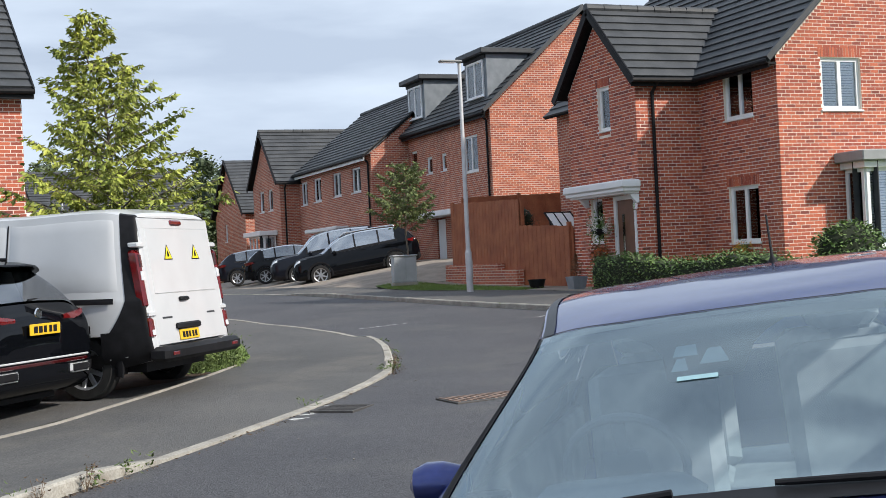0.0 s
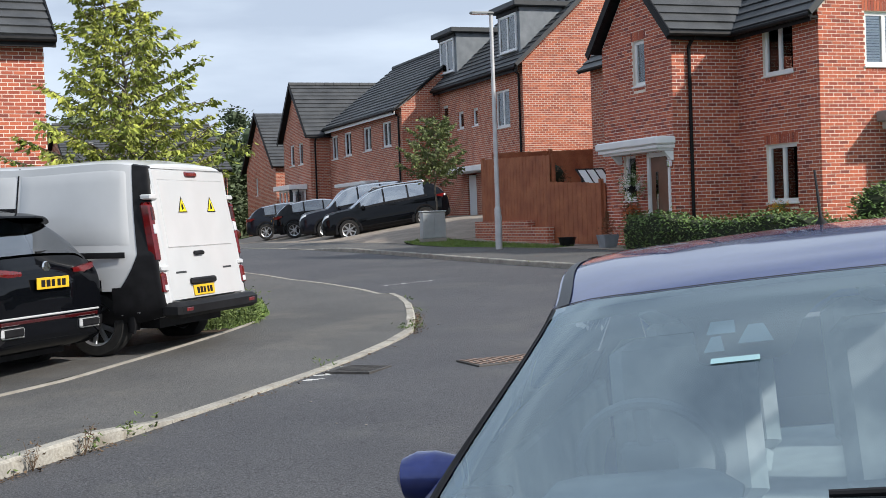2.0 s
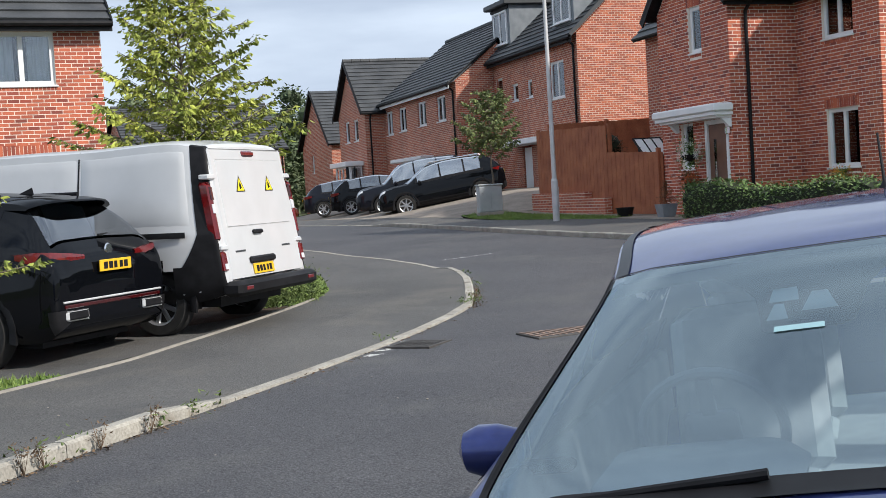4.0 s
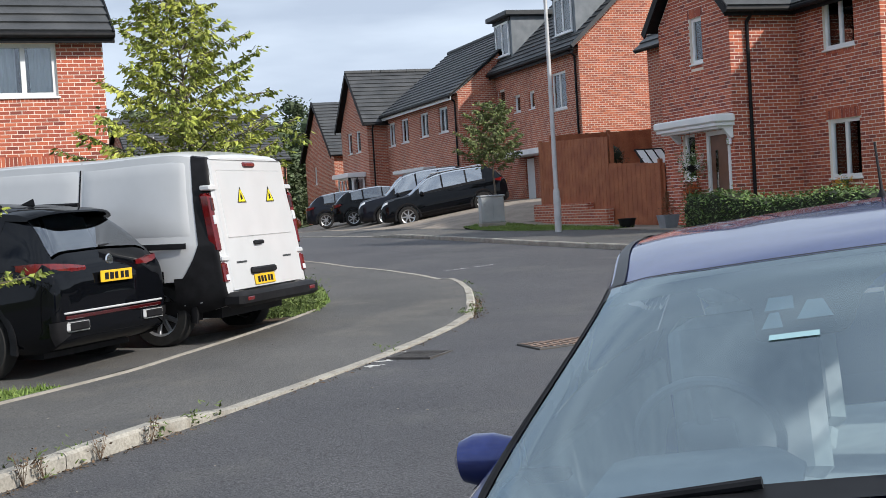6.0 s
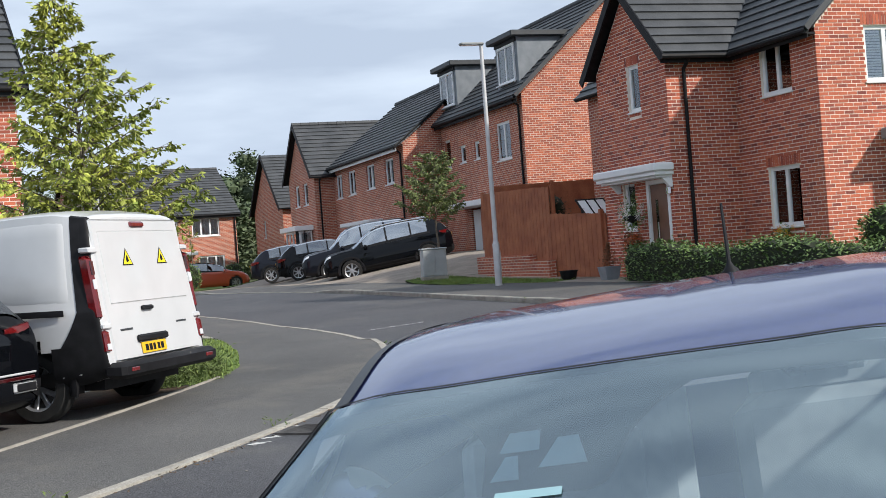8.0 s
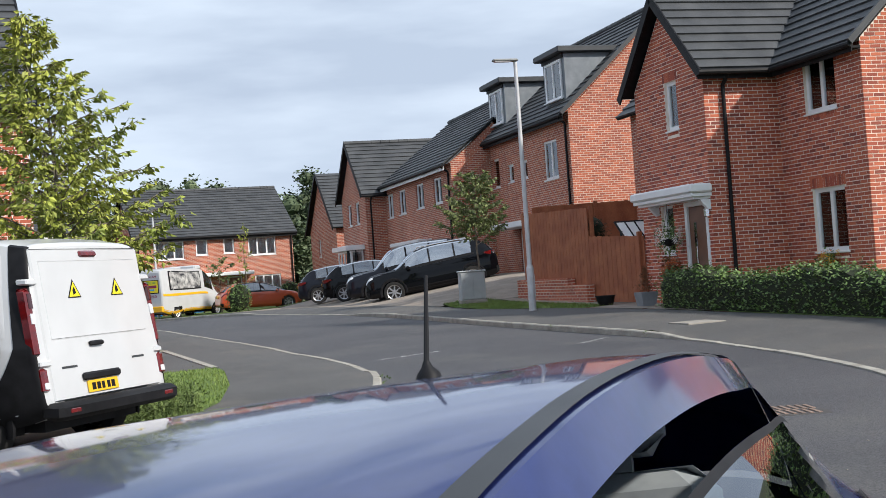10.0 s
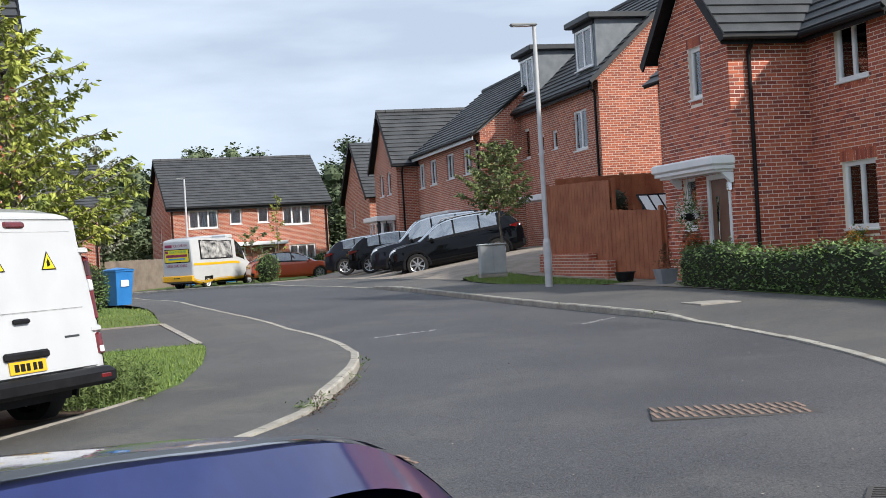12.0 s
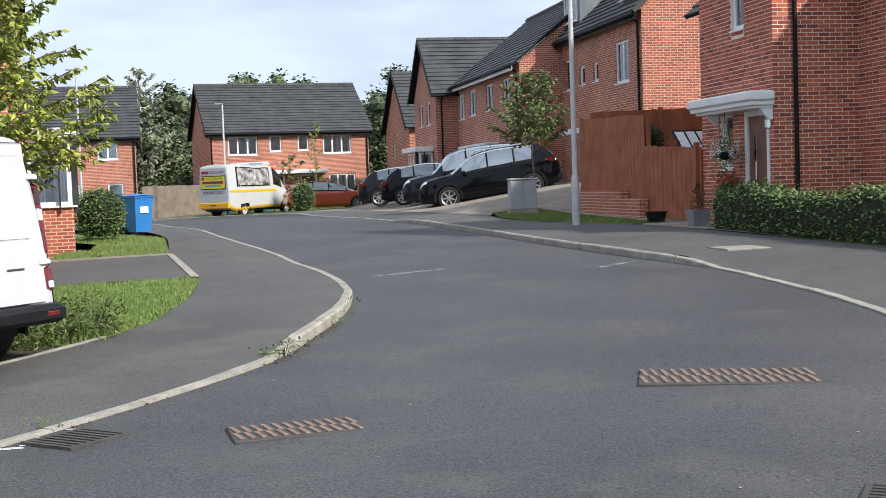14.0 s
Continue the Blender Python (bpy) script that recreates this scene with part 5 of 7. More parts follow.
def saloon(name, label, m, paint, secs, wheel_r=0.33, axles=(-1.33, 1.33), glassm=None, detail=False, dark_arch=True, group="", kind_="suv"):
    """A car: painted body, glass, wheels, lamps, mirrors and plates."""
    car = thing(name, label, "car", m, group)
    b = Body(secs)
    hw = max(q[2] for q in secs)
    side = [(3.42, 4.34, 5.25, 6.92), (4.42, 5.9, 5.25, 6.92), (6.02, 7.55, 5.25, 6.92)] if not detail else [(4.0, 5.5, 5.333, 6.27), (5.5, 7.0, 5.333, 6.27)]
    screen = (7, 8, 7, 10)
    rear = (2, 3, 7, 10)
    holes = [screen, rear, (3.0, 7.0, 5.333, 6.667)] if detail else [screen, rear, (3.33, 7.0, 5.0, 7.0)]
    r = wheel_r
    arches = [(x, r, r + 0.05) for x in axles]
    part("body", b.shell(holes, arches, 8 if detail else 6), paint, car, smooth=True)
    gm = glassm or M_CARGLASS
    part("windscreen", b.skin(7.015, 7.96, 7.03, 10, 24, 24, 0.003) if detail else b.skin(7.02, 7.96, 7.02, 10, 10, 8, 0.003), M_SCREEN if detail else M_BRIGHTGLASS, car, "laminated windscreen", smooth=True)
    part("rear_window", b.skin(2.05, 2.95, 7.05, 10, 8, 8, 0.003), gm, car, "tinted rear window", smooth=True)
    for u0, u1, v0, v1 in side:
        for sd in (1, -1):
            part("side_window", b.skin(u0, u1, v0, v1, 8, 4, 0.002, (sd,)), gm, car, "tinted side window", smooth=True)
    for u in ((5.9, 6.02) if not detail else (5.44, 5.56)),:
        for sd in (1, -1):
            part("door_pillar", b.skin(u[0], u[1], 5.2, 6.26 if detail else 7.0, 2, 3, 0.004, (sd,)), M_BLACKTRIM, car)
    if not detail:
        for sd in (1, -1):
            part("rear_pillar", b.skin(3.3, 3.44, 5.0, 7.05, 2, 3, 0.004, (sd,)), paint, car)
            part("door_pillar", b.skin(4.33, 4.43, 5.2, 7.0, 2, 3, 0.004, (sd,)), M_BLACKTRIM, car)
            part("front_pillar", b.skin(7.5, 7.6, 5.0, 7.0, 2, 3, 0.004, (sd,)), M_BLACKTRIM, car)
            part("window_trim", b.skin(3.3, 7.6, 5.0, 5.27, 14, 1, 0.005, (sd,)), M_BLACKTRIM, car)
            part("window_trim", b.skin(3.3, 7.6, 6.86, 7.08, 14, 1, 0.008, (sd,)), M_CHROME if kind_ == "suv" else M_BLACKTRIM, car)
    inn = Shape()
    inn.box((-1.7, -hw * 0.8, 0.35), (1.2, hw * 0.8, 0.62 if detail else secs[5][3] + 0.02), None, 0.05)
    part("cabin_floor", inn, M_INTERIOR, car)
    for x in axles:
        for y in (hw - 0.105, -(hw - 0.105)):
            wheel(car, x, y, r)
            arch(car, x, r, r + 0.05, hw * (0.985 if y > 0 else -0.985), M_BLACKTRIM if dark_arch else paint)
    under = Shape()
    under.box((-1.9, -hw * 0.72, 0.2), (1.9, hw * 0.72, 0.4))
    part("underbody", under, M_BLACKTRIM, car)
    for sd in (1, -1) if dark_arch else ():
        part("sill", b.skin(3.6, 8.0, 1.0, 2.3, 14, 2, 0.006, (sd,)), M_BLACKTRIM, car, "black sill cladding")
    # lamps
    for sd in (1, -1):
        if kind_ != "suv" or detail:
            part("tail_lamp", b.skin(0.9, 2.45, 4.15, 5.15, 8, 3, 0.014, (sd,)), M_REDLAMP, car, "red tail lamp", smooth=True)
        part("headlamp", b.skin(9.55, 10.6, 4.1, 5.4, 6, 3, 0.010, (sd,)), M_CLEARLAMP, car, "clear headlamp", smooth=True)
    if kind_ == "suv" and not detail:
        k_ = secs[2][3] - 1.08
        for sd in (1, -1):
            tl_ = Shape()
            rows = []
            for x_, y_, z0_, z1_ in ((-2.225, 0.40, 1.01, 1.05), (-2.22, 0.60, 0.985, 1.075), (-2.165, 0.83, 0.955, 1.095), (-2.06, 0.905, 0.975, 1.10), (-1.84, 0.912, 1.04, 1.085)):
                x_ = x_ * secs[0][0] / -2.25
                rows.append([(x_ + 0.10, (y_ - 0.05) * sd, z0_ + k_), (x_, y_ * sd, z0_ + k_), (x_ - 0.006, y_ * sd, (z0_ + z1_) / 2 + k_), (x_, y_ * sd, z1_ + k_), (x_ + 0.10, (y_ - 0.05) * sd, z1_ + k_)])
            tl_.grid(rows if sd < 0 else [r_[::-1] for r_ in rows])
            part("tail_lamp", tl_, M_REDLAMP, car, "wide red tail lamp", smooth=True)
    for sd in (1, -1):
        part("bumper_corner", b.skin(0.2, 1.6, 1.2, 2.6, 6, 3, 0.012, (sd,)), M_BLACKTRIM, car, "black lower bumper corner", smooth=True)
        part("bumper_corner", b.skin(10.2, 10.95, 1.2, 2.8, 6, 3, 0.012, (sd,)), M_BLACKTRIM, car, "black lower bumper corner", smooth=True)
    gr = Shape()
    zf = secs[-1][5] - 0.12
    gr.box((secs[-1][0] - 0.02, -0.36, zf - 0.1), (secs[-1][0] + 0.03, 0.36, zf + 0.08), None, 0.02)
    part("grille", gr, M_BLACKTRIM, car, "dark grille")
    plate(car, Matrix.Translation((secs[-1][0] + 0.035, 0, 0.45)), mat=M_PLATEW)
    zp = secs[1][3] - 0.02
    plate(car, Matrix.Translation((secs[0][0] - 0.03, 0, zp)) @ Matrix.Rotation(math.pi, 4, "Z"))
    for sd in (1, -1):
        mirror(car, 0.74, sd * (hw + (-0.02 if detail else 0.03)), secs[7][3] + (0.045 if detail else 0.03), paint, 0.76 if detail else 0.85)
    for k, u in ((1, 5.85), (-1, 5.85), (1, 4.3), (-1, 4.3)):
        q = b.at(u - 0.45, 4.2, k, 0.02)
        s = Shape()
        s.box((q.x - 0.1, q.y - 0.012, q.z - 0.015), (q.x + 0.1, q.y + 0.012, q.z + 0.015), None, 0.008)
        part("door_handle", s, paint, car)
    return car, b


# navy hatchback parked at the kerb
BX, BY = 1.445, 2.44
blue, bb_ = saloon("hatchback_car", "navy blue metallic hatchback parked at the kerb", turned(BX, BY, h(BX, BY) + 0.04, -0.60, -0.80) @ Matrix.Rotation(radians(5.5), 4, "X"), M_NAVY, HATCH, detail=True, dark_arch=False, glassm=M_CLEARGLASS)
for sd in (1, -1):
    rm = Shape()
    rows = [[bb_.at(u, 7.15 + 0.54 * q * (0.45 + 0.55 * ((u - 3) / 4) ** 2), sd, 0.004) for q in (0, 0.5, 1)] for u in [3 + 4 * i / 28 for i in range(29)]]
    rm.grid(rows if sd > 0 else [r[::-1] for r in rows])
    part("roof_moulding", rm, M_MOULD, blue, "dark grey roof moulding strip", smooth=True)
    part("drip_seal", bb_.skin(7.0, 7.95, 6.93, 7.03, 12, 1, 0.007, (sd,)), M_BLACKTRIM, blue, "black rubber drip seal", smooth=True)
    part("window_seal", bb_.skin(3.0, 7.0, 6.23, 6.30, 26, 1, 0.007, (sd,)), M_BLACKTRIM, blue, "black rubber window seal", smooth=True)
    part("pillar_trim", bb_.skin(7.0, 7.97, 7.0, 7.16, 12, 1, 0.006, (sd,)), M_BLACKTRIM, blue, "black windscreen edge trim", smooth=True)
    part("waist_seal", bb_.skin(3.2, 7.7, 5.24, 5.36, 20, 1, 0.008, (sd,)), M_BLACKTRIM, blue, "black waist seal", smooth=True)
    part("rear_quarter_trim", bb_.skin(3.0, 4.02, 5.3, 6.26, 4, 3, 0.003, (sd,)), M_CARGLASS, blue)
part("screen_seal", bb_.skin(6.996, 7.008, 7.0, 10, 1, 10, 0.004), M_BLACKTRIM, blue, "black windscreen seal", smooth=True)
part("cowl", bb_.skin(7.95, 8.10, 6.8, 10, 2, 10, 0.006), M_BLACKTRIM, blue, "black plastic cowl below the windscreen", smooth=True)
sc = Shape()
sc.grid([[on_screen(bb_, u, s0 + (s1 - s0) * j / 4, -0.016) for j in range(4, -1, -1)] for u, s0, s1 in ((7.03, -0.56, 0.34), (7.10, -0.50, 0.26), (7.17, -0.38, 0.16), (7.24, -0.31, 0.10), (7.34, -0.28, 0.06), (7.375, -0.27, 0.04), (7.388, -0.25, 0.0))])
part("sensor_cover", sc, M_BLACKTRIM, blue, "black sensor cover behind the mirror")
part("frit_band", screen_sheet(bb_, 7.016, 7.105, -0.97, 0.97, -0.012, 4, 40), M_BLACKTRIM, blue, "dark printed band along the windscreen top")
part("headlining", bb_.skin(2.95, 7.0, 7.2, 10, 14, 6, -0.03), M_SEAT, blue, "grey headlining", smooth=True)
# bracket facets and sticker on the screen
for u0, u1, s0, s1, lean in ((7.215, 7.275, -0.255, -0.145, 0.01), (7.285, 7.350, -0.255, -0.18, 0.02), (7.245, 7.325, -0.135, -0.008, 0.035)):
    fc = Shape()
    fc.add([on_screen(bb_, u, q, -0.009) for u, q in ((u0, s0 + lean), (u1, s0), (u1, s1), (u0, s1 - lean))], [(0, 1, 2, 3)])
    part("mirror_facet", fc, M_FACET, blue, "pale grey facet of the mirror mount")
part("sticker", screen_sheet(bb_, 7.398, 7.418, -0.22, -0.055, 0.006, 1, 4), plain("pale_blue_sticker", (0.30, 0.48, 0.52), 0.7), blue, "pale blue windscreen sticker")
ds = Shape()
ds.box((0.72, -0.66, 0.66), (1.2, 0.66, 0.86), None, 0.07).box((0.6, -0.62, 0.82), (0.9, -0.12, 0.93), None, 0.05)
part("dashboard", ds, M_INTERIOR, blue, "dark dashboard", smooth=True)
sw = Shape()
mw = Matrix.Translation((0.52, -0.36, 0.93)) @ Matrix.Rotation(radians(-65), 4, "Y")
ring = []
for i in range(28):
    a = 2 * math.pi * i / 28
    ring.append([mw @ Vector((math.cos(a) * (0.18 + 0.014 * math.cos(c)), math.sin(a) * (0.18 + 0.014 * math.cos(c)), 0.014 * math.sin(c))) for c in [2 * math.pi * k / 8 for k in range(8)]])
sw.grid(ring + [ring[0]], True)
sw.box((-0.16, -0.02, -0.01), (0.16, 0.02, 0.01), mw, 0.005).box((-0.06, -0.07, -0.02), (0.06, 0.07, 0.02), mw, 0.015)
# Grey material puts the sun's reflection on the rim into its colour.
part("steering_wheel", sw, M_POT, blue, "black steering wheel greyed for reflected sun", smooth=True)
for x, y in ((-0.1, 0.36), (-0.1, -0.36), (-0.95, 0.34), (-0.95, -0.34)):
    seat(blue, x, y, 0.48)
for sd in (1, -1):
    dcard = Shape()
    dcard.box((-1.4, sd * 0.80 - 0.02, 0.4), (0.95, sd * 0.80 + 0.02, 0.93), None, 0.015)
    part("door_card", dcard, M_INTERIOR, blue)
wp = Shape()
for y0, y1 in ((0.62, 0.02), (-0.05, -0.66)):
    a, c = bb_.at(7.97, 8.6 if y0 > 0 else 9.6, 1 if y0 > 0 else -1, 0.02), bb_.at(7.96, 9.8 if y0 > 0 else 7.6, 1 if y0 > 0 else -1, 0.02)
    wp.cyl(a, c, 0.012, 0.008, 8)
part("wiper", wp, M_BLACKTRIM, blue, "black wiper arms")
an = Shape()
a0 = bb_.at(4.36, 9.56, 1, 0.0)
an.lathe([(0.026, 0.0), (0.023, 0.010), (0.012, 0.022), (0.006, 0.035)], tuple(a0), n=14)
an.cyl(a0 + Vector((0, 0, 0.03)), a0 + Vector((-0.07, 0, 0.20)), 0.006, 0.004, 8)
part("roof_aerial", an, M_BLACKTRIM, blue, "short black roof aerial", smooth=True)

# black family suv on the driveway
tf = (-0.7805, 0.6252)
tx, ty = -1.94, 13.33
tig, tb = saloon("suv_car", "black family suv with privacy glass on the driveway", turned(tx, ty, h(tx, ty) + 0.07, *tf, 0.5), M_BLACKPAINT, SUVS, 0.36, (-1.34, 1.34))
sp = Shape()
rows = []
for k in range(17):
    y = -0.63 + 1.26 * k / 16
    e = abs(y) / 0.63
    d, f = 0.055 * e ** 4, 0.16 * e ** 3
    rows.append([(-1.36, y, 1.605 - d), (-1.55, y, 1.617 - d), (-1.78 + f * 0.6, y, 1.602 - d), (-1.95 + f, y, 1.573 - d), (-1.965 + f, y, 1.555 - d), (-1.93 + f, y, 1.542 - d * 1.1), (-1.72 + f * 0.5, y, 1.552 - d * 1.1), (-1.40, y, 1.56 - d)])
sp.grid(rows)
sp.add(rows[0], [tuple(range(8))])
sp.add(rows[-1], [tuple(range(7, -1, -1))])
part("roof_spoiler", sp, M_BLACKPAINT, tig, "black roof spoiler", smooth=True)
for sd in (1, -1):
    rl = Shape()
    rl.cyl((-1.45, sd * 0.58, 1.635), (0.35, sd * 0.58, 1.655), 0.016, 0.016, 8).cyl((-1.45, sd * 0.58, 1.60), (-1.38, sd * 0.58, 1.635), 0.016).cyl((0.35, sd * 0.58, 1.655), (0.45, sd * 0.57, 1.60), 0.018)
    part("roof_rail", rl, M_BLACKTRIM, tig)
    ex = Shape()
    ex.box((-2.280, sd * 0.60 - 0.165, 0.455), (-2.235, sd * 0.60 + 0.165, 0.552), None, 0.03)
    ep = part("exhaust_trim", ex, M_STEEL, tig, "chrome exhaust surround", smooth=True)
    ex = Shape()
    ex.box((-2.284, sd * 0.60 - 0.148, 0.467), (-2.26, sd * 0.60 + 0.148, 0.540), None, 0.02)
    part("exhaust_recess", ex, M_BLACKTRIM, ep)
cs = Shape()
cs.box((-2.262, -0.78, 0.62), (-2.225, 0.78, 0.64), None, 0.006)
part("bumper_strip", cs, M_STEEL, tig, "chrome bumper strip")
cs = Shape()
cs.box((-2.258, -0.76, 0.57), (-2.225, 0.76, 0.605), None, 0.006)
part("rear_reflector", cs, M_LAMPDARK, tig, "long red reflector")
fn = Shape()
fn.add([(-1.36, 0.0, 1.71), (-1.38, 0, 1.63), (-1.16, 0.03, 1.63), (-1.16, -0.03, 1.63)], [(0, 1, 2), (0, 3, 1), (0, 2, 3)])
part("roof_aerial", fn, M_BLACKTRIM, tig)
bd = Shape()
bd.lathe([(0.001, 0.012), (0.05, 0.012), (0.058, 0.0)], (0, 0, 0), "x", 20)
part("badge", bd, M_CHROME, tig, "round chrome badge", m=Matrix.Translation((-2.205, 0, 1.08)) @ Matrix.Rotation(math.pi, 4, "Z"))
wpp = Shape()
wpp.cyl((-2.10, 0.0, 1.215), (-2.05, -0.40, 1.235), 0.014, 0.008)
part("rear_wiper", wpp, M_BLACKTRIM, tig)

# dark cars on the far driveways
far_suv, far_b = saloon("suv_car", "glossy black suv parked nose down on the sloping driveway", turned(12.95, 41.75, 0.98, -0.95, 0.31, -7.5), M_BLACKPAINT, SUVS, 0.36, (-1.34, 1.34), glassm=M_BRIGHTGLASS, group="cars on the driveways")
for sd in (1, -1):
    rl = Shape()
    rl.cyl((-1.45, sd * 0.58, 1.67), (0.30, sd * 0.58, 1.69), 0.022, 0.022, 8).cyl((-1.5, sd * 0.58, 1.60), (-1.45, sd * 0.58, 1.67), 0.022).cyl((0.30, sd * 0.58, 1.69), (0.42, sd * 0.57, 1.60), 0.022)
    part("roof_rail", rl, M_CHROME, far_suv, "silver roof rail", smooth=True)
MPV = [(q[0] * 1.02, q[1], q[2], q[3] + 0.02, q[4], q[5] + (0.16 if q[5] > 1.3 else 0.02), q[6]) + tuple(q[7:]) for q in SUVS]
saloon("people_carrier", "dark grey people carrier parked on the sloping driveway", turned(13.0, 45.1, 1.0, -0.96, 0.28, -6.5), M_GREYPAINT, MPV, 0.35, (-1.34, 1.34), glassm=M_BRIGHTGLASS, group="cars on the driveways")
saloon("hatchback_car", "black hatchback parked nose in on the driveway", turned(12.5, 48.3, 0.98, 0.97, -0.22, 5.0), M_BLACKPAINT, HATCH, 0.33, group="cars on the driveways")
saloon("hatchback_car", "dark grey hatchback parked nose in on the driveway", turned(12.1, 51.6, 0.92, 0.97, -0.22, 4.5), M_GREYPAINT, HATCH, 0.33, group="cars on the driveways")
saloon("hatchback_car", "orange red hatchback parked in front of the facing houses", turned(10.1, 65.2, h(10.1, 65.2) + 0.07, 0.99, 0.10), M_ORANGE, HATCH, 0.33, dark_arch=False, kind_="hatch")


# white panel van
VAN = [(-2.52, 0.52, 0.90, 1.12, 0.90, 1.97, 0.78), (-2.50, 0.45, 0.945, 1.12, 0.935, 2.00, 0.82), (-2.42, 0.42, 0.965, 1.12, 0.955, 2.015, 0.84), (-0.8, 0.40, 0.975, 1.12, 0.965, 2.03, 0.85), (0.5, 0.40, 0.975, 1.12, 0.965, 2.02, 0.85), (0.9, 0.40, 0.975, 1.12, 0.965, 2.0, 0.84), (1.15, 0.40, 0.975, 1.12, 0.96, 1.93, 0.82, 0.06), (2.0, 0.40, 0.96, 1.10, 0.90, 1.18, 0.80, 0.1), (2.35, 0.40, 0.92, 0.95, 0.80, 1.0, 0.7), (2.5, 0.45, 0.80, 0.75, 0.7, 0.8, 0.6)]
vf = (-0.7972, 0.6037)
vx, vy = -0.47, 14.72
van = thing("panel_van", "white panel van with black rear corners on the driveway", "van", turned(vx, vy, h(vx, vy) + 0.10, *vf, 0.6))
vb = Body(VAN)
VR = 0.345
varch = [(-1.70, VR, VR + 0.06), (1.3, VR, VR + 0.06)]
part("body", vb.shell([(6, 7, 7, 10), (5.2, 6.4, 5.333, 7.0)], varch, 8), M_VANWHITE, van, smooth=True)
part("windscreen", vb.skin(6.02, 6.96, 7.02, 10, 8, 6, 0.003), M_CARGLASS, van, smooth=True)
for sd in (1, -1):
    part("side_window", vb.skin(5.2, 6.4, 5.333, 7, 6, 4, 0.002, (sd,)), M_CARGLASS, van, smooth=True)
    part("lower_cladding", vb.skin(0.8, 2.30, 1.0, 3.1, 14, 4, 0.008, (sd,)), M_BLACKTRIM, van, "black lower side cladding", smooth=True)
    cpl = Shape()
    rows = []
    for j in range(25):
        v = 2.9 + 4.5 * j / 24
        ue = 2.075 + 0.20 * max(0.0, (4.1 - v) / 1.2) ** 1.3 - 0.02 * smooth01(5, 7.4, v)
        rows.append([vb.at(0.75 + (ue - 0.75) * i / 10, v, sd, 0.007) for i in range(11)])
    cpl.grid(rows if sd < 0 else [r[::-1] for r in rows])
    part("corner_pillar", cpl, M_BLACKTRIM, van, "black rear corner pillar", smooth=True)
    part("sill_cladding", vb.skin(2.2, 8.0, 1.0, 2.2, 30, 2, 0.008, (sd,)), M_BLACKTRIM, van, "black sill cladding", smooth=True)
    # pressed side panels
    for u0, u1, v0, v1 in ((2.15, 2.99, 5.15, 6.75), (3.06, 4.5, 5.15, 6.75), (3.06, 4.5, 2.6, 3.55)):
        us = [u0 - 0.025] + [u0 + (u1 - u0) * i / 10 for i in range(11)] + [u1 + 0.02]
        ws = [v0 - 0.09] + [v0 + (v1 - v0) * i / 6 for i in range(7)] + [v1 + 0.09]
        pn = Shape()
        rows = [[vb.at(u, v, sd, -0.004 if i in (0, 12) or j in (0, 8) else 0.007) for j, v in enumerate(ws)] for i, u in enumerate(us)]
        pn.grid(rows if sd > 0 else [r[::-1] for r in rows])
        part("side_panel", pn, M_VANWHITE, van, "pressed white side panel", smooth=True)
    part("door_rail", vb.skin(2.17, 2.95, 3.95, 4.55, 8, 3, 0.026, (sd,)), M_BLACKTRIM, van, "black sliding door rail")
    part("panel_gap", vb.skin(3.02, 3.035, 2.4, 7.2, 1, 12, 0.003, (sd,)), M_BLACKTRIM, van)
    tl = Shape()
    tl.box((-2.535, sd * 0.925 - 0.038, 0.98), (-2.40, sd * 0.925 + 0.038, 1.60), None, 0.03)
    t = part("tail_lamp", tl, M_REDLAMP, van, "tall red tail lamp with a clear lens", smooth=True)
    for z0, z1, mt in ((1.27, 1.38, M_CLEARLAMP), (1.41, 1.56, M_LAMPDARK)):
        tl = Shape()
        tl.box((-2.538, sd * 0.918 - 0.024, z0), (-2.45, sd * 0.918 + 0.028, z1), None, 0.010)
        part("lamp_lens", tl, mt, t)
    tl = Shape()
    tl.box((-2.54, sd * 0.905 - 0.045, 0.66), (-2.42, sd * 0.905 + 0.045, 0.88), None, 0.02)
    fg = part("fog_lamp", tl, M_REDLAMP, van, "small red lower lamp", smooth=True)
    tl = Shape()
    tl.box((-2.546, sd * 0.905 - 0.03, 0.69), (-2.53, sd * 0.905 + 0.03, 0.75), None, 0.006)
    part("lamp_lens", tl, M_CLEARLAMP, fg)
    for z in (0.915, 1.655):
        hg_ = Shape()
        hg_.box((-2.545, sd * 0.87 - 0.075, z - 0.028), (-2.42, sd * 0.87 + 0.075, z + 0.028), None, 0.012)
        part("door_hinge", hg_, M_VANWHITE, van, "white door hinge", smooth=True)
    mirror(van, 1.55, sd * 1.08, 1.25, M_BLACKTRIM, 1.4)
    for x in (-1.70, 1.3):
        wheel(van, x, sd * 0.86, VR, 0.215, 9, 0.66)
        arch(van, x, VR, VR + 0.06, sd * 0.965, M_BLACKTRIM)
    part("headlamp", vb.skin(7.6, 8.5, 4.0, 5.2, 4, 3, 0.01, (sd,)), M_CLEARLAMP, van)
bp_ = Shape()
bp_.box((-2.68, -0.93, 0.40), (-2.44, 0.93, 0.56), None, 0.04)
part("rear_bumper", bp_, M_BLACKTRIM, van, "black rear bumper step", smooth=True)
for sd in (1, -1):
    rf_ = Shape()
    rf_.box((-2.688, sd * 0.74 - 0.07, 0.465), (-2.67, sd * 0.74 + 0.07, 0.505), None, 0.005)
    part("reflector", rf_, M_REDLAMP, van)
hl_ = Shape()
hl_.box((-2.56, -0.13, 1.875), (-2.48, 0.13, 1.935), None, 0.015)
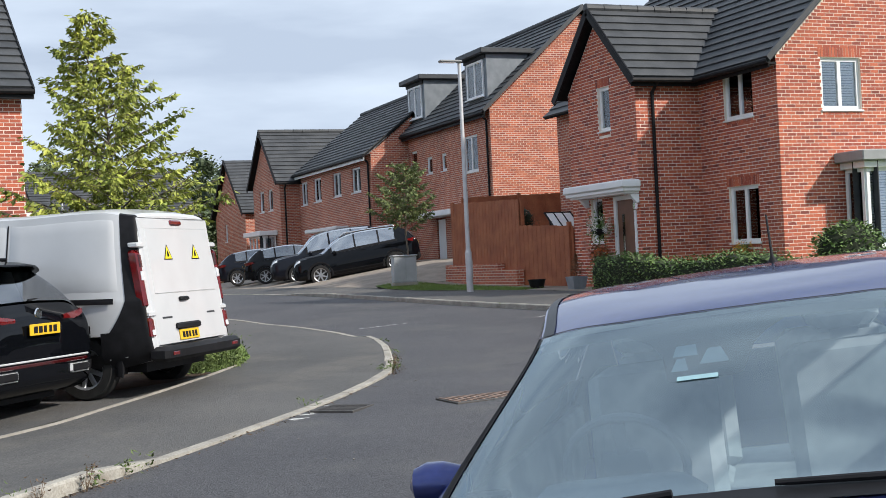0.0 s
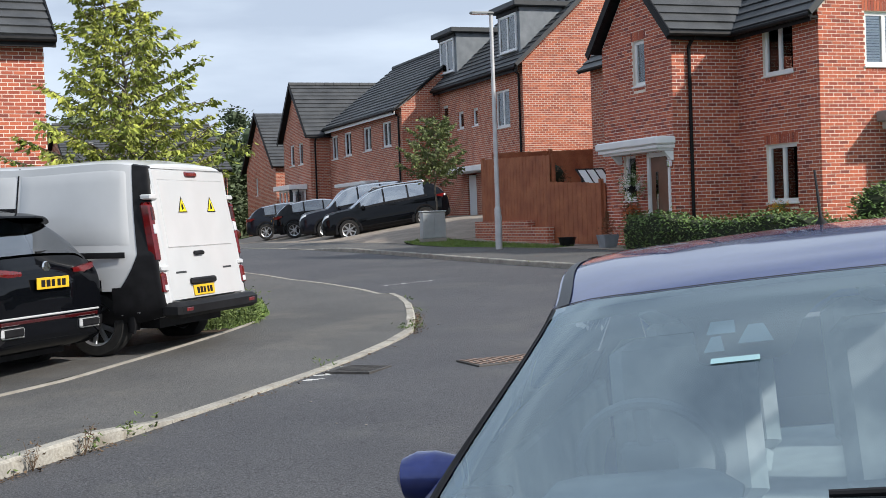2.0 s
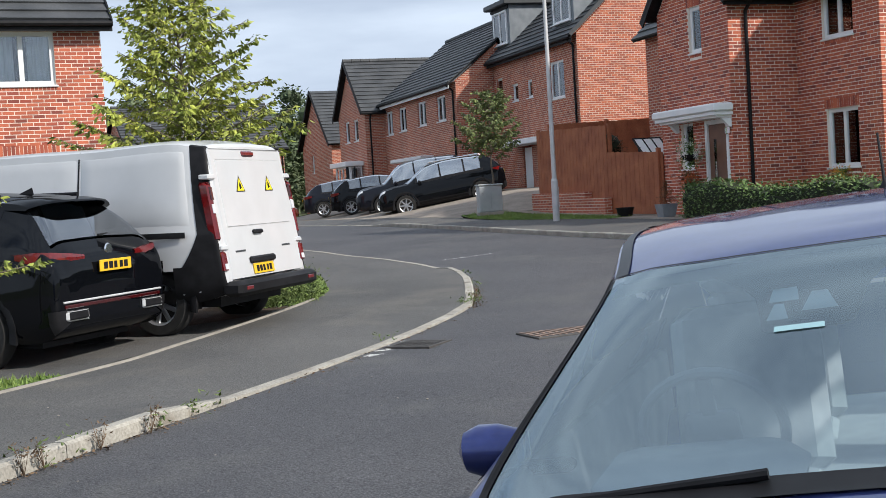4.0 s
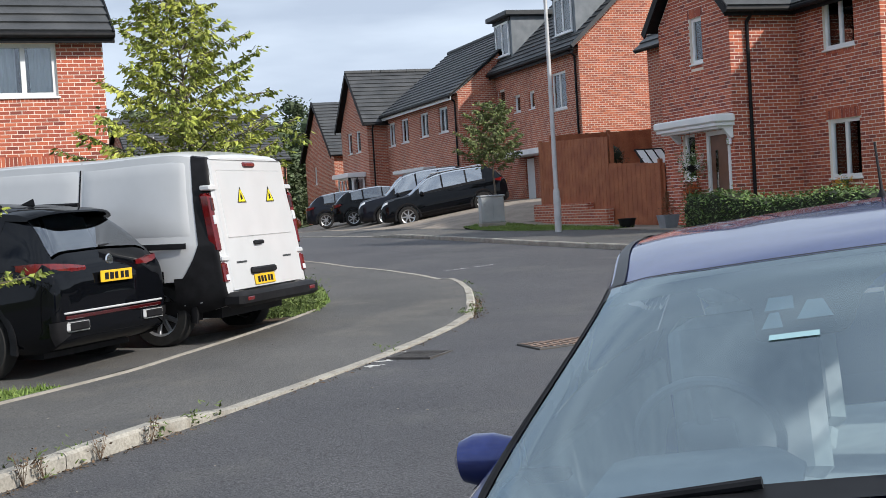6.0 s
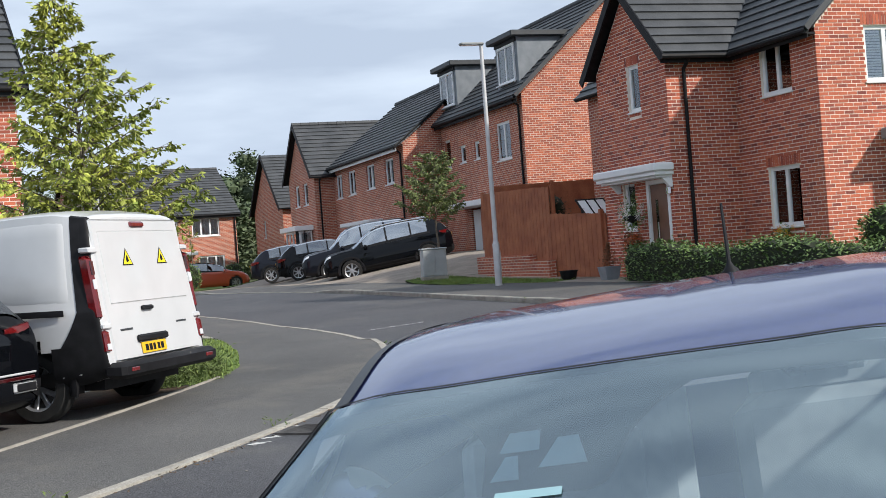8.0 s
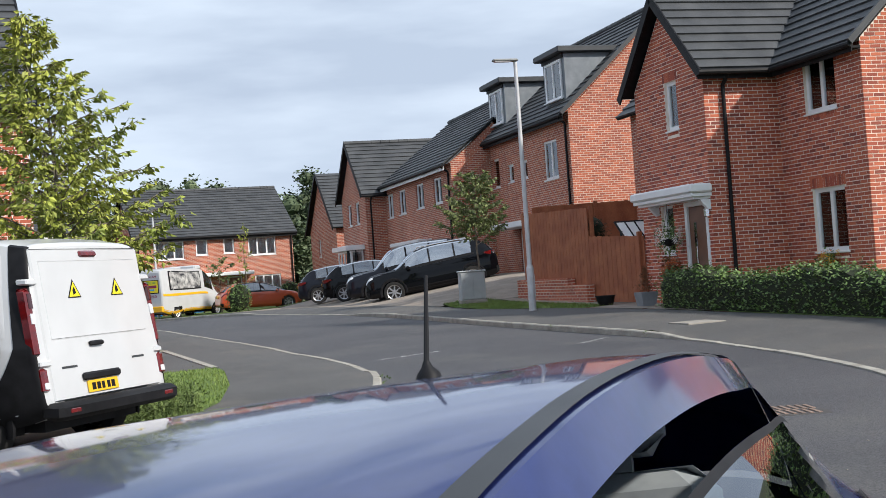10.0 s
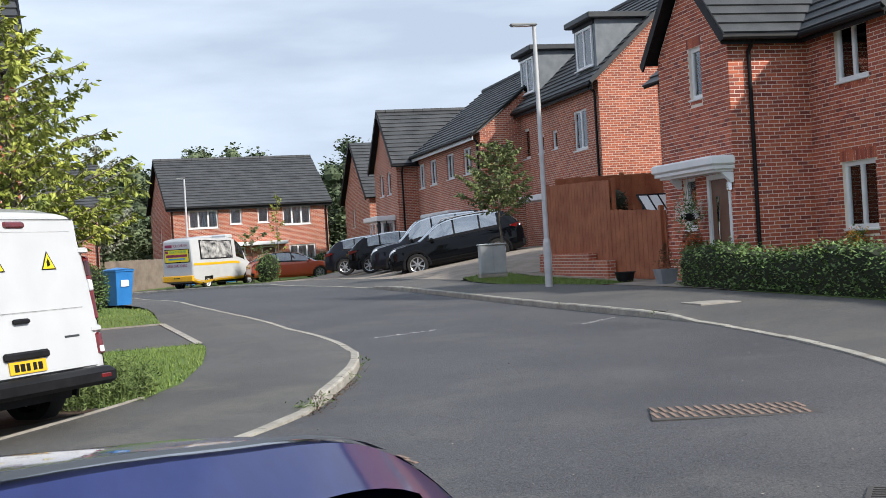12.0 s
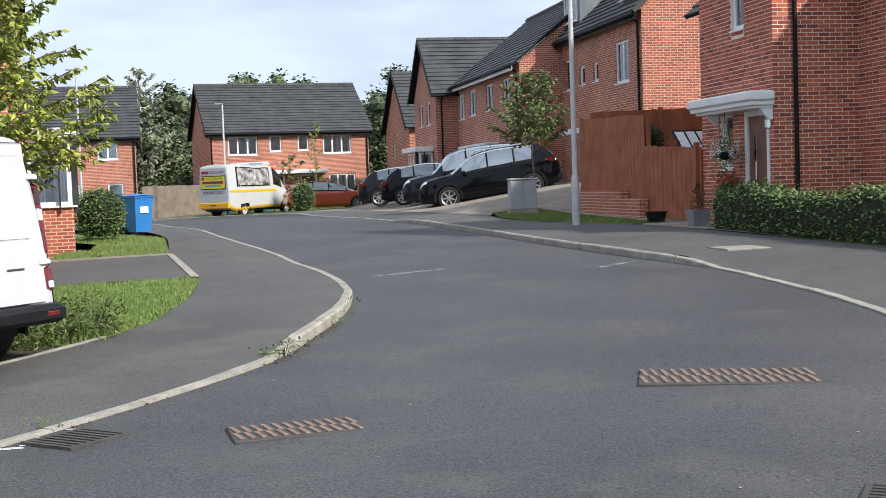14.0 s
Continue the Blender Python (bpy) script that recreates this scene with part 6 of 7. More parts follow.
part("high_brake_lamp", hl_, M_REDLAMP, van, "red brake lamp at roof height")
gb_ = Shape()
gb_.box((-2.575, 0.02, 1.03), (-2.53, 0.22, 1.075), None, 0.012)
part("door_handle", gb_, M_BLACKTRIM, van)
gb_ = Shape()
gb_.box((-2.575, -0.16, 0.72), (-2.53, 0.40, 0.79), None, 0.015)
part("plate_lamp_bar", gb_, M_BLACKTRIM, van)
plate(van, Matrix.Translation((-2.545, 0.12, 0.655)) @ Matrix.Rotation(math.pi, 4, "Z"), 0.46)
nb = Shape()
nb.box((-2.539, 0.44, 0.85), (-2.534, 0.66, 0.87)).box((-2.538, -0.62, 0.86), (-2.534, -0.42, 0.88))
part("name_bars", nb, M_MOULD, van, "unlettered grey name bars")
dr_ = Shape()
dr_.box((-2.535, -0.83, 0.56), (-2.495, 0.83, 1.955), None, 0.03)
tg_ = part("tailgate", dr_, M_VANWHITE, van, "white lifting tailgate", smooth=True)
dr_ = Shape()
dr_.box((-2.540, -0.74, 1.12), (-2.52, 0.74, 1.84), None, 0.010)
part("tailgate_panel", dr_, M_VANWHITE, tg_, smooth=True)
for yy in (0.30, -0.36):
    tr_ = Shape()
    mm = Matrix.Translation((-2.5415, yy, 1.49)) @ Matrix.Scale(0.86, 4)
    o = [(0, 0.115, 0), (0, -0.115, 0), (0, 0, 0.20)]
    tr_.add([mm @ Vector(p) for p in o] + [mm @ (Vector(p) + Vector((-0.003, 0, 0))) for p in o], [(0, 1, 2), (5, 4, 3), (0, 3, 4, 1), (1, 4, 5, 2), (2, 5, 3, 0)])
    tp = part("warning_triangle", tr_, M_BLACKTRIM, van, "yellow warning triangle sticker")
    tr_ = Shape()
    tr_.add([mm @ Vector(p) for p in ((-0.005, 0.092, 0.013), (-0.005, -0.092, 0.013), (-0.005, 0, 0.175))], [(2, 1, 0)])
    ty_ = part("triangle_face", tr_, M_SIGNYEL, tp)
    tr_ = Shape()
    tr_.add([mm @ Vector(p) for p in ((-0.007, 0.022, 0.03), (-0.007, -0.03, 0.05), (-0.007, -0.018, 0.095), (-0.007, 0.002, 0.125), (-0.007, 0.028, 0.08))], [(4, 3, 2, 1, 0)])
    part("triangle_symbol", tr_, M_BLACKTRIM, tp)
un = Shape()
un.box((-2.3, -0.7, 0.28), (2.2, 0.7, 0.45))
part("underbody", un, M_BLACKTRIM, van)

# the rear of the van leans forward towards the roof
for piece in van.children_recursive:
    if piece.type == "MESH" and piece.matrix_basis == Matrix.Identity(4):
        for v in piece.data.vertices:
            v.co.x += 0.155 * max(0.0, v.co.z - 0.56) * (1 - smooth01(-2.4, -1.9, v.co.x))

# ice cream van in front of the facing houses
ICE = [(-2.6, 0.62, 0.92, 1.35, 0.94, 2.42, 0.86), (-2.55, 0.45, 1.0, 1.35, 1.0, 2.52, 0.90), (-2.45, 0.40, 1.02, 1.35, 1.02, 2.55, 0.92), (-0.5, 0.40, 1.02, 1.35, 1.02, 2.55, 0.92), (0.7, 0.40, 1.02, 1.35, 1.01, 2.50, 0.90), (1.15, 0.40, 1.0, 1.30, 0.98, 2.25, 0.86, 0.05), (1.95, 0.40, 0.97, 1.15, 0.92, 1.30, 0.8, 0.08), (2.5, 0.42, 0.90, 1.0, 0.8, 1.08, 0.7), (2.68, 0.5, 0.76, 0.8, 0.66, 0.86, 0.56)]
icf = (0.70, 0.714)
ix, iy = 6.35, 67.4
ice = thing("ice_cream_van", "white and yellow ice cream van with serving window", "van", turned(ix, iy, h(ix, iy), *icf))
ib = Body(ICE)
part("body", ib.shell([(5, 6, 7, 10), (4.1, 5.4, 5.333, 7.0)], [(-1.5, 0.33, 0.4), (1.7, 0.33, 0.4)], 6), M_VANWHITE, ice, smooth=True)
part("windscreen", ib.skin(5.02, 5.96, 7.02, 10, 6, 6, 0.003), M_CARGLASS, ice, smooth=True)
part("skirt", ib.skin(0.95, 7.2, 1.0, 2.15, 30, 3, 0.01), M_YELLOW, ice, "yellow lower skirt", smooth=True)
part("side_band", ib.skin(1.2, 4.6, 3.85, 4.6, 14, 2, 0.01), M_YELLOW, ice, "yellow side band", smooth=True)
for sd in (1, -1):
    part("cab_window", ib.skin(4.1, 5.4, 5.333, 7, 4, 3, 0.002, (sd,)), M_CARGLASS, ice)
    sv = ib.skin(2.25, 3.75, 5.3, 6.7, 6, 4, 0.012, (sd,))
    s1 = part("serving_window", sv, M_STICKERS, ice, "dark sliding serving window with stickers")
    part("window_surround", ib.skin(2.2, 3.8, 5.2, 6.8, 6, 4, 0.006, (sd,)), M_BLACKTRIM, s1)
    for x in (-1.5, 1.7):
        wheel(ice, x, sd * 0.9, 0.33, 0.2, 6, 0.62, M_UPVC)
        arch(ice, x, 0.33, 0.39, sd * 1.01, M_BLACKTRIM)
    for zz, mt in ((0.98, M_REDLAMP), (0.88, M_AMBER), (0.78, M_CLEARLAMP)):
        q = Shape()
        q.lathe([(0.001, 0.03), (0.04, 0.02), (0.05, 0.0)], (0, 0, 0), "x", 12)
        part("tail_lamp", q, mt, ice, m=Matrix.Translation((-2.57, sd * 0.86, zz)) @ Matrix.Rotation(math.pi, 4, "Z"))
q = Shape()
q.box((-2.66, -1.0, 0.42), (-2.5, 1.0, 0.72), None, 0.03)
part("rear_bumper", q, M_YELLOW, ice, "yellow rear bumper", smooth=True)
plate(ice, Matrix.Translation((-2.665, 0, 0.6)) @ Matrix.Rotation(math.pi, 4, "Z"))
q = Shape()
q.box((-2.63, -0.82, 1.38), (-2.585, 0.82, 2.06), None, 0.03)
sgn = part("sign_board", q, M_BLACKTRIM, ice, "yellow hire sign in a black frame", smooth=True)
q = Shape()
q.box((-2.637, -0.78, 1.42), (-2.628, 0.78, 2.02), None, 0.01)
part("sign_face", q, M_SIGNYEL, sgn)
back_m = lambda y, z: Matrix.Translation((-2.64, y, z)) @ Matrix.Rotation(math.pi, 4, "Z") @ Matrix(((0, 0, 1, 0), (1, 0, 0, 0), (0, 1, 0, 0), (0, 0, 0, 1)))
text_part("sign_letters", "BOUNCY CASTLE HIRE", 0.17, M_GREENLET, sgn, back_m(-0.1, 1.92), width=1.1)
q = Shape()
q.box((-2.642, -0.7, 1.66), (-2.636, 0.7, 1.79))
part("sign_bar", q, M_MAROON, sgn)
q = Shape()
q.box((-2.642, 0.55, 1.85), (-2.636, 0.74, 1.99))
part("sign_bar", q, M_MAROON, sgn)
q = Shape()
q.box((-2.642, -0.55, 1.53), (-2.636, 0.55, 1.60))
part("sign_bar", q, M_BLUELET, sgn)
text_part("rear_letters", "ICE CREAM", 0.19, M_MAROON, ice, back_m(-0.25, 2.22), width=0.9)
q = Shape()
q.box((-2.645, 0.30, 2.15), (-2.62, 0.75, 2.29))
part("name_bar", q, M_MAROON, ice)
text_part("rear_letters", "MIND THAT CHILD", 0.19, M_MAROON, ice, back_m(0, 1.22), width=1.35)
q = Shape()
q.box((-1.0, -0.4, 2.55), (-0.3, 0.4, 2.68), None, 0.05)
part("roof_vent", q, M_VANWHITE, ice, "white roof vent", smooth=True)
q = Shape()
q.box((0.2, -0.85, 2.5), (0.75, 0.85, 2.72), None, 0.06)
part("roof_sign", q, M_VANWHITE, ice, "white roof sign board", smooth=True)
q = Shape()
q.box((-2.3, -0.8, 0.28), (2.2, 0.8, 0.45))
part("underbody", q, M_BLACKTRIM, ice)


# ---- plants ----
def leaf_cloud(shape, centre, spread, count, size, rng, hang=0.0, ratio=0.55):
    """Small folded leaves scattered round a point."""
    for _ in range(count):
        p = Vector(centre) + Vector([rng.gauss(0, 1) * s for s in spread])
        a, t = rng.uniform(0, 6.283), rng.uniform(-0.9, 0.9)
        d = Vector((math.cos(a), math.sin(a), t - hang)).normalized()
        w = d.cross(Vector((rng.uniform(-1, 1), rng.uniform(-1, 1), 1.2))).normalized()
        l = size * rng.uniform(0.6, 1.25)
        n = d.cross(w) * l * 0.12
        shape.add([p, p + d * l * 0.5 + w * l * ratio * 0.5 + n, p + d * l, p + d * l * 0.5 - w * l * ratio * 0.5 + n], [(0, 1, 2), (0, 2, 3)])


def limb(shape, pts, r0, r1, n=7):
    for i in range(len(pts) - 1):
        a, b = i / (len(pts) - 1), (i + 1) / (len(pts) - 1)
        shape.cyl(pts[i], pts[i + 1], r0 + (r1 - r0) * a, r0 + (r1 - r0) * b, n, False)


def tree(label, x, y, height, first, radius, seed, leaf, leaves, size, trunk_r=0.06, shape_pow=1.0, branches=26, upward=0.75, lean=(0.0, 0.0)):
    """A tapered trunk, limbs that rise outwards, twigs along them and hanging leaves along the twigs."""
    rng = random.Random(seed)
    z0 = h(x, y) + 0.06
    base = thing("tree", label, "tree", pose(x, y, z0))
    tr, cr = Shape(), Shape()
    top = [Vector((rng.gauss(0, 0.03) * k / 3 + lean[0] * (k / 8) ** 2, rng.gauss(0, 0.03) * k / 3 + lean[1] * (k / 8) ** 2, height * k / 8)) for k in range(9)]
    limb(tr, top, trunk_r, trunk_r * 0.12, 10)
    per = max(2, round(leaves / branches / 11))

    def leafy(a, b, n):
        for i in range(n):
            p = a.lerp(b, (i + rng.uniform(0.3, 0.9)) / n)
            d = (b - a).normalized() * 0.55 + Vector((rng.gauss(0, 0.45), rng.gauss(0, 0.45), -rng.uniform(0.15, 0.95)))
            d.normalize()
            w = d.cross(Vector((rng.uniform(-1, 1), rng.uniform(-1, 1), 0.6))).normalized()
            q = size * rng.uniform(0.65, 1.2)
            f = d.cross(w) * q * 0.10
            cr.add([p, p + d * q * 0.45 + w * q * 0.26 + f, p + d * q, p + d * q * 0.45 - w * q * 0.26 + f], [(0, 1, 2), (0, 2, 3)])

    for i in range(branches):
        f = (i + rng.random()) / branches
        zb = first + (height * 0.98 - first) * f
        k = min(7, int(zb / height * 8))
        o = top[k].lerp(top[k + 1], zb / height * 8 - k)
        a = i * 2.399 + rng.uniform(-0.4, 0.4)
        reach = radius * (1 - f) ** shape_pow * rng.uniform(0.65, 1.15) + 0.12
        pts = [o]
        for q in range(1, 5):
            s = q / 4
            pts.append(o + Vector((math.cos(a + 0.2 * s) * reach * s, math.sin(a + 0.2 * s) * reach * s, reach * upward * s + reach * 0.12 * s * (1 - s) + rng.gauss(0, 0.02))))
        limb(tr, pts, trunk_r * 0.30 * (1 - 0.6 * f), 0.004, 5)
        for q in range(max(2, round(per * (0.45 + 0.85 * reach / radius)))):
            s = rng.uniform(0.12, 0.95)
            j = min(3, int(s * 4))
            p = pts[j].lerp(pts[j + 1], s * 4 - j)
            ta = a + rng.choice((-1, 1)) * rng.uniform(0.4, 1.2)
            tl = (0.10 + 0.24 * reach * (1.1 - s)) * rng.uniform(0.7, 1.3)
            e = p + Vector((math.cos(ta) * tl, math.sin(ta) * tl, tl * rng.uniform(-0.35, 0.65)))
            limb(tr, [p, e], 0.004, 0.002, 3)
            leafy(p, e, max(4, round(tl / (size * 0.36))))
        leafy(pts[1], pts[4], max(4, round(reach / (size * 0.45))))
        leafy(pts[3], pts[4] + (pts[4] - pts[3]) * 0.25, 6)
    leafy(top[6], top[8] + Vector((0, 0, 0.12)), 14)
    part("trunk", tr, M_BARK, base, smooth=True)
    part("crown", cr, leaf, base)
    return base


def bush(name, label, x, y, z, rx, ry, rz, seed, leaves, size, mat, category="bush"):
    """A rounded bush: leaves over an uneven core, coloured near black for the shade within."""
    rng = random.Random(seed)
    base = thing(name, label, category, pose(x, y, z))
    s, inn = Shape(), Shape()
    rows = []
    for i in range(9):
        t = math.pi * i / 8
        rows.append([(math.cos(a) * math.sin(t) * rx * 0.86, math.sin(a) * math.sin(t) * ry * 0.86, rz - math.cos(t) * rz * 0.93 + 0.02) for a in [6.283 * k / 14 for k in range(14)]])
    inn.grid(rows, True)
    part("inner_mass", inn, M_HEDGESHADE, base)
    for _ in range(leaves):
        t, a = math.acos(rng.uniform(-0.9, 1)), rng.uniform(0, 6.283)
        k = rng.uniform(0.88, 1.06) + 0.05 * math.sin(5 * a + 3 * t)
        leaf_cloud(s, (math.cos(a) * math.sin(t) * rx * k, math.sin(a) * math.sin(t) * ry * k, rz + math.cos(t) * rz * k), (0.02, 0.02, 0.02), 1, size, rng)
    part("foliage", s, mat, base)
    return base


def grass_patch(name, label, outline, count, tall, seed, mat=None, off=0.10):
    """Blades of grass strewn over a polygon."""
    rng = random.Random(seed)
    xs_, ys_ = [p[0] for p in outline], [p[1] for p in outline]
    s = Shape()
    done = 0
    while done < count:
        x, y = rng.uniform(min(xs_), max(xs_)), rng.uniform(min(ys_), max(ys_))
        ins = False
        for (x0, y0), (x1, y1) in zip(outline, outline[1:] + outline[:1]):
            if (y0 > y) != (y1 > y) and x < (x1 - x0) * (y - y0) / (y1 - y0) + x0:
                ins = not ins
        if not ins:
            continue
        done += 1
        z = h(x, y) + off
        a, l = rng.uniform(0, 6.283), tall * rng.uniform(0.4, 1.2)
        w = Vector((math.cos(a), math.sin(a), 0)) * 0.006 * (1 + tall * 8)
        lean = Vector((rng.gauss(0, 0.35), rng.gauss(0, 0.35), 1)) * l
        p = Vector((x, y, z))
        s.add([p - w, p + w, p + lean], [(0, 1, 2)])
    ob = part(name, s, mat or M_GRASS)
    return tagged(ob, label, "grass", "", "stuff")


# lawns and paths
LAWN1 = [(3.36, 21.35), (3.40, 20.5), (3.22, 18.2), (2.86, 16.1), (2.44, 15.05), (2.12, 14.62), (1.2, 15.6), (-1.6, 19.0), (-3.6, 21.5), (-3.0, 21.6), (1.5, 21.5)]
flat_area("lawn_1", LAWN1, 0.10, M_LAWN, "short green lawn beside the footway", "lawn")
grass_patch("lawn_grass", "short green lawn grass", LAWN1, 12000, 0.05, 5)
flat_area("driveway_2", [(3.33, 21.4), (3.1, 25.0), (2.93, 26.8), (0.6, 26.9), (0.6, 24.96), (-9, 24.96), (-9, 21.7), (-3.0, 21.65), (1.5, 21.55)], 0.101, M_PAVE, "grey asphalt path to the brick house", "path")
eg = Shape()
eg.grid([[(a[0], a[1], h(*a) + 0.10), (a[0], a[1], h(*a) + 0.114), (a[0] - 0.12, a[1], h(*a) + 0.114), (a[0] - 0.12, a[1], h(*a) + 0.10)] for a in ((3.40, 21.3), (3.16, 24.4), (2.96, 26.9))])
tagged(part("edging", eg, M_KERB), "pale concrete edging across the path", "edging", "", "structure")
eg = Shape()
eg.grid([[(a[0], a[1], h(*a) + 0.10), (a[0], a[1], h(*a) + 0.13), (a[0], a[1] + 0.1, h(*a) + 0.13), (a[0], a[1] + 0.1, h(*a) + 0.10)] for a in ((2.94, 26.85), (1.8, 26.9), (0.62, 26.95))])
tagged(part("edging", eg, M_EDGE), "pale concrete edging along the lawn", "edging", "", "structure")
LAWN2 = [(2.90, 27.0), (2.80, 30.0), (2.68, 33.2), (1.7, 36.0), (0.6, 38), (-2, 38), (-2, 33.6), (0.6, 33.4), (1.2, 32.1), (1.2, 29.8), (0.6, 29.7), (0.6, 27.0)]
flat_area("lawn_2", LAWN2, 0.10, M_LAWN, "short green lawn beside the bay window", "lawn")
grass_patch("lawn_grass", "short green lawn grass", LAWN2, 4000, 0.06, 6)
LAWN3 = [(-1.3, 10.3), (-0.7, 10.85), (-1.5, 11.0), (-4, 9.4), (-5, 7.2)]
flat_area("lawn_3", LAWN3, 0.104, M_LAWN, "strip of grass beside the driveway", "lawn")
grass_patch("lawn_grass", "short green lawn grass", LAWN3, 4500, 0.055, 7)
LAWN4 = [(10.95, 33.2), (11.05, 31.0), (12.2, 27.2), (12.9, 27.0), (12.75, 30), (12.6, 33.5), (12.4, 35.2), (11.2, 35.0)]
flat_area("lawn_4", LAWN4, 0.10, M_LAWN, "small green verge round the lamp post", "lawn")
grass_patch("lawn_grass", "short green verge grass", LAWN4, 5000, 0.06, 8)
flat_area("paving_1", [(12.3, 26.95), (12.75, 23.7), (12.85, 22.2), (13.68, 22.2), (13.68, 26.6), (13.3, 27.0), (13.25, 34.0), (12.65, 34.2), (12.8, 30), (12.92, 27.05)], 0.105, M_PAVING, "buff paving beside the fence and door", "paving")
flat_area("garden_1", [(12.8, 22.2), (12.9, 19), (12.9, 15.5), (12.0, 12.4), (10.6, 9.4), (8.9, 6.6), (24, 6.6), (24, 20.5), (15.38, 20.5), (15.38, 23.38), (13.69, 23.38), (13.69, 22.2)], 0.10, M_LAWN, "front garden ground behind the hedge", "garden")
flat_area("driveway_3", [(11.0, 34.2), (11.2, 35.05), (12.45, 35.3), (12.6, 34.2), (16.7, 34.3), (16.7, 46.4), (15.2, 46.6), (15.2, 57.2), (13.9, 57.3), (13.3, 61.5), (7.6, 60.5), (8.8, 52), (9.6, 44), (10.4, 38), (10.9, 34.2)], 0.10, M_PAVING, "pale paved sloping driveways of the terrace", "driveway")
LAWN5 = [(4.3, 67.6), (7.5, 61.2), (13.6, 62.5), (13.8, 66), (13.9, 76), (4.7, 75.2), (2, 71)]
flat_area("lawn_5", LAWN5, 0.10, M_LAWN, "grass in front of the facing houses", "lawn")

tree("slender young tree with yellow-green leaves beside the driveway", 1.32, 16.35, 4.85, 1.4, 1.55, 11, M_LEAF, 13500, 0.10, 0.05, 0.92, 84, 0.46, lean=(-0.58, 0.0))
tree("small street tree with dull green leaves on the verge", 12.66, 36.0, 3.6, 1.45, 1.15, 12, M_LEAF2, 7500, 0.12, 0.04, 0.5, 34, 0.6)
tree("sapling with yellow-green leaves in front of the houses", 9.9, 68.2, 4.6, 1.3, 0.30, 13, M_LEAF, 220, 0.16, 0.035, 0.5, 12, 1.2)
tree("sparse young tree in front of the houses", 8.5, 68.0, 2.9, 1.1, 0.9, 14, M_LEAF2, 170, 0.20, 0.04, 0.4, 9, 0.6)
tree("young birch with hanging leaves beside the driveway", -2.0, 10.6, 2.9, 0.75, 0.95, 15, M_LEAF, 1500, 0.07, 0.03, 0.4, 18, 0.2)

tree("tall pale thin-leaved tree on the hillside", 0.1, 96.0, 10.4, 2.0, 2.9, 16, M_PALELEAF, 5000, 0.30, 0.16, 0.5, 34, 0.75)

# hedge of the corner house
hd = thing("hedge", "dense clipped dark green garden hedge along the footway", "hedge")
rng = random.Random(3)
HL = [(13.15, 24.35), (13.2, 22.0), (13.3, 19.5), (13.3, 16.5), (12.8, 13.6), (11.8, 10.9)]
hp = curve_through(HL, 60)
hi_, hf = Shape(), Shape()
rows = []
for k, p in enumerate(hp):
    z = h(p.x, p.y) + 0.1
    t = (hp[min(k + 1, 59)] - hp[max(k - 1, 0)]).normalized()
    nn = Vector((-t.y, t.x))
    top = 0.70 + 0.08 * math.sin(k * 0.35) + 0.04 * math.sin(k * 1.3)
    rows.append([(p.x + nn.x * a, p.y + nn.y * a, z + b) for a, b in ((-0.30, 0.0), (-0.33, top * 0.6), (-0.24, top * 0.93), (0.0, top * 0.97), (0.24, top * 0.93), (0.33, top * 0.6), (0.30, 0.0))])
    for q in range(190):
        a = rng.uniform(0, 1)
        if a < 0.36:
            off, zz = -0.35 + rng.gauss(0, 0.03), rng.uniform(0.02, top)
        elif a < 0.72:
            off, zz = 0.35 + rng.gauss(0, 0.03), rng.uniform(0.02, top)
        else:
            off, zz = rng.uniform(-0.33, 0.33), top + rng.gauss(0.0, 0.04)
        c = p + nn * off + t * rng.uniform(-0.12, 0.12)
        leaf_cloud(hf, (c.x, c.y, z + zz), (0.015, 0.015, 0.015), 1, 0.075, rng, 0.0, 0.6)
# Solid core whose dark colour stands in for shade inside the hedge.
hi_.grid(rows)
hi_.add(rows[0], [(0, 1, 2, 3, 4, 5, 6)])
part("inner_mass", hi_, M_HEDGESHADE, hd)
part("foliage", hf, M_HEDGE, hd)

bush("bush", "rounded green garden bush beside the bay window", 15.75, 19.1, 0.72, 0.78, 0.5, 0.58, 21, 1500, 0.10, M_HEDGE)
bush("bush", "clipped round green bush beside the lawn", 1.15, 34.2, h(1.15, 34.2) + 0.1, 0.62, 0.6, 0.62, 22, 2600, 0.08, M_HEDGE)
bush("bush", "rounded dark green bush beside the road", 8.3, 58.6, h(8.3, 58.6) + 0.08, 0.55, 0.5, 0.65, 23, 900, 0.12, M_HEDGE)
bush("bush", "low dark green hedge bush before the house", 6.3, 73.2, h(6.3, 73.2) + 0.05, 1.3, 0.5, 0.55, 24, 900, 0.14, M_HEDGE)
bush("bush", "dark green climbing bush at the house corner", 13.2, 74.5, h(13.2, 74.5), 0.7, 0.5, 0.7, 25, 500, 0.15, M_HEDGE)

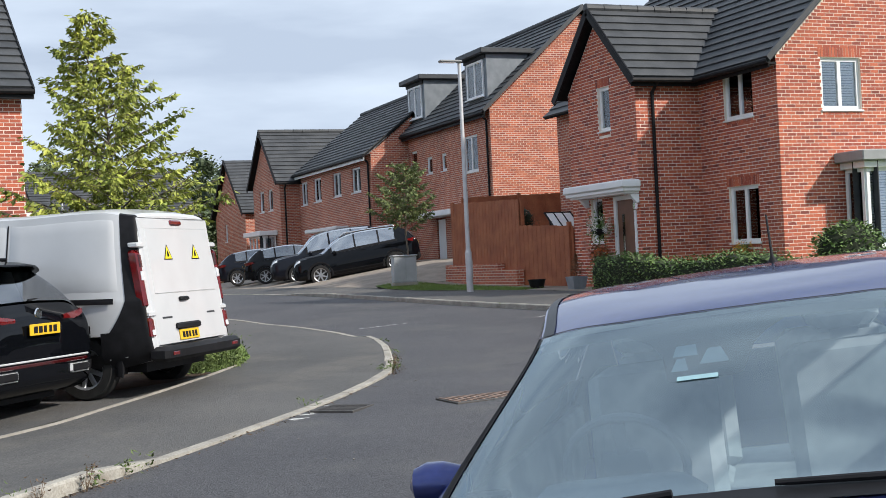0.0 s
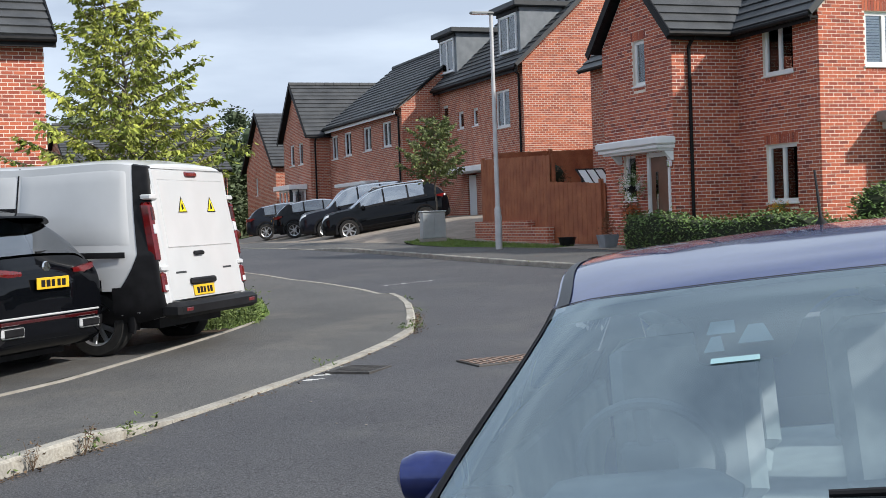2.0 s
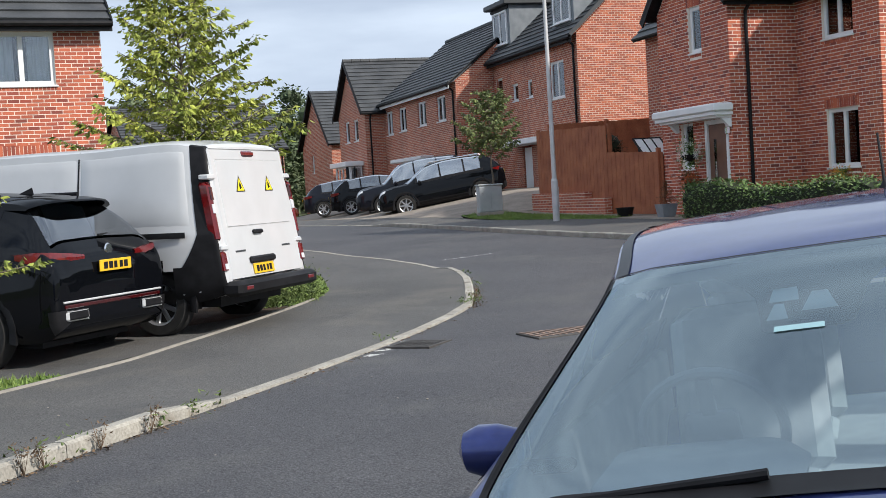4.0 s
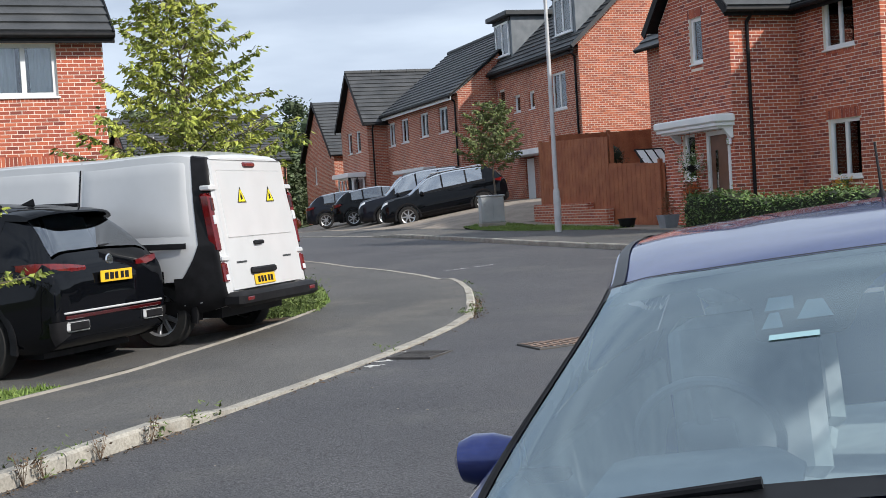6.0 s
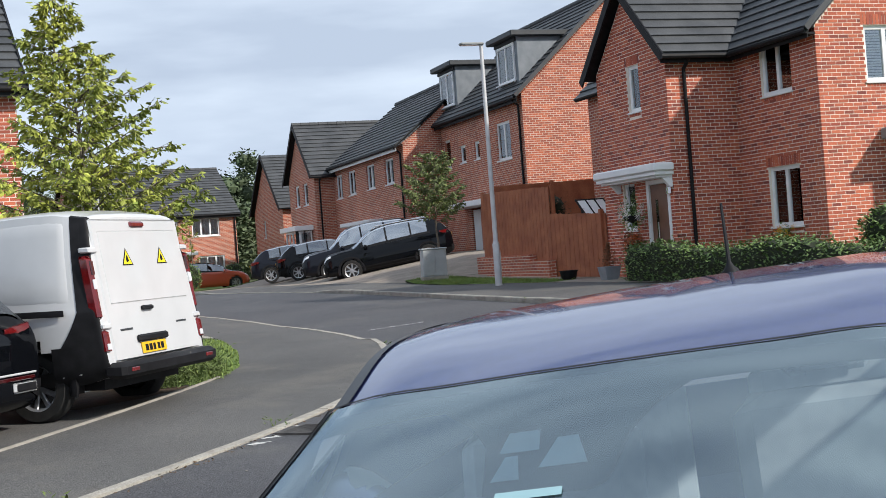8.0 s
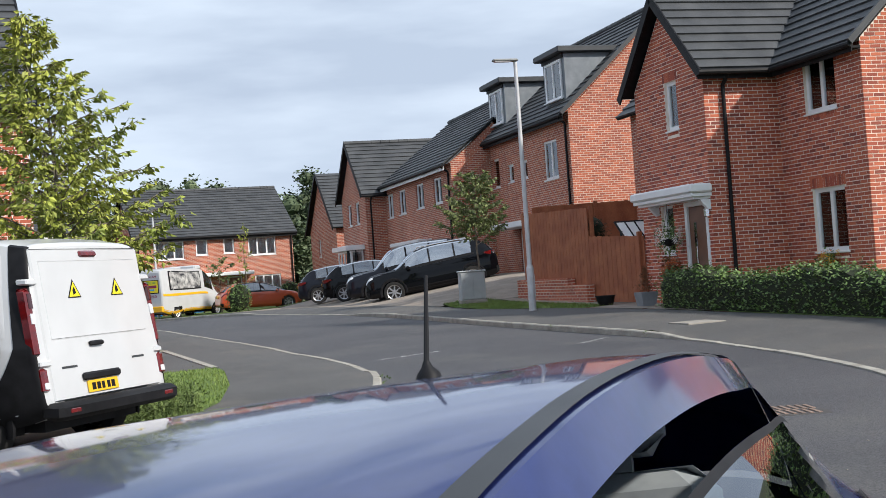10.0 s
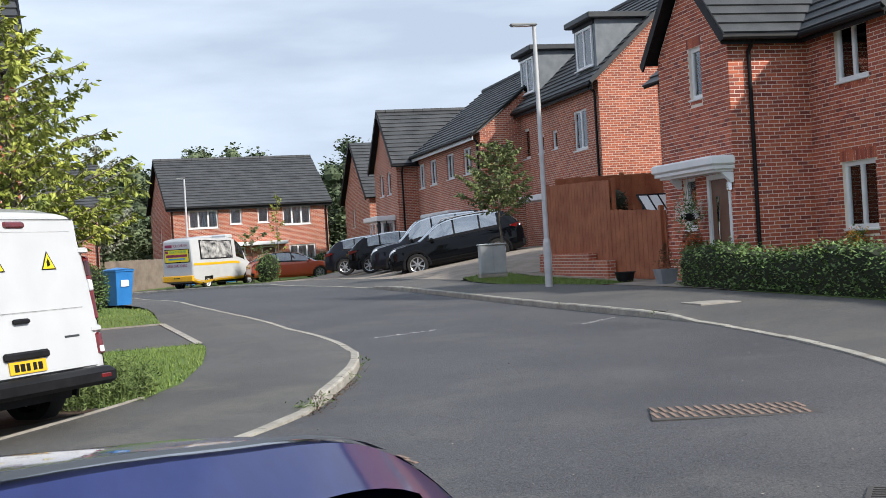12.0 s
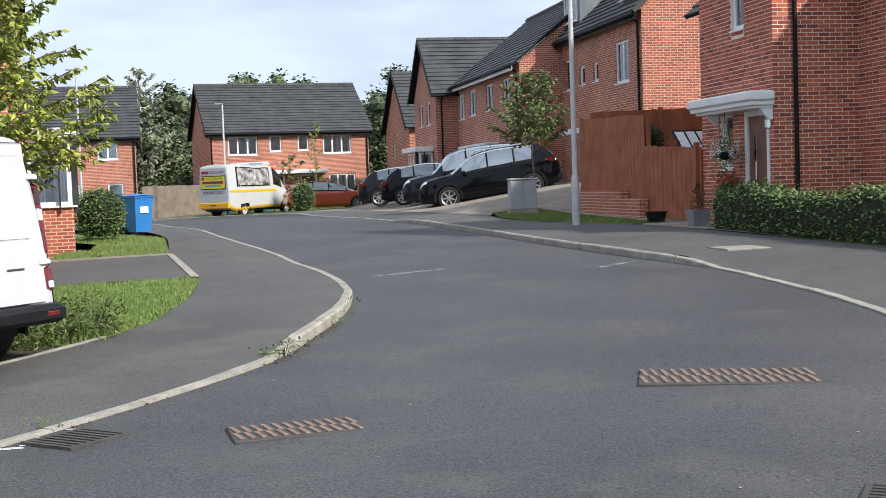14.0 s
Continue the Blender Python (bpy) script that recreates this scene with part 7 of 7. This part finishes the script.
# weeds and mulch behind the van
WEED = [(2.05, 14.55), (2.45, 15.1), (2.8, 16.0), (2.3, 16.4), (1.5, 15.9), (1.1, 15.4)]
flat_area("flower_bed", [(2.0, 14.5), (1.15, 15.45), (0.0, 14.6), (0.7, 13.6), (1.4, 13.9)], 0.106, M_MULCH, "dark bark mulch under the van", "flower bed")
rng = random.Random(31)
wd = Shape()
for _ in range(520):
    x, y = rng.uniform(1.2, 2.6), rng.uniform(14.5, 16.2)
    if (x - 1.9) ** 2 / 0.5 + (y - 15.3) ** 2 / 0.8 > 1 or x - 2.12 > (y - 14.6) * 0.75:
        continue
    ht_ = rng.uniform(0.08, 0.42)
    z = h(x, y) + 0.1
    wd.cyl((x, y, z), (x + rng.gauss(0, 0.05), y + rng.gauss(0, 0.05), z + ht_), 0.004, 0.002, 4, False)
    leaf_cloud(wd, (x, y, z + ht_ * 0.6), (0.04, 0.04, ht_ * 0.25), 9, 0.07, rng, 0.0, 0.35)
tagged(part("weeds", wd, M_WEED), "overgrown weeds at the lawn's edge", "weeds", "", "stuff")
# weeds growing from the kerb joints
wd = Shape()
for x, y, n in [(-1.0, 7.62, 16), (-0.75, 7.85, 12), (-0.15, 8.4, 6), (0.1, 8.68, 5), (0.3, 8.9, 4), (2.3, 11.15, 3), (3.95, 13.5, 10), (4.15, 13.9, 5), (4.75, 15.5, 5), (5.05, 16.9, 4), (-1.35, 7.3, 14), (-1.7, 6.9, 14), (10.1, 19.4, 3), (9.75, 22.8, 3)]:
    for _ in range(n):
        px, py = x + rng.gauss(0, 0.06), y + rng.gauss(0, 0.06)
        leaf_cloud(wd, (px, py, h(px, py) + 0.05), (0.03, 0.03, 0.035), 7, 0.055, rng, -0.3, 0.35)
tagged(part("kerb_weeds", wd, M_WEED), "small weeds growing along the kerb joints", "weeds", "", "stuff")

# leaf litter and dry weeds in the gutter
lit = Shape()
foot = [p for p in lk if 4.5 < p.y < 17.5]
for _ in range(900):
    k = rng.randrange(len(foot) - 1)
    p = foot[k].lerp(foot[k + 1], rng.random())
    t = (foot[k + 1] - foot[k]).normalized()
    dense = 1.0 if p.y < 8.6 or 13.2 < p.y < 15.5 else 0.28
    if rng.random() > dense:
        continue
    q = p + Vector((t.y, -t.x)) * abs(rng.gauss(0.03, 0.05))
    leaf_cloud(lit, (q.x, q.y, h(q.x, q.y) + 0.006), (0.02, 0.02, 0.004), 2, 0.035, rng, 0.4, 0.6)
for x, y in ((-1.02, 7.36), (-0.9, 7.5), (-0.55, 7.86), (-0.2, 8.2), (4.06, 13.62)):
    for _ in range(9):
        a = rng.uniform(0, 6.283)
        tip = Vector((x + math.cos(a) * 0.05, y + math.sin(a) * 0.05, h(x, y) + rng.uniform(0.08, 0.20)))
        lit.cyl((x, y, h(x, y)), tip, 0.003, 0.0015, 4, False)
        leaf_cloud(lit, tip, (0.02, 0.02, 0.03), 5, 0.03, rng, 0.2, 0.5)
tagged(part("leaf_litter", lit, M_LITTER), "brown leaf litter and dry weeds in the gutter", "leaf litter", "", "stuff")

# wooded hillside behind
hill = Shape()
rng = random.Random(41)
for _ in range(230):
    x, y = rng.uniform(-55, 55), rng.uniform(96, 150)
    hgt = rng.uniform(6, 12.5) if y > 118 else rng.uniform(3.5, 7)
    z = h(x, y)
    hill.cyl((x, y, z), (x, y, z + hgt * 0.8), 0.18, 0.05, 5, False)
    for _c in range(22):
        f = rng.uniform(0.12, 1)
        rr = hgt * 0.24 * math.sqrt(max(0.05, 1 - (f * 1.6 - 0.7) ** 2)) + 0.3
        c = Vector((x + rng.gauss(0, rr * 0.5), y + rng.gauss(0, rr * 0.5), z + hgt * f))
        k = rr * 0.66
        q = k * 0.55
        hill.lathe([(0.01, -q * 0.8), (q * 0.72, -q * 0.5), (q * 0.9, 0.05 * q), (q * 0.6, q * 0.55), (0.01, q * 0.8)], tuple(c), n=7)
        for _l in range(84):
            d = Vector((rng.gauss(0, 1), rng.gauss(0, 1), rng.gauss(0.1, 1))).normalized()
            leaf_cloud(hill, c + Vector((d.x, d.y, d.z * 0.85)) * k * rng.uniform(0.5, 1.12), (0.03, 0.03, 0.03), 1, 0.40, rng, 0.1, 0.8)
tagged(part("woodland", hill, M_LEAFFAR), "dark green wooded hillside behind the houses", "woodland", "", "stuff")

# ---- street furniture ----
def street_lamp(x, y, top, arm, label):
    z = h(x, y) + 0.09
    lp = thing("street_lamp", label, "street lamp", pose(x, y, z))
    s = Shape()
    s.cyl((0, 0, 0), (0, 0, 1.0), 0.085, 0.085, 16)
    s.cyl((0, 0, 1.0), (0, 0, 1.08), 0.085, 0.06, 16)
    part("base", s, M_STEEL, lp, "grey steel lamp base", smooth=True)
    s = Shape()
    s.cyl((0, 0, 1.08), (0, 0, top), 0.06, 0.045, 14)
    part("pole", s, M_STEEL, lp, "tapered pale steel pole", smooth=True)
    s = Shape()
    s.box((-arm, -0.09, top - 0.03), (0.06, 0.09, top + 0.03), None, 0.02)
    hd_ = part("lamp_head", s, M_GREYTRIM, lp, "flat grey lamp head")
    s = Shape()
    s.box((-arm + 0.03, -0.07, top - 0.038), (-0.12, 0.07, top - 0.029))
    part("lens", s, M_CLEARLAMP, hd_)
    s = Shape()
    s.box((0.02, -0.035, 0.35), (0.09, 0.035, 0.85), None, 0.004)
    part("access_door", s, M_STEEL, lp)
    return lp


street_lamp(11.36, 28.1, 5.85, 0.55, "slim galvanised street lamp on the verge")
street_lamp(5.2, 68.0, 5.7, 0.4, "slim pale street lamp before the facing houses")
street_lamp(-1.8, 66.0, 7.5, 0.5, "slim pale street lamp beside the far road")

cabz = h(11.75, 34.0) + 0.1
cab = thing("utility_cabinet", "pale grey weathered roadside utility cabinet on the verge", "utility cabinet", pose(11.78, 34.0, cabz, 0, 0, -6))
s = Shape()
s.box((-0.37, -0.2, 0.0), (0.37, 0.2, 0.10), None, 0.01)
part("plinth", s, M_EDGE, cab)
s = Shape()
s.box((-0.35, -0.18, 0.10), (0.35, 0.18, 0.87), None, 0.015)
cb = part("body", s, M_CABINET, cab)
for sd in (-1, 1):
    s = Shape()
    s.box((min(sd * 0.01, sd * 0.33), -0.192, 0.13), (max(sd * 0.01, sd * 0.33), -0.178, 0.83), None, 0.004)
    part("door", s, M_CABINET, cab)
s = Shape()
s.box((-0.38, -0.21, 0.87), (0.38, 0.21, 0.915), None, 0.015)
part("lid", s, M_CABINET, cab)

# timber fence with a step, on a low brick wall
fn_ = thing("timber_fence", "tall red-brown stained close-board timber fence", "fence")
rng = random.Random(51)


def boards(p0, p1, z0a, z0b, za, zb, w=0.105):
    a, d, n, L = frame_of(p0, p1)
    k = int(L / w)
    for i in range(k):
        f = (i + 0.5) / k
        m = Matrix((d, n * -1, Vector((0, 0, 1)))).transposed().to_4x4()
        m.translation = a + d * (L * i / k) + n * (0.008 * (i % 2))
        s = Shape()
        lo, hi = z0a + (z0b - z0a) * f, za + (zb - za) * f + rng.uniform(-0.012, 0.012)
        s.box((0.0, -0.012, lo), (L / k + 0.012, 0.012, hi), m, 0.003)
        part("board", s, M_FENCE, fn_)


boards((13.35, 33.9), (13.35, 29.2), 0.95, 0.75, 3.15, 3.02)
boards((13.35, 29.2), (13.6, 26.62), 0.62, 0.60, 2.32, 2.18)
boards((13.45, 33.3), (17.2, 33.6), 0.9, 0.95, 3.32, 3.40)
boards((13.35, 34.0), (13.36, 33.9), 0.9, 0.9, 3.17, 3.17)
for x, y, zt in ((13.42, 33.95, 3.2), (13.44, 29.2, 3.06), (13.55, 26.75, 2.3), (15.4, 33.42, 3.42), (17.1, 33.55, 3.45)):
    s = Shape()
    s.box((x - 0.05, y - 0.05, 0.5), (x + 0.05, y + 0.05, zt), None, 0.008)
    part("fence_post", s, M_FENCE, fn_)
s = Shape()
s.box((13.12, 30.2, 0.5), (13.33, 34.0, 1.32), None, 0.01)
s.box((13.12, 29.0, 0.5), (13.33, 30.2, 1.14), None, 0.01)
rw = tagged(part("retaining_wall", s, M_BRICK, uv=[(v[0] + v[1], v[2]) for v in s.v]), "low red brick retaining wall below the fence", "wall", "", "structure")
# climbing shrub over the fence step
bush("shrub", "reddish shrub showing above the fence", 13.8, 30.1, 2.0, 0.35, 0.7, 0.42, 26, 260, 0.10, M_RUST)
# lean-to shelter
lt = thing("lean_to_roof", "small lean-to roof of pale sheets and dark bars", "shelter", pose(14.0, 27.95, 2.36))
m_ = Matrix.Rotation(radians(38), 4, "X")
for k in range(3):
    s = Shape()
    s.box((-0.36 + k * 0.25, -0.34, 0), (-0.13 + k * 0.25, 0.34, 0.012), m_)
    part("sheet", s, M_UPVC, lt)
for k in range(4):
    s = Shape()
    s.box((-0.385 + k * 0.25, -0.35, -0.01), (-0.355 + k * 0.25, 0.35, 0.03), m_)
    part("bar", s, M_BLACKTRIM, lt)
s = Shape()
s.box((-0.39, 0.34, -0.012), (0.40, 0.375, 0.028), m_)
part("bar", s, M_BLACKTRIM, lt)
for xx in (-0.34, 0.34):
    s = Shape()
    s.box((xx - 0.03, -0.03, -1.85), (xx + 0.03, 0.03, 0.0))
    part("post", s, M_BLACKTRIM, lt)

# weathered fence beside the far house
ff = thing("timber_fence", "weathered grey-brown timber fence beside the far house", "fence")
fa, fb = Vector((0.9, 71.5)), Vector((4.5, 75.0))
for k in range(34):
    p = fa.lerp(fb, (k + 0.5) / 34)
    s = Shape()
    s.box((p.x - 0.065, p.y - 0.02 + 0.01 * (k % 2), 0.05), (p.x + 0.065, p.y + 0.01, 2.0 + rng.uniform(-0.02, 0.02)), None, 0.003)
    part("board", s, M_OLDWOOD, ff)


def wheelie_bin(x, y, turn, label):
    b = thing("wheelie_bin", label, "wheelie bin", pose(x, y, h(x, y) + 0.10, 0, 0, turn), "blue bins")
    s = Shape()
    r0 = [(-0.22, -0.24, 0.06), (0.22, -0.24, 0.06), (0.22, 0.22, 0.06), (-0.22, 0.22, 0.06)]
    r1 = [(-0.28, -0.34, 0.98), (0.28, -0.34, 0.98), (0.28, 0.34, 0.98), (-0.28, 0.34, 0.98)]
    s.add(r0 + r1, [(3, 2, 1, 0), (0, 1, 5, 4), (1, 2, 6, 5), (2, 3, 7, 6), (3, 0, 4, 7)])
    s.box((-0.30, -0.36, 0.94), (0.30, 0.36, 0.985), None, 0.01)
    part("body", s, M_BIN, b)
    s = Shape()
    s.grid([[(xx * 0.305, yy * 0.37, 0.99 + 0.07 * (1 - xx * xx) * (1 - yy * yy * 0.6)) for xx in (-1, -0.6, 0, 0.6, 1)] for yy in (-1, -0.6, 0, 0.6, 1)])
    s.box((-0.305, -0.37, 0.985), (0.305, 0.37, 0.998))
    part("lid", s, M_BIN, b, smooth=True)
    s = Shape()
    s.cyl((-0.27, 0.38, 0.97), (0.27, 0.38, 0.97), 0.016)
    part("handle", s, M_BIN, b)
    for sd in (-1, 1):
        s = Shape()
        s.cyl((sd * 0.22, 0.26, 0.1), (sd * 0.27, 0.26, 0.1), 0.1, 0.1, 16)
        part("wheel", s, M_TYRE, b)
    s = Shape()
    s.box((-0.12, -0.325, 0.55), (0.12, -0.29, 0.72))
    part("label_bars", s, M_UPVC, b)
    return b


wheelie_bin(1.98, 36.0, 35, "blue plastic wheelie bin with lid shut beside the footway")
wheelie_bin(5.3, 71.0, 10, "blue plastic wheelie bin at the road's edge")
wheelie_bin(7.55, 71.0, -15, "blue plastic wheelie bin before the facing houses")

# ---- covers, grates and marks in the road ----
def cover(x, y, L, W, turn, label):
    c = thing("manhole_cover", label, "manhole cover", pose(x, y, h(x, y) + 0.004, 0, 0, turn) @ Matrix.Rotation(0.018, 4, "X"))
    s = Shape()
    s.box((-L / 2, -W / 2, -0.03), (L / 2, W / 2, 0.004), None, 0.004)
    part("frame", s, M_IRONDARK, c)
    n = int(L / 0.075)
    for i in range(n):
        for j in range(2):
            s = Shape()
            x0 = -L / 2 + 0.04 + i * (L - 0.08) / n
            y0 = -W / 2 + 0.04 + j * (W - 0.08) / 2
            s.box((x0, y0 + 0.012, 0.002), (x0 + (L - 0.08) / n * 0.48, y0 + (W - 0.08) / 2 - 0.012, 0.012), Matrix.Translation((x0, y0, 0)) @ Matrix.Rotation(radians(10), 4, "Z") @ Matrix.Translation((-x0, -y0, 0)), 0.003)
            part("rib", s, M_IRON, c)
    return c


cover(3.93, 10.5, 0.90, 0.48, 5, "rusty rectangular manhole cover in the road")
cover(7.07, 10.92, 1.33, 0.64, -21, "rusty double manhole cover in the road")


def gully(x, y, turn, label):
    g = thing("drain_grate", label, "drain grate", pose(x, y, h(x, y) + 0.003, 0, 0, turn))
    s = Shape()
    s.box((-0.24, -0.22, -0.03), (0.24, 0.22, 0.001))
    part("pit", s, M_BLACKTRIM, g)
    s = Shape()
    s.box((-0.25, -0.23, -0.02), (0.25, -0.2, 0.012)).box((-0.25, 0.2, -0.02), (0.25, 0.23, 0.012)).box((-0.25, -0.2, -0.02), (-0.22, 0.2, 0.012)).box((0.22, -0.2, -0.02), (0.25, 0.2, 0.012))
    part("frame", s, M_IRONDARK, g)
    for i in range(7):
        s = Shape()
        s.box((-0.2 + i * 0.06, -0.2, 0.0), (-0.17 + i * 0.06, 0.2, 0.012))
        part("bar", s, M_IRONDARK, g)
    return g


gully(2.52, 10.82, 47, "dark iron drain grate beside the kerb")
gully(6.48, 7.68, 54, "dark iron drain grate beside the kerb")
hc = Shape()
hc.box((10.98, 19.65, h(11.3, 20.0) + 0.06), (11.68, 20.4, h(11.3, 20.0) + 0.116), None, 0.006)
tagged(part("access_cover", hc, M_EDGE), "pale square access cover in the footway", "access cover")
rng = random.Random(61)
mk = Shape()
for x0, y0, x1, y1, n in ((5.9, 20.6, 7.0, 21.0, 26), (9.0, 19.6, 9.8, 20.2, 12), (1.9, 10.4, 2.6, 11.3, 14)):
    for _ in range(n):
        f = rng.random()
        x, y = x0 + (x1 - x0) * f, y0 + (y1 - y0) * f + rng.gauss(0, 0.03)
        z = h(x, y) + 0.003
        a, b = rng.uniform(0.02, 0.09), rng.uniform(0.01, 0.02)
        mk.add([(x - a, y - b, z), (x + a, y - b * 0.6, z), (x + a * 0.8, y + b, z), (x - a * 0.9, y + b, z)], [(0, 1, 2, 3)])
tagged(part("worn_marks", mk, M_WHITEPAINT), "worn traces of white paint on the road", "road mark", "", "stuff")
gr_ = Shape()
for _ in range(120):
    x, y = rng.uniform(-1, 10), rng.uniform(6, 22)
    p = min(lk, key=lambda q: (q.x - x) ** 2 + (q.y - y) ** 2)
    q_ = min(rk, key=lambda q: (q.x - x) ** 2 + (q.y - y) ** 2)
    z = h(x, y) + (0.002 if x > p.x else 0.1)
    r = rng.uniform(0.003, 0.008)
    if x > q_.x - 0.2:
        continue
    gr_.box((x - r, y - r, z), (x + r * 1.3, y + r, z + r * 0.8), Matrix.Identity(4), r * 0.3)
tagged(part("loose_stones", gr_, M_EDGE), "scattered pale grit and small stones", "stones", "", "stuff")

# ---- pots and flowers at the corner house ----
def flower_mass(name, label, x, y, z, r, seed, petals, leafmat, drop=0.5):
    rng = random.Random(seed)
    f = thing(name, label, "flowers", pose(x, y, z))
    s = Shape()
    s.lathe([(0.02, -0.16), (r * 0.5, -0.10), (r * 0.6, 0.0)], n=12)
    part("basket", s, M_BLACKTRIM, f)
    s = Shape()
    leaf_cloud(s, (0, 0, 0.02), (r * 0.42, r * 0.42, r * drop), 420, 0.075, rng, 0.3)
    part("leaves", s, leafmat, f)
    for mat in petals:
        s = Shape()
        for _ in range(34):
            a, t = rng.uniform(0, 6.283), rng.uniform(-0.5, 1)
            c = Vector((math.cos(a) * r * 0.85, math.sin(a) * r * 0.85, t * r * 0.8))
            for k in range(5):
                b = a + 1.2566 * k
                u = Vector((-math.sin(a) * math.cos(b), math.cos(a) * math.cos(b), math.sin(b))) * 0.048
                w = Vector((-math.sin(a) * math.cos(b + 0.6), math.cos(a) * math.cos(b + 0.6), math.sin(b + 0.6))) * 0.03
                s.add([c, c + u, c + u * 0.8 + w], [(0, 1, 2)])
        tagged(part("petals", s, mat, f), "", "", "", "stuff")
    return f


fb_ = flower_mass("hanging_basket", "hanging basket of white flowers beside the door", 13.28, 24.75, 2.05, 0.34, 71, [M_PETALW, M_PETALW], M_HEDGE, 0.55)
s = Shape()
for k in range(3):
    a = 2.094 * k
    s.cyl((math.cos(a) * 0.16, math.sin(a) * 0.16, 0.0), (0, 0, 0.62), 0.004, 0.004, 5)
s.cyl((0, 0, 0.62), (0, 0, 0.77), 0.006, 0.006, 5)
part("chains", s, M_BLACKTRIM, fb_)
fb2 = flower_mass("wall_basket", "wall basket of rust-coloured plants below the small window", 13.45, 25.1, 1.42, 0.24, 72, [M_PETALO], M_RUST, 0.5)
fb3 = flower_mass("window_flowers", "yellow and orange flowers below the window", 15.2, 21.85, 1.34, 0.26, 73, [M_PETALY, M_PETALO], M_HEDGE, 0.4)
pl = thing("planter", "square grey planter with a rust-coloured conifer", "planter", pose(13.02, 25.5, h(13.02, 25.5) + 0.105))
s = Shape()
s.add([(-0.15, -0.15, 0), (0.15, -0.15, 0), (0.15, 0.15, 0), (-0.15, 0.15, 0), (-0.2, -0.2, 0.3), (0.2, -0.2, 0.3), (0.2, 0.2, 0.3), (-0.2, 0.2, 0.3)], [(3, 2, 1, 0), (0, 1, 5, 4), (1, 2, 6, 5), (2, 3, 7, 6), (3, 0, 4, 7), (4, 5, 6, 7)])
part("pot", s, M_POT, pl)
s = Shape()
rng = random.Random(74)
for k in range(24):
    f = k / 24
    leaf_cloud(s, (0, 0, 0.32 + 0.5 * f), (0.10 * (1 - f) + 0.01, 0.10 * (1 - f) + 0.01, 0.02), 16, 0.06, rng, -0.4)
tagged(part("conifer", s, M_RUST, pl), "", "", "", "stuff")
tb_ = thing("tub", "low black plastic plant tub on the paving", "plant tub", pose(12.85, 27.3, h(12.85, 27.3) + 0.105))
s = Shape()
s.lathe([(0.001, 0.0), (0.17, 0.0), (0.22, 0.2), (0.24, 0.2), (0.24, 0.215), (0.2, 0.215), (0.17, 0.15), (0.001, 0.15)], n=20)
part("pot", s, M_BLACKTRIM, tb_, smooth=True)
stp = Shape()
stp.box((12.95, 23.35, 0.55), (13.68, 25.0, 0.70), None, 0.02)
tagged(part("door_step", stp, M_PAVING), "low paved step before the front door", "step", "", "structure")

# ---- bricks, laid last ----
for job in WALLS_TO_BRICK:
    lay_bricks(*job)
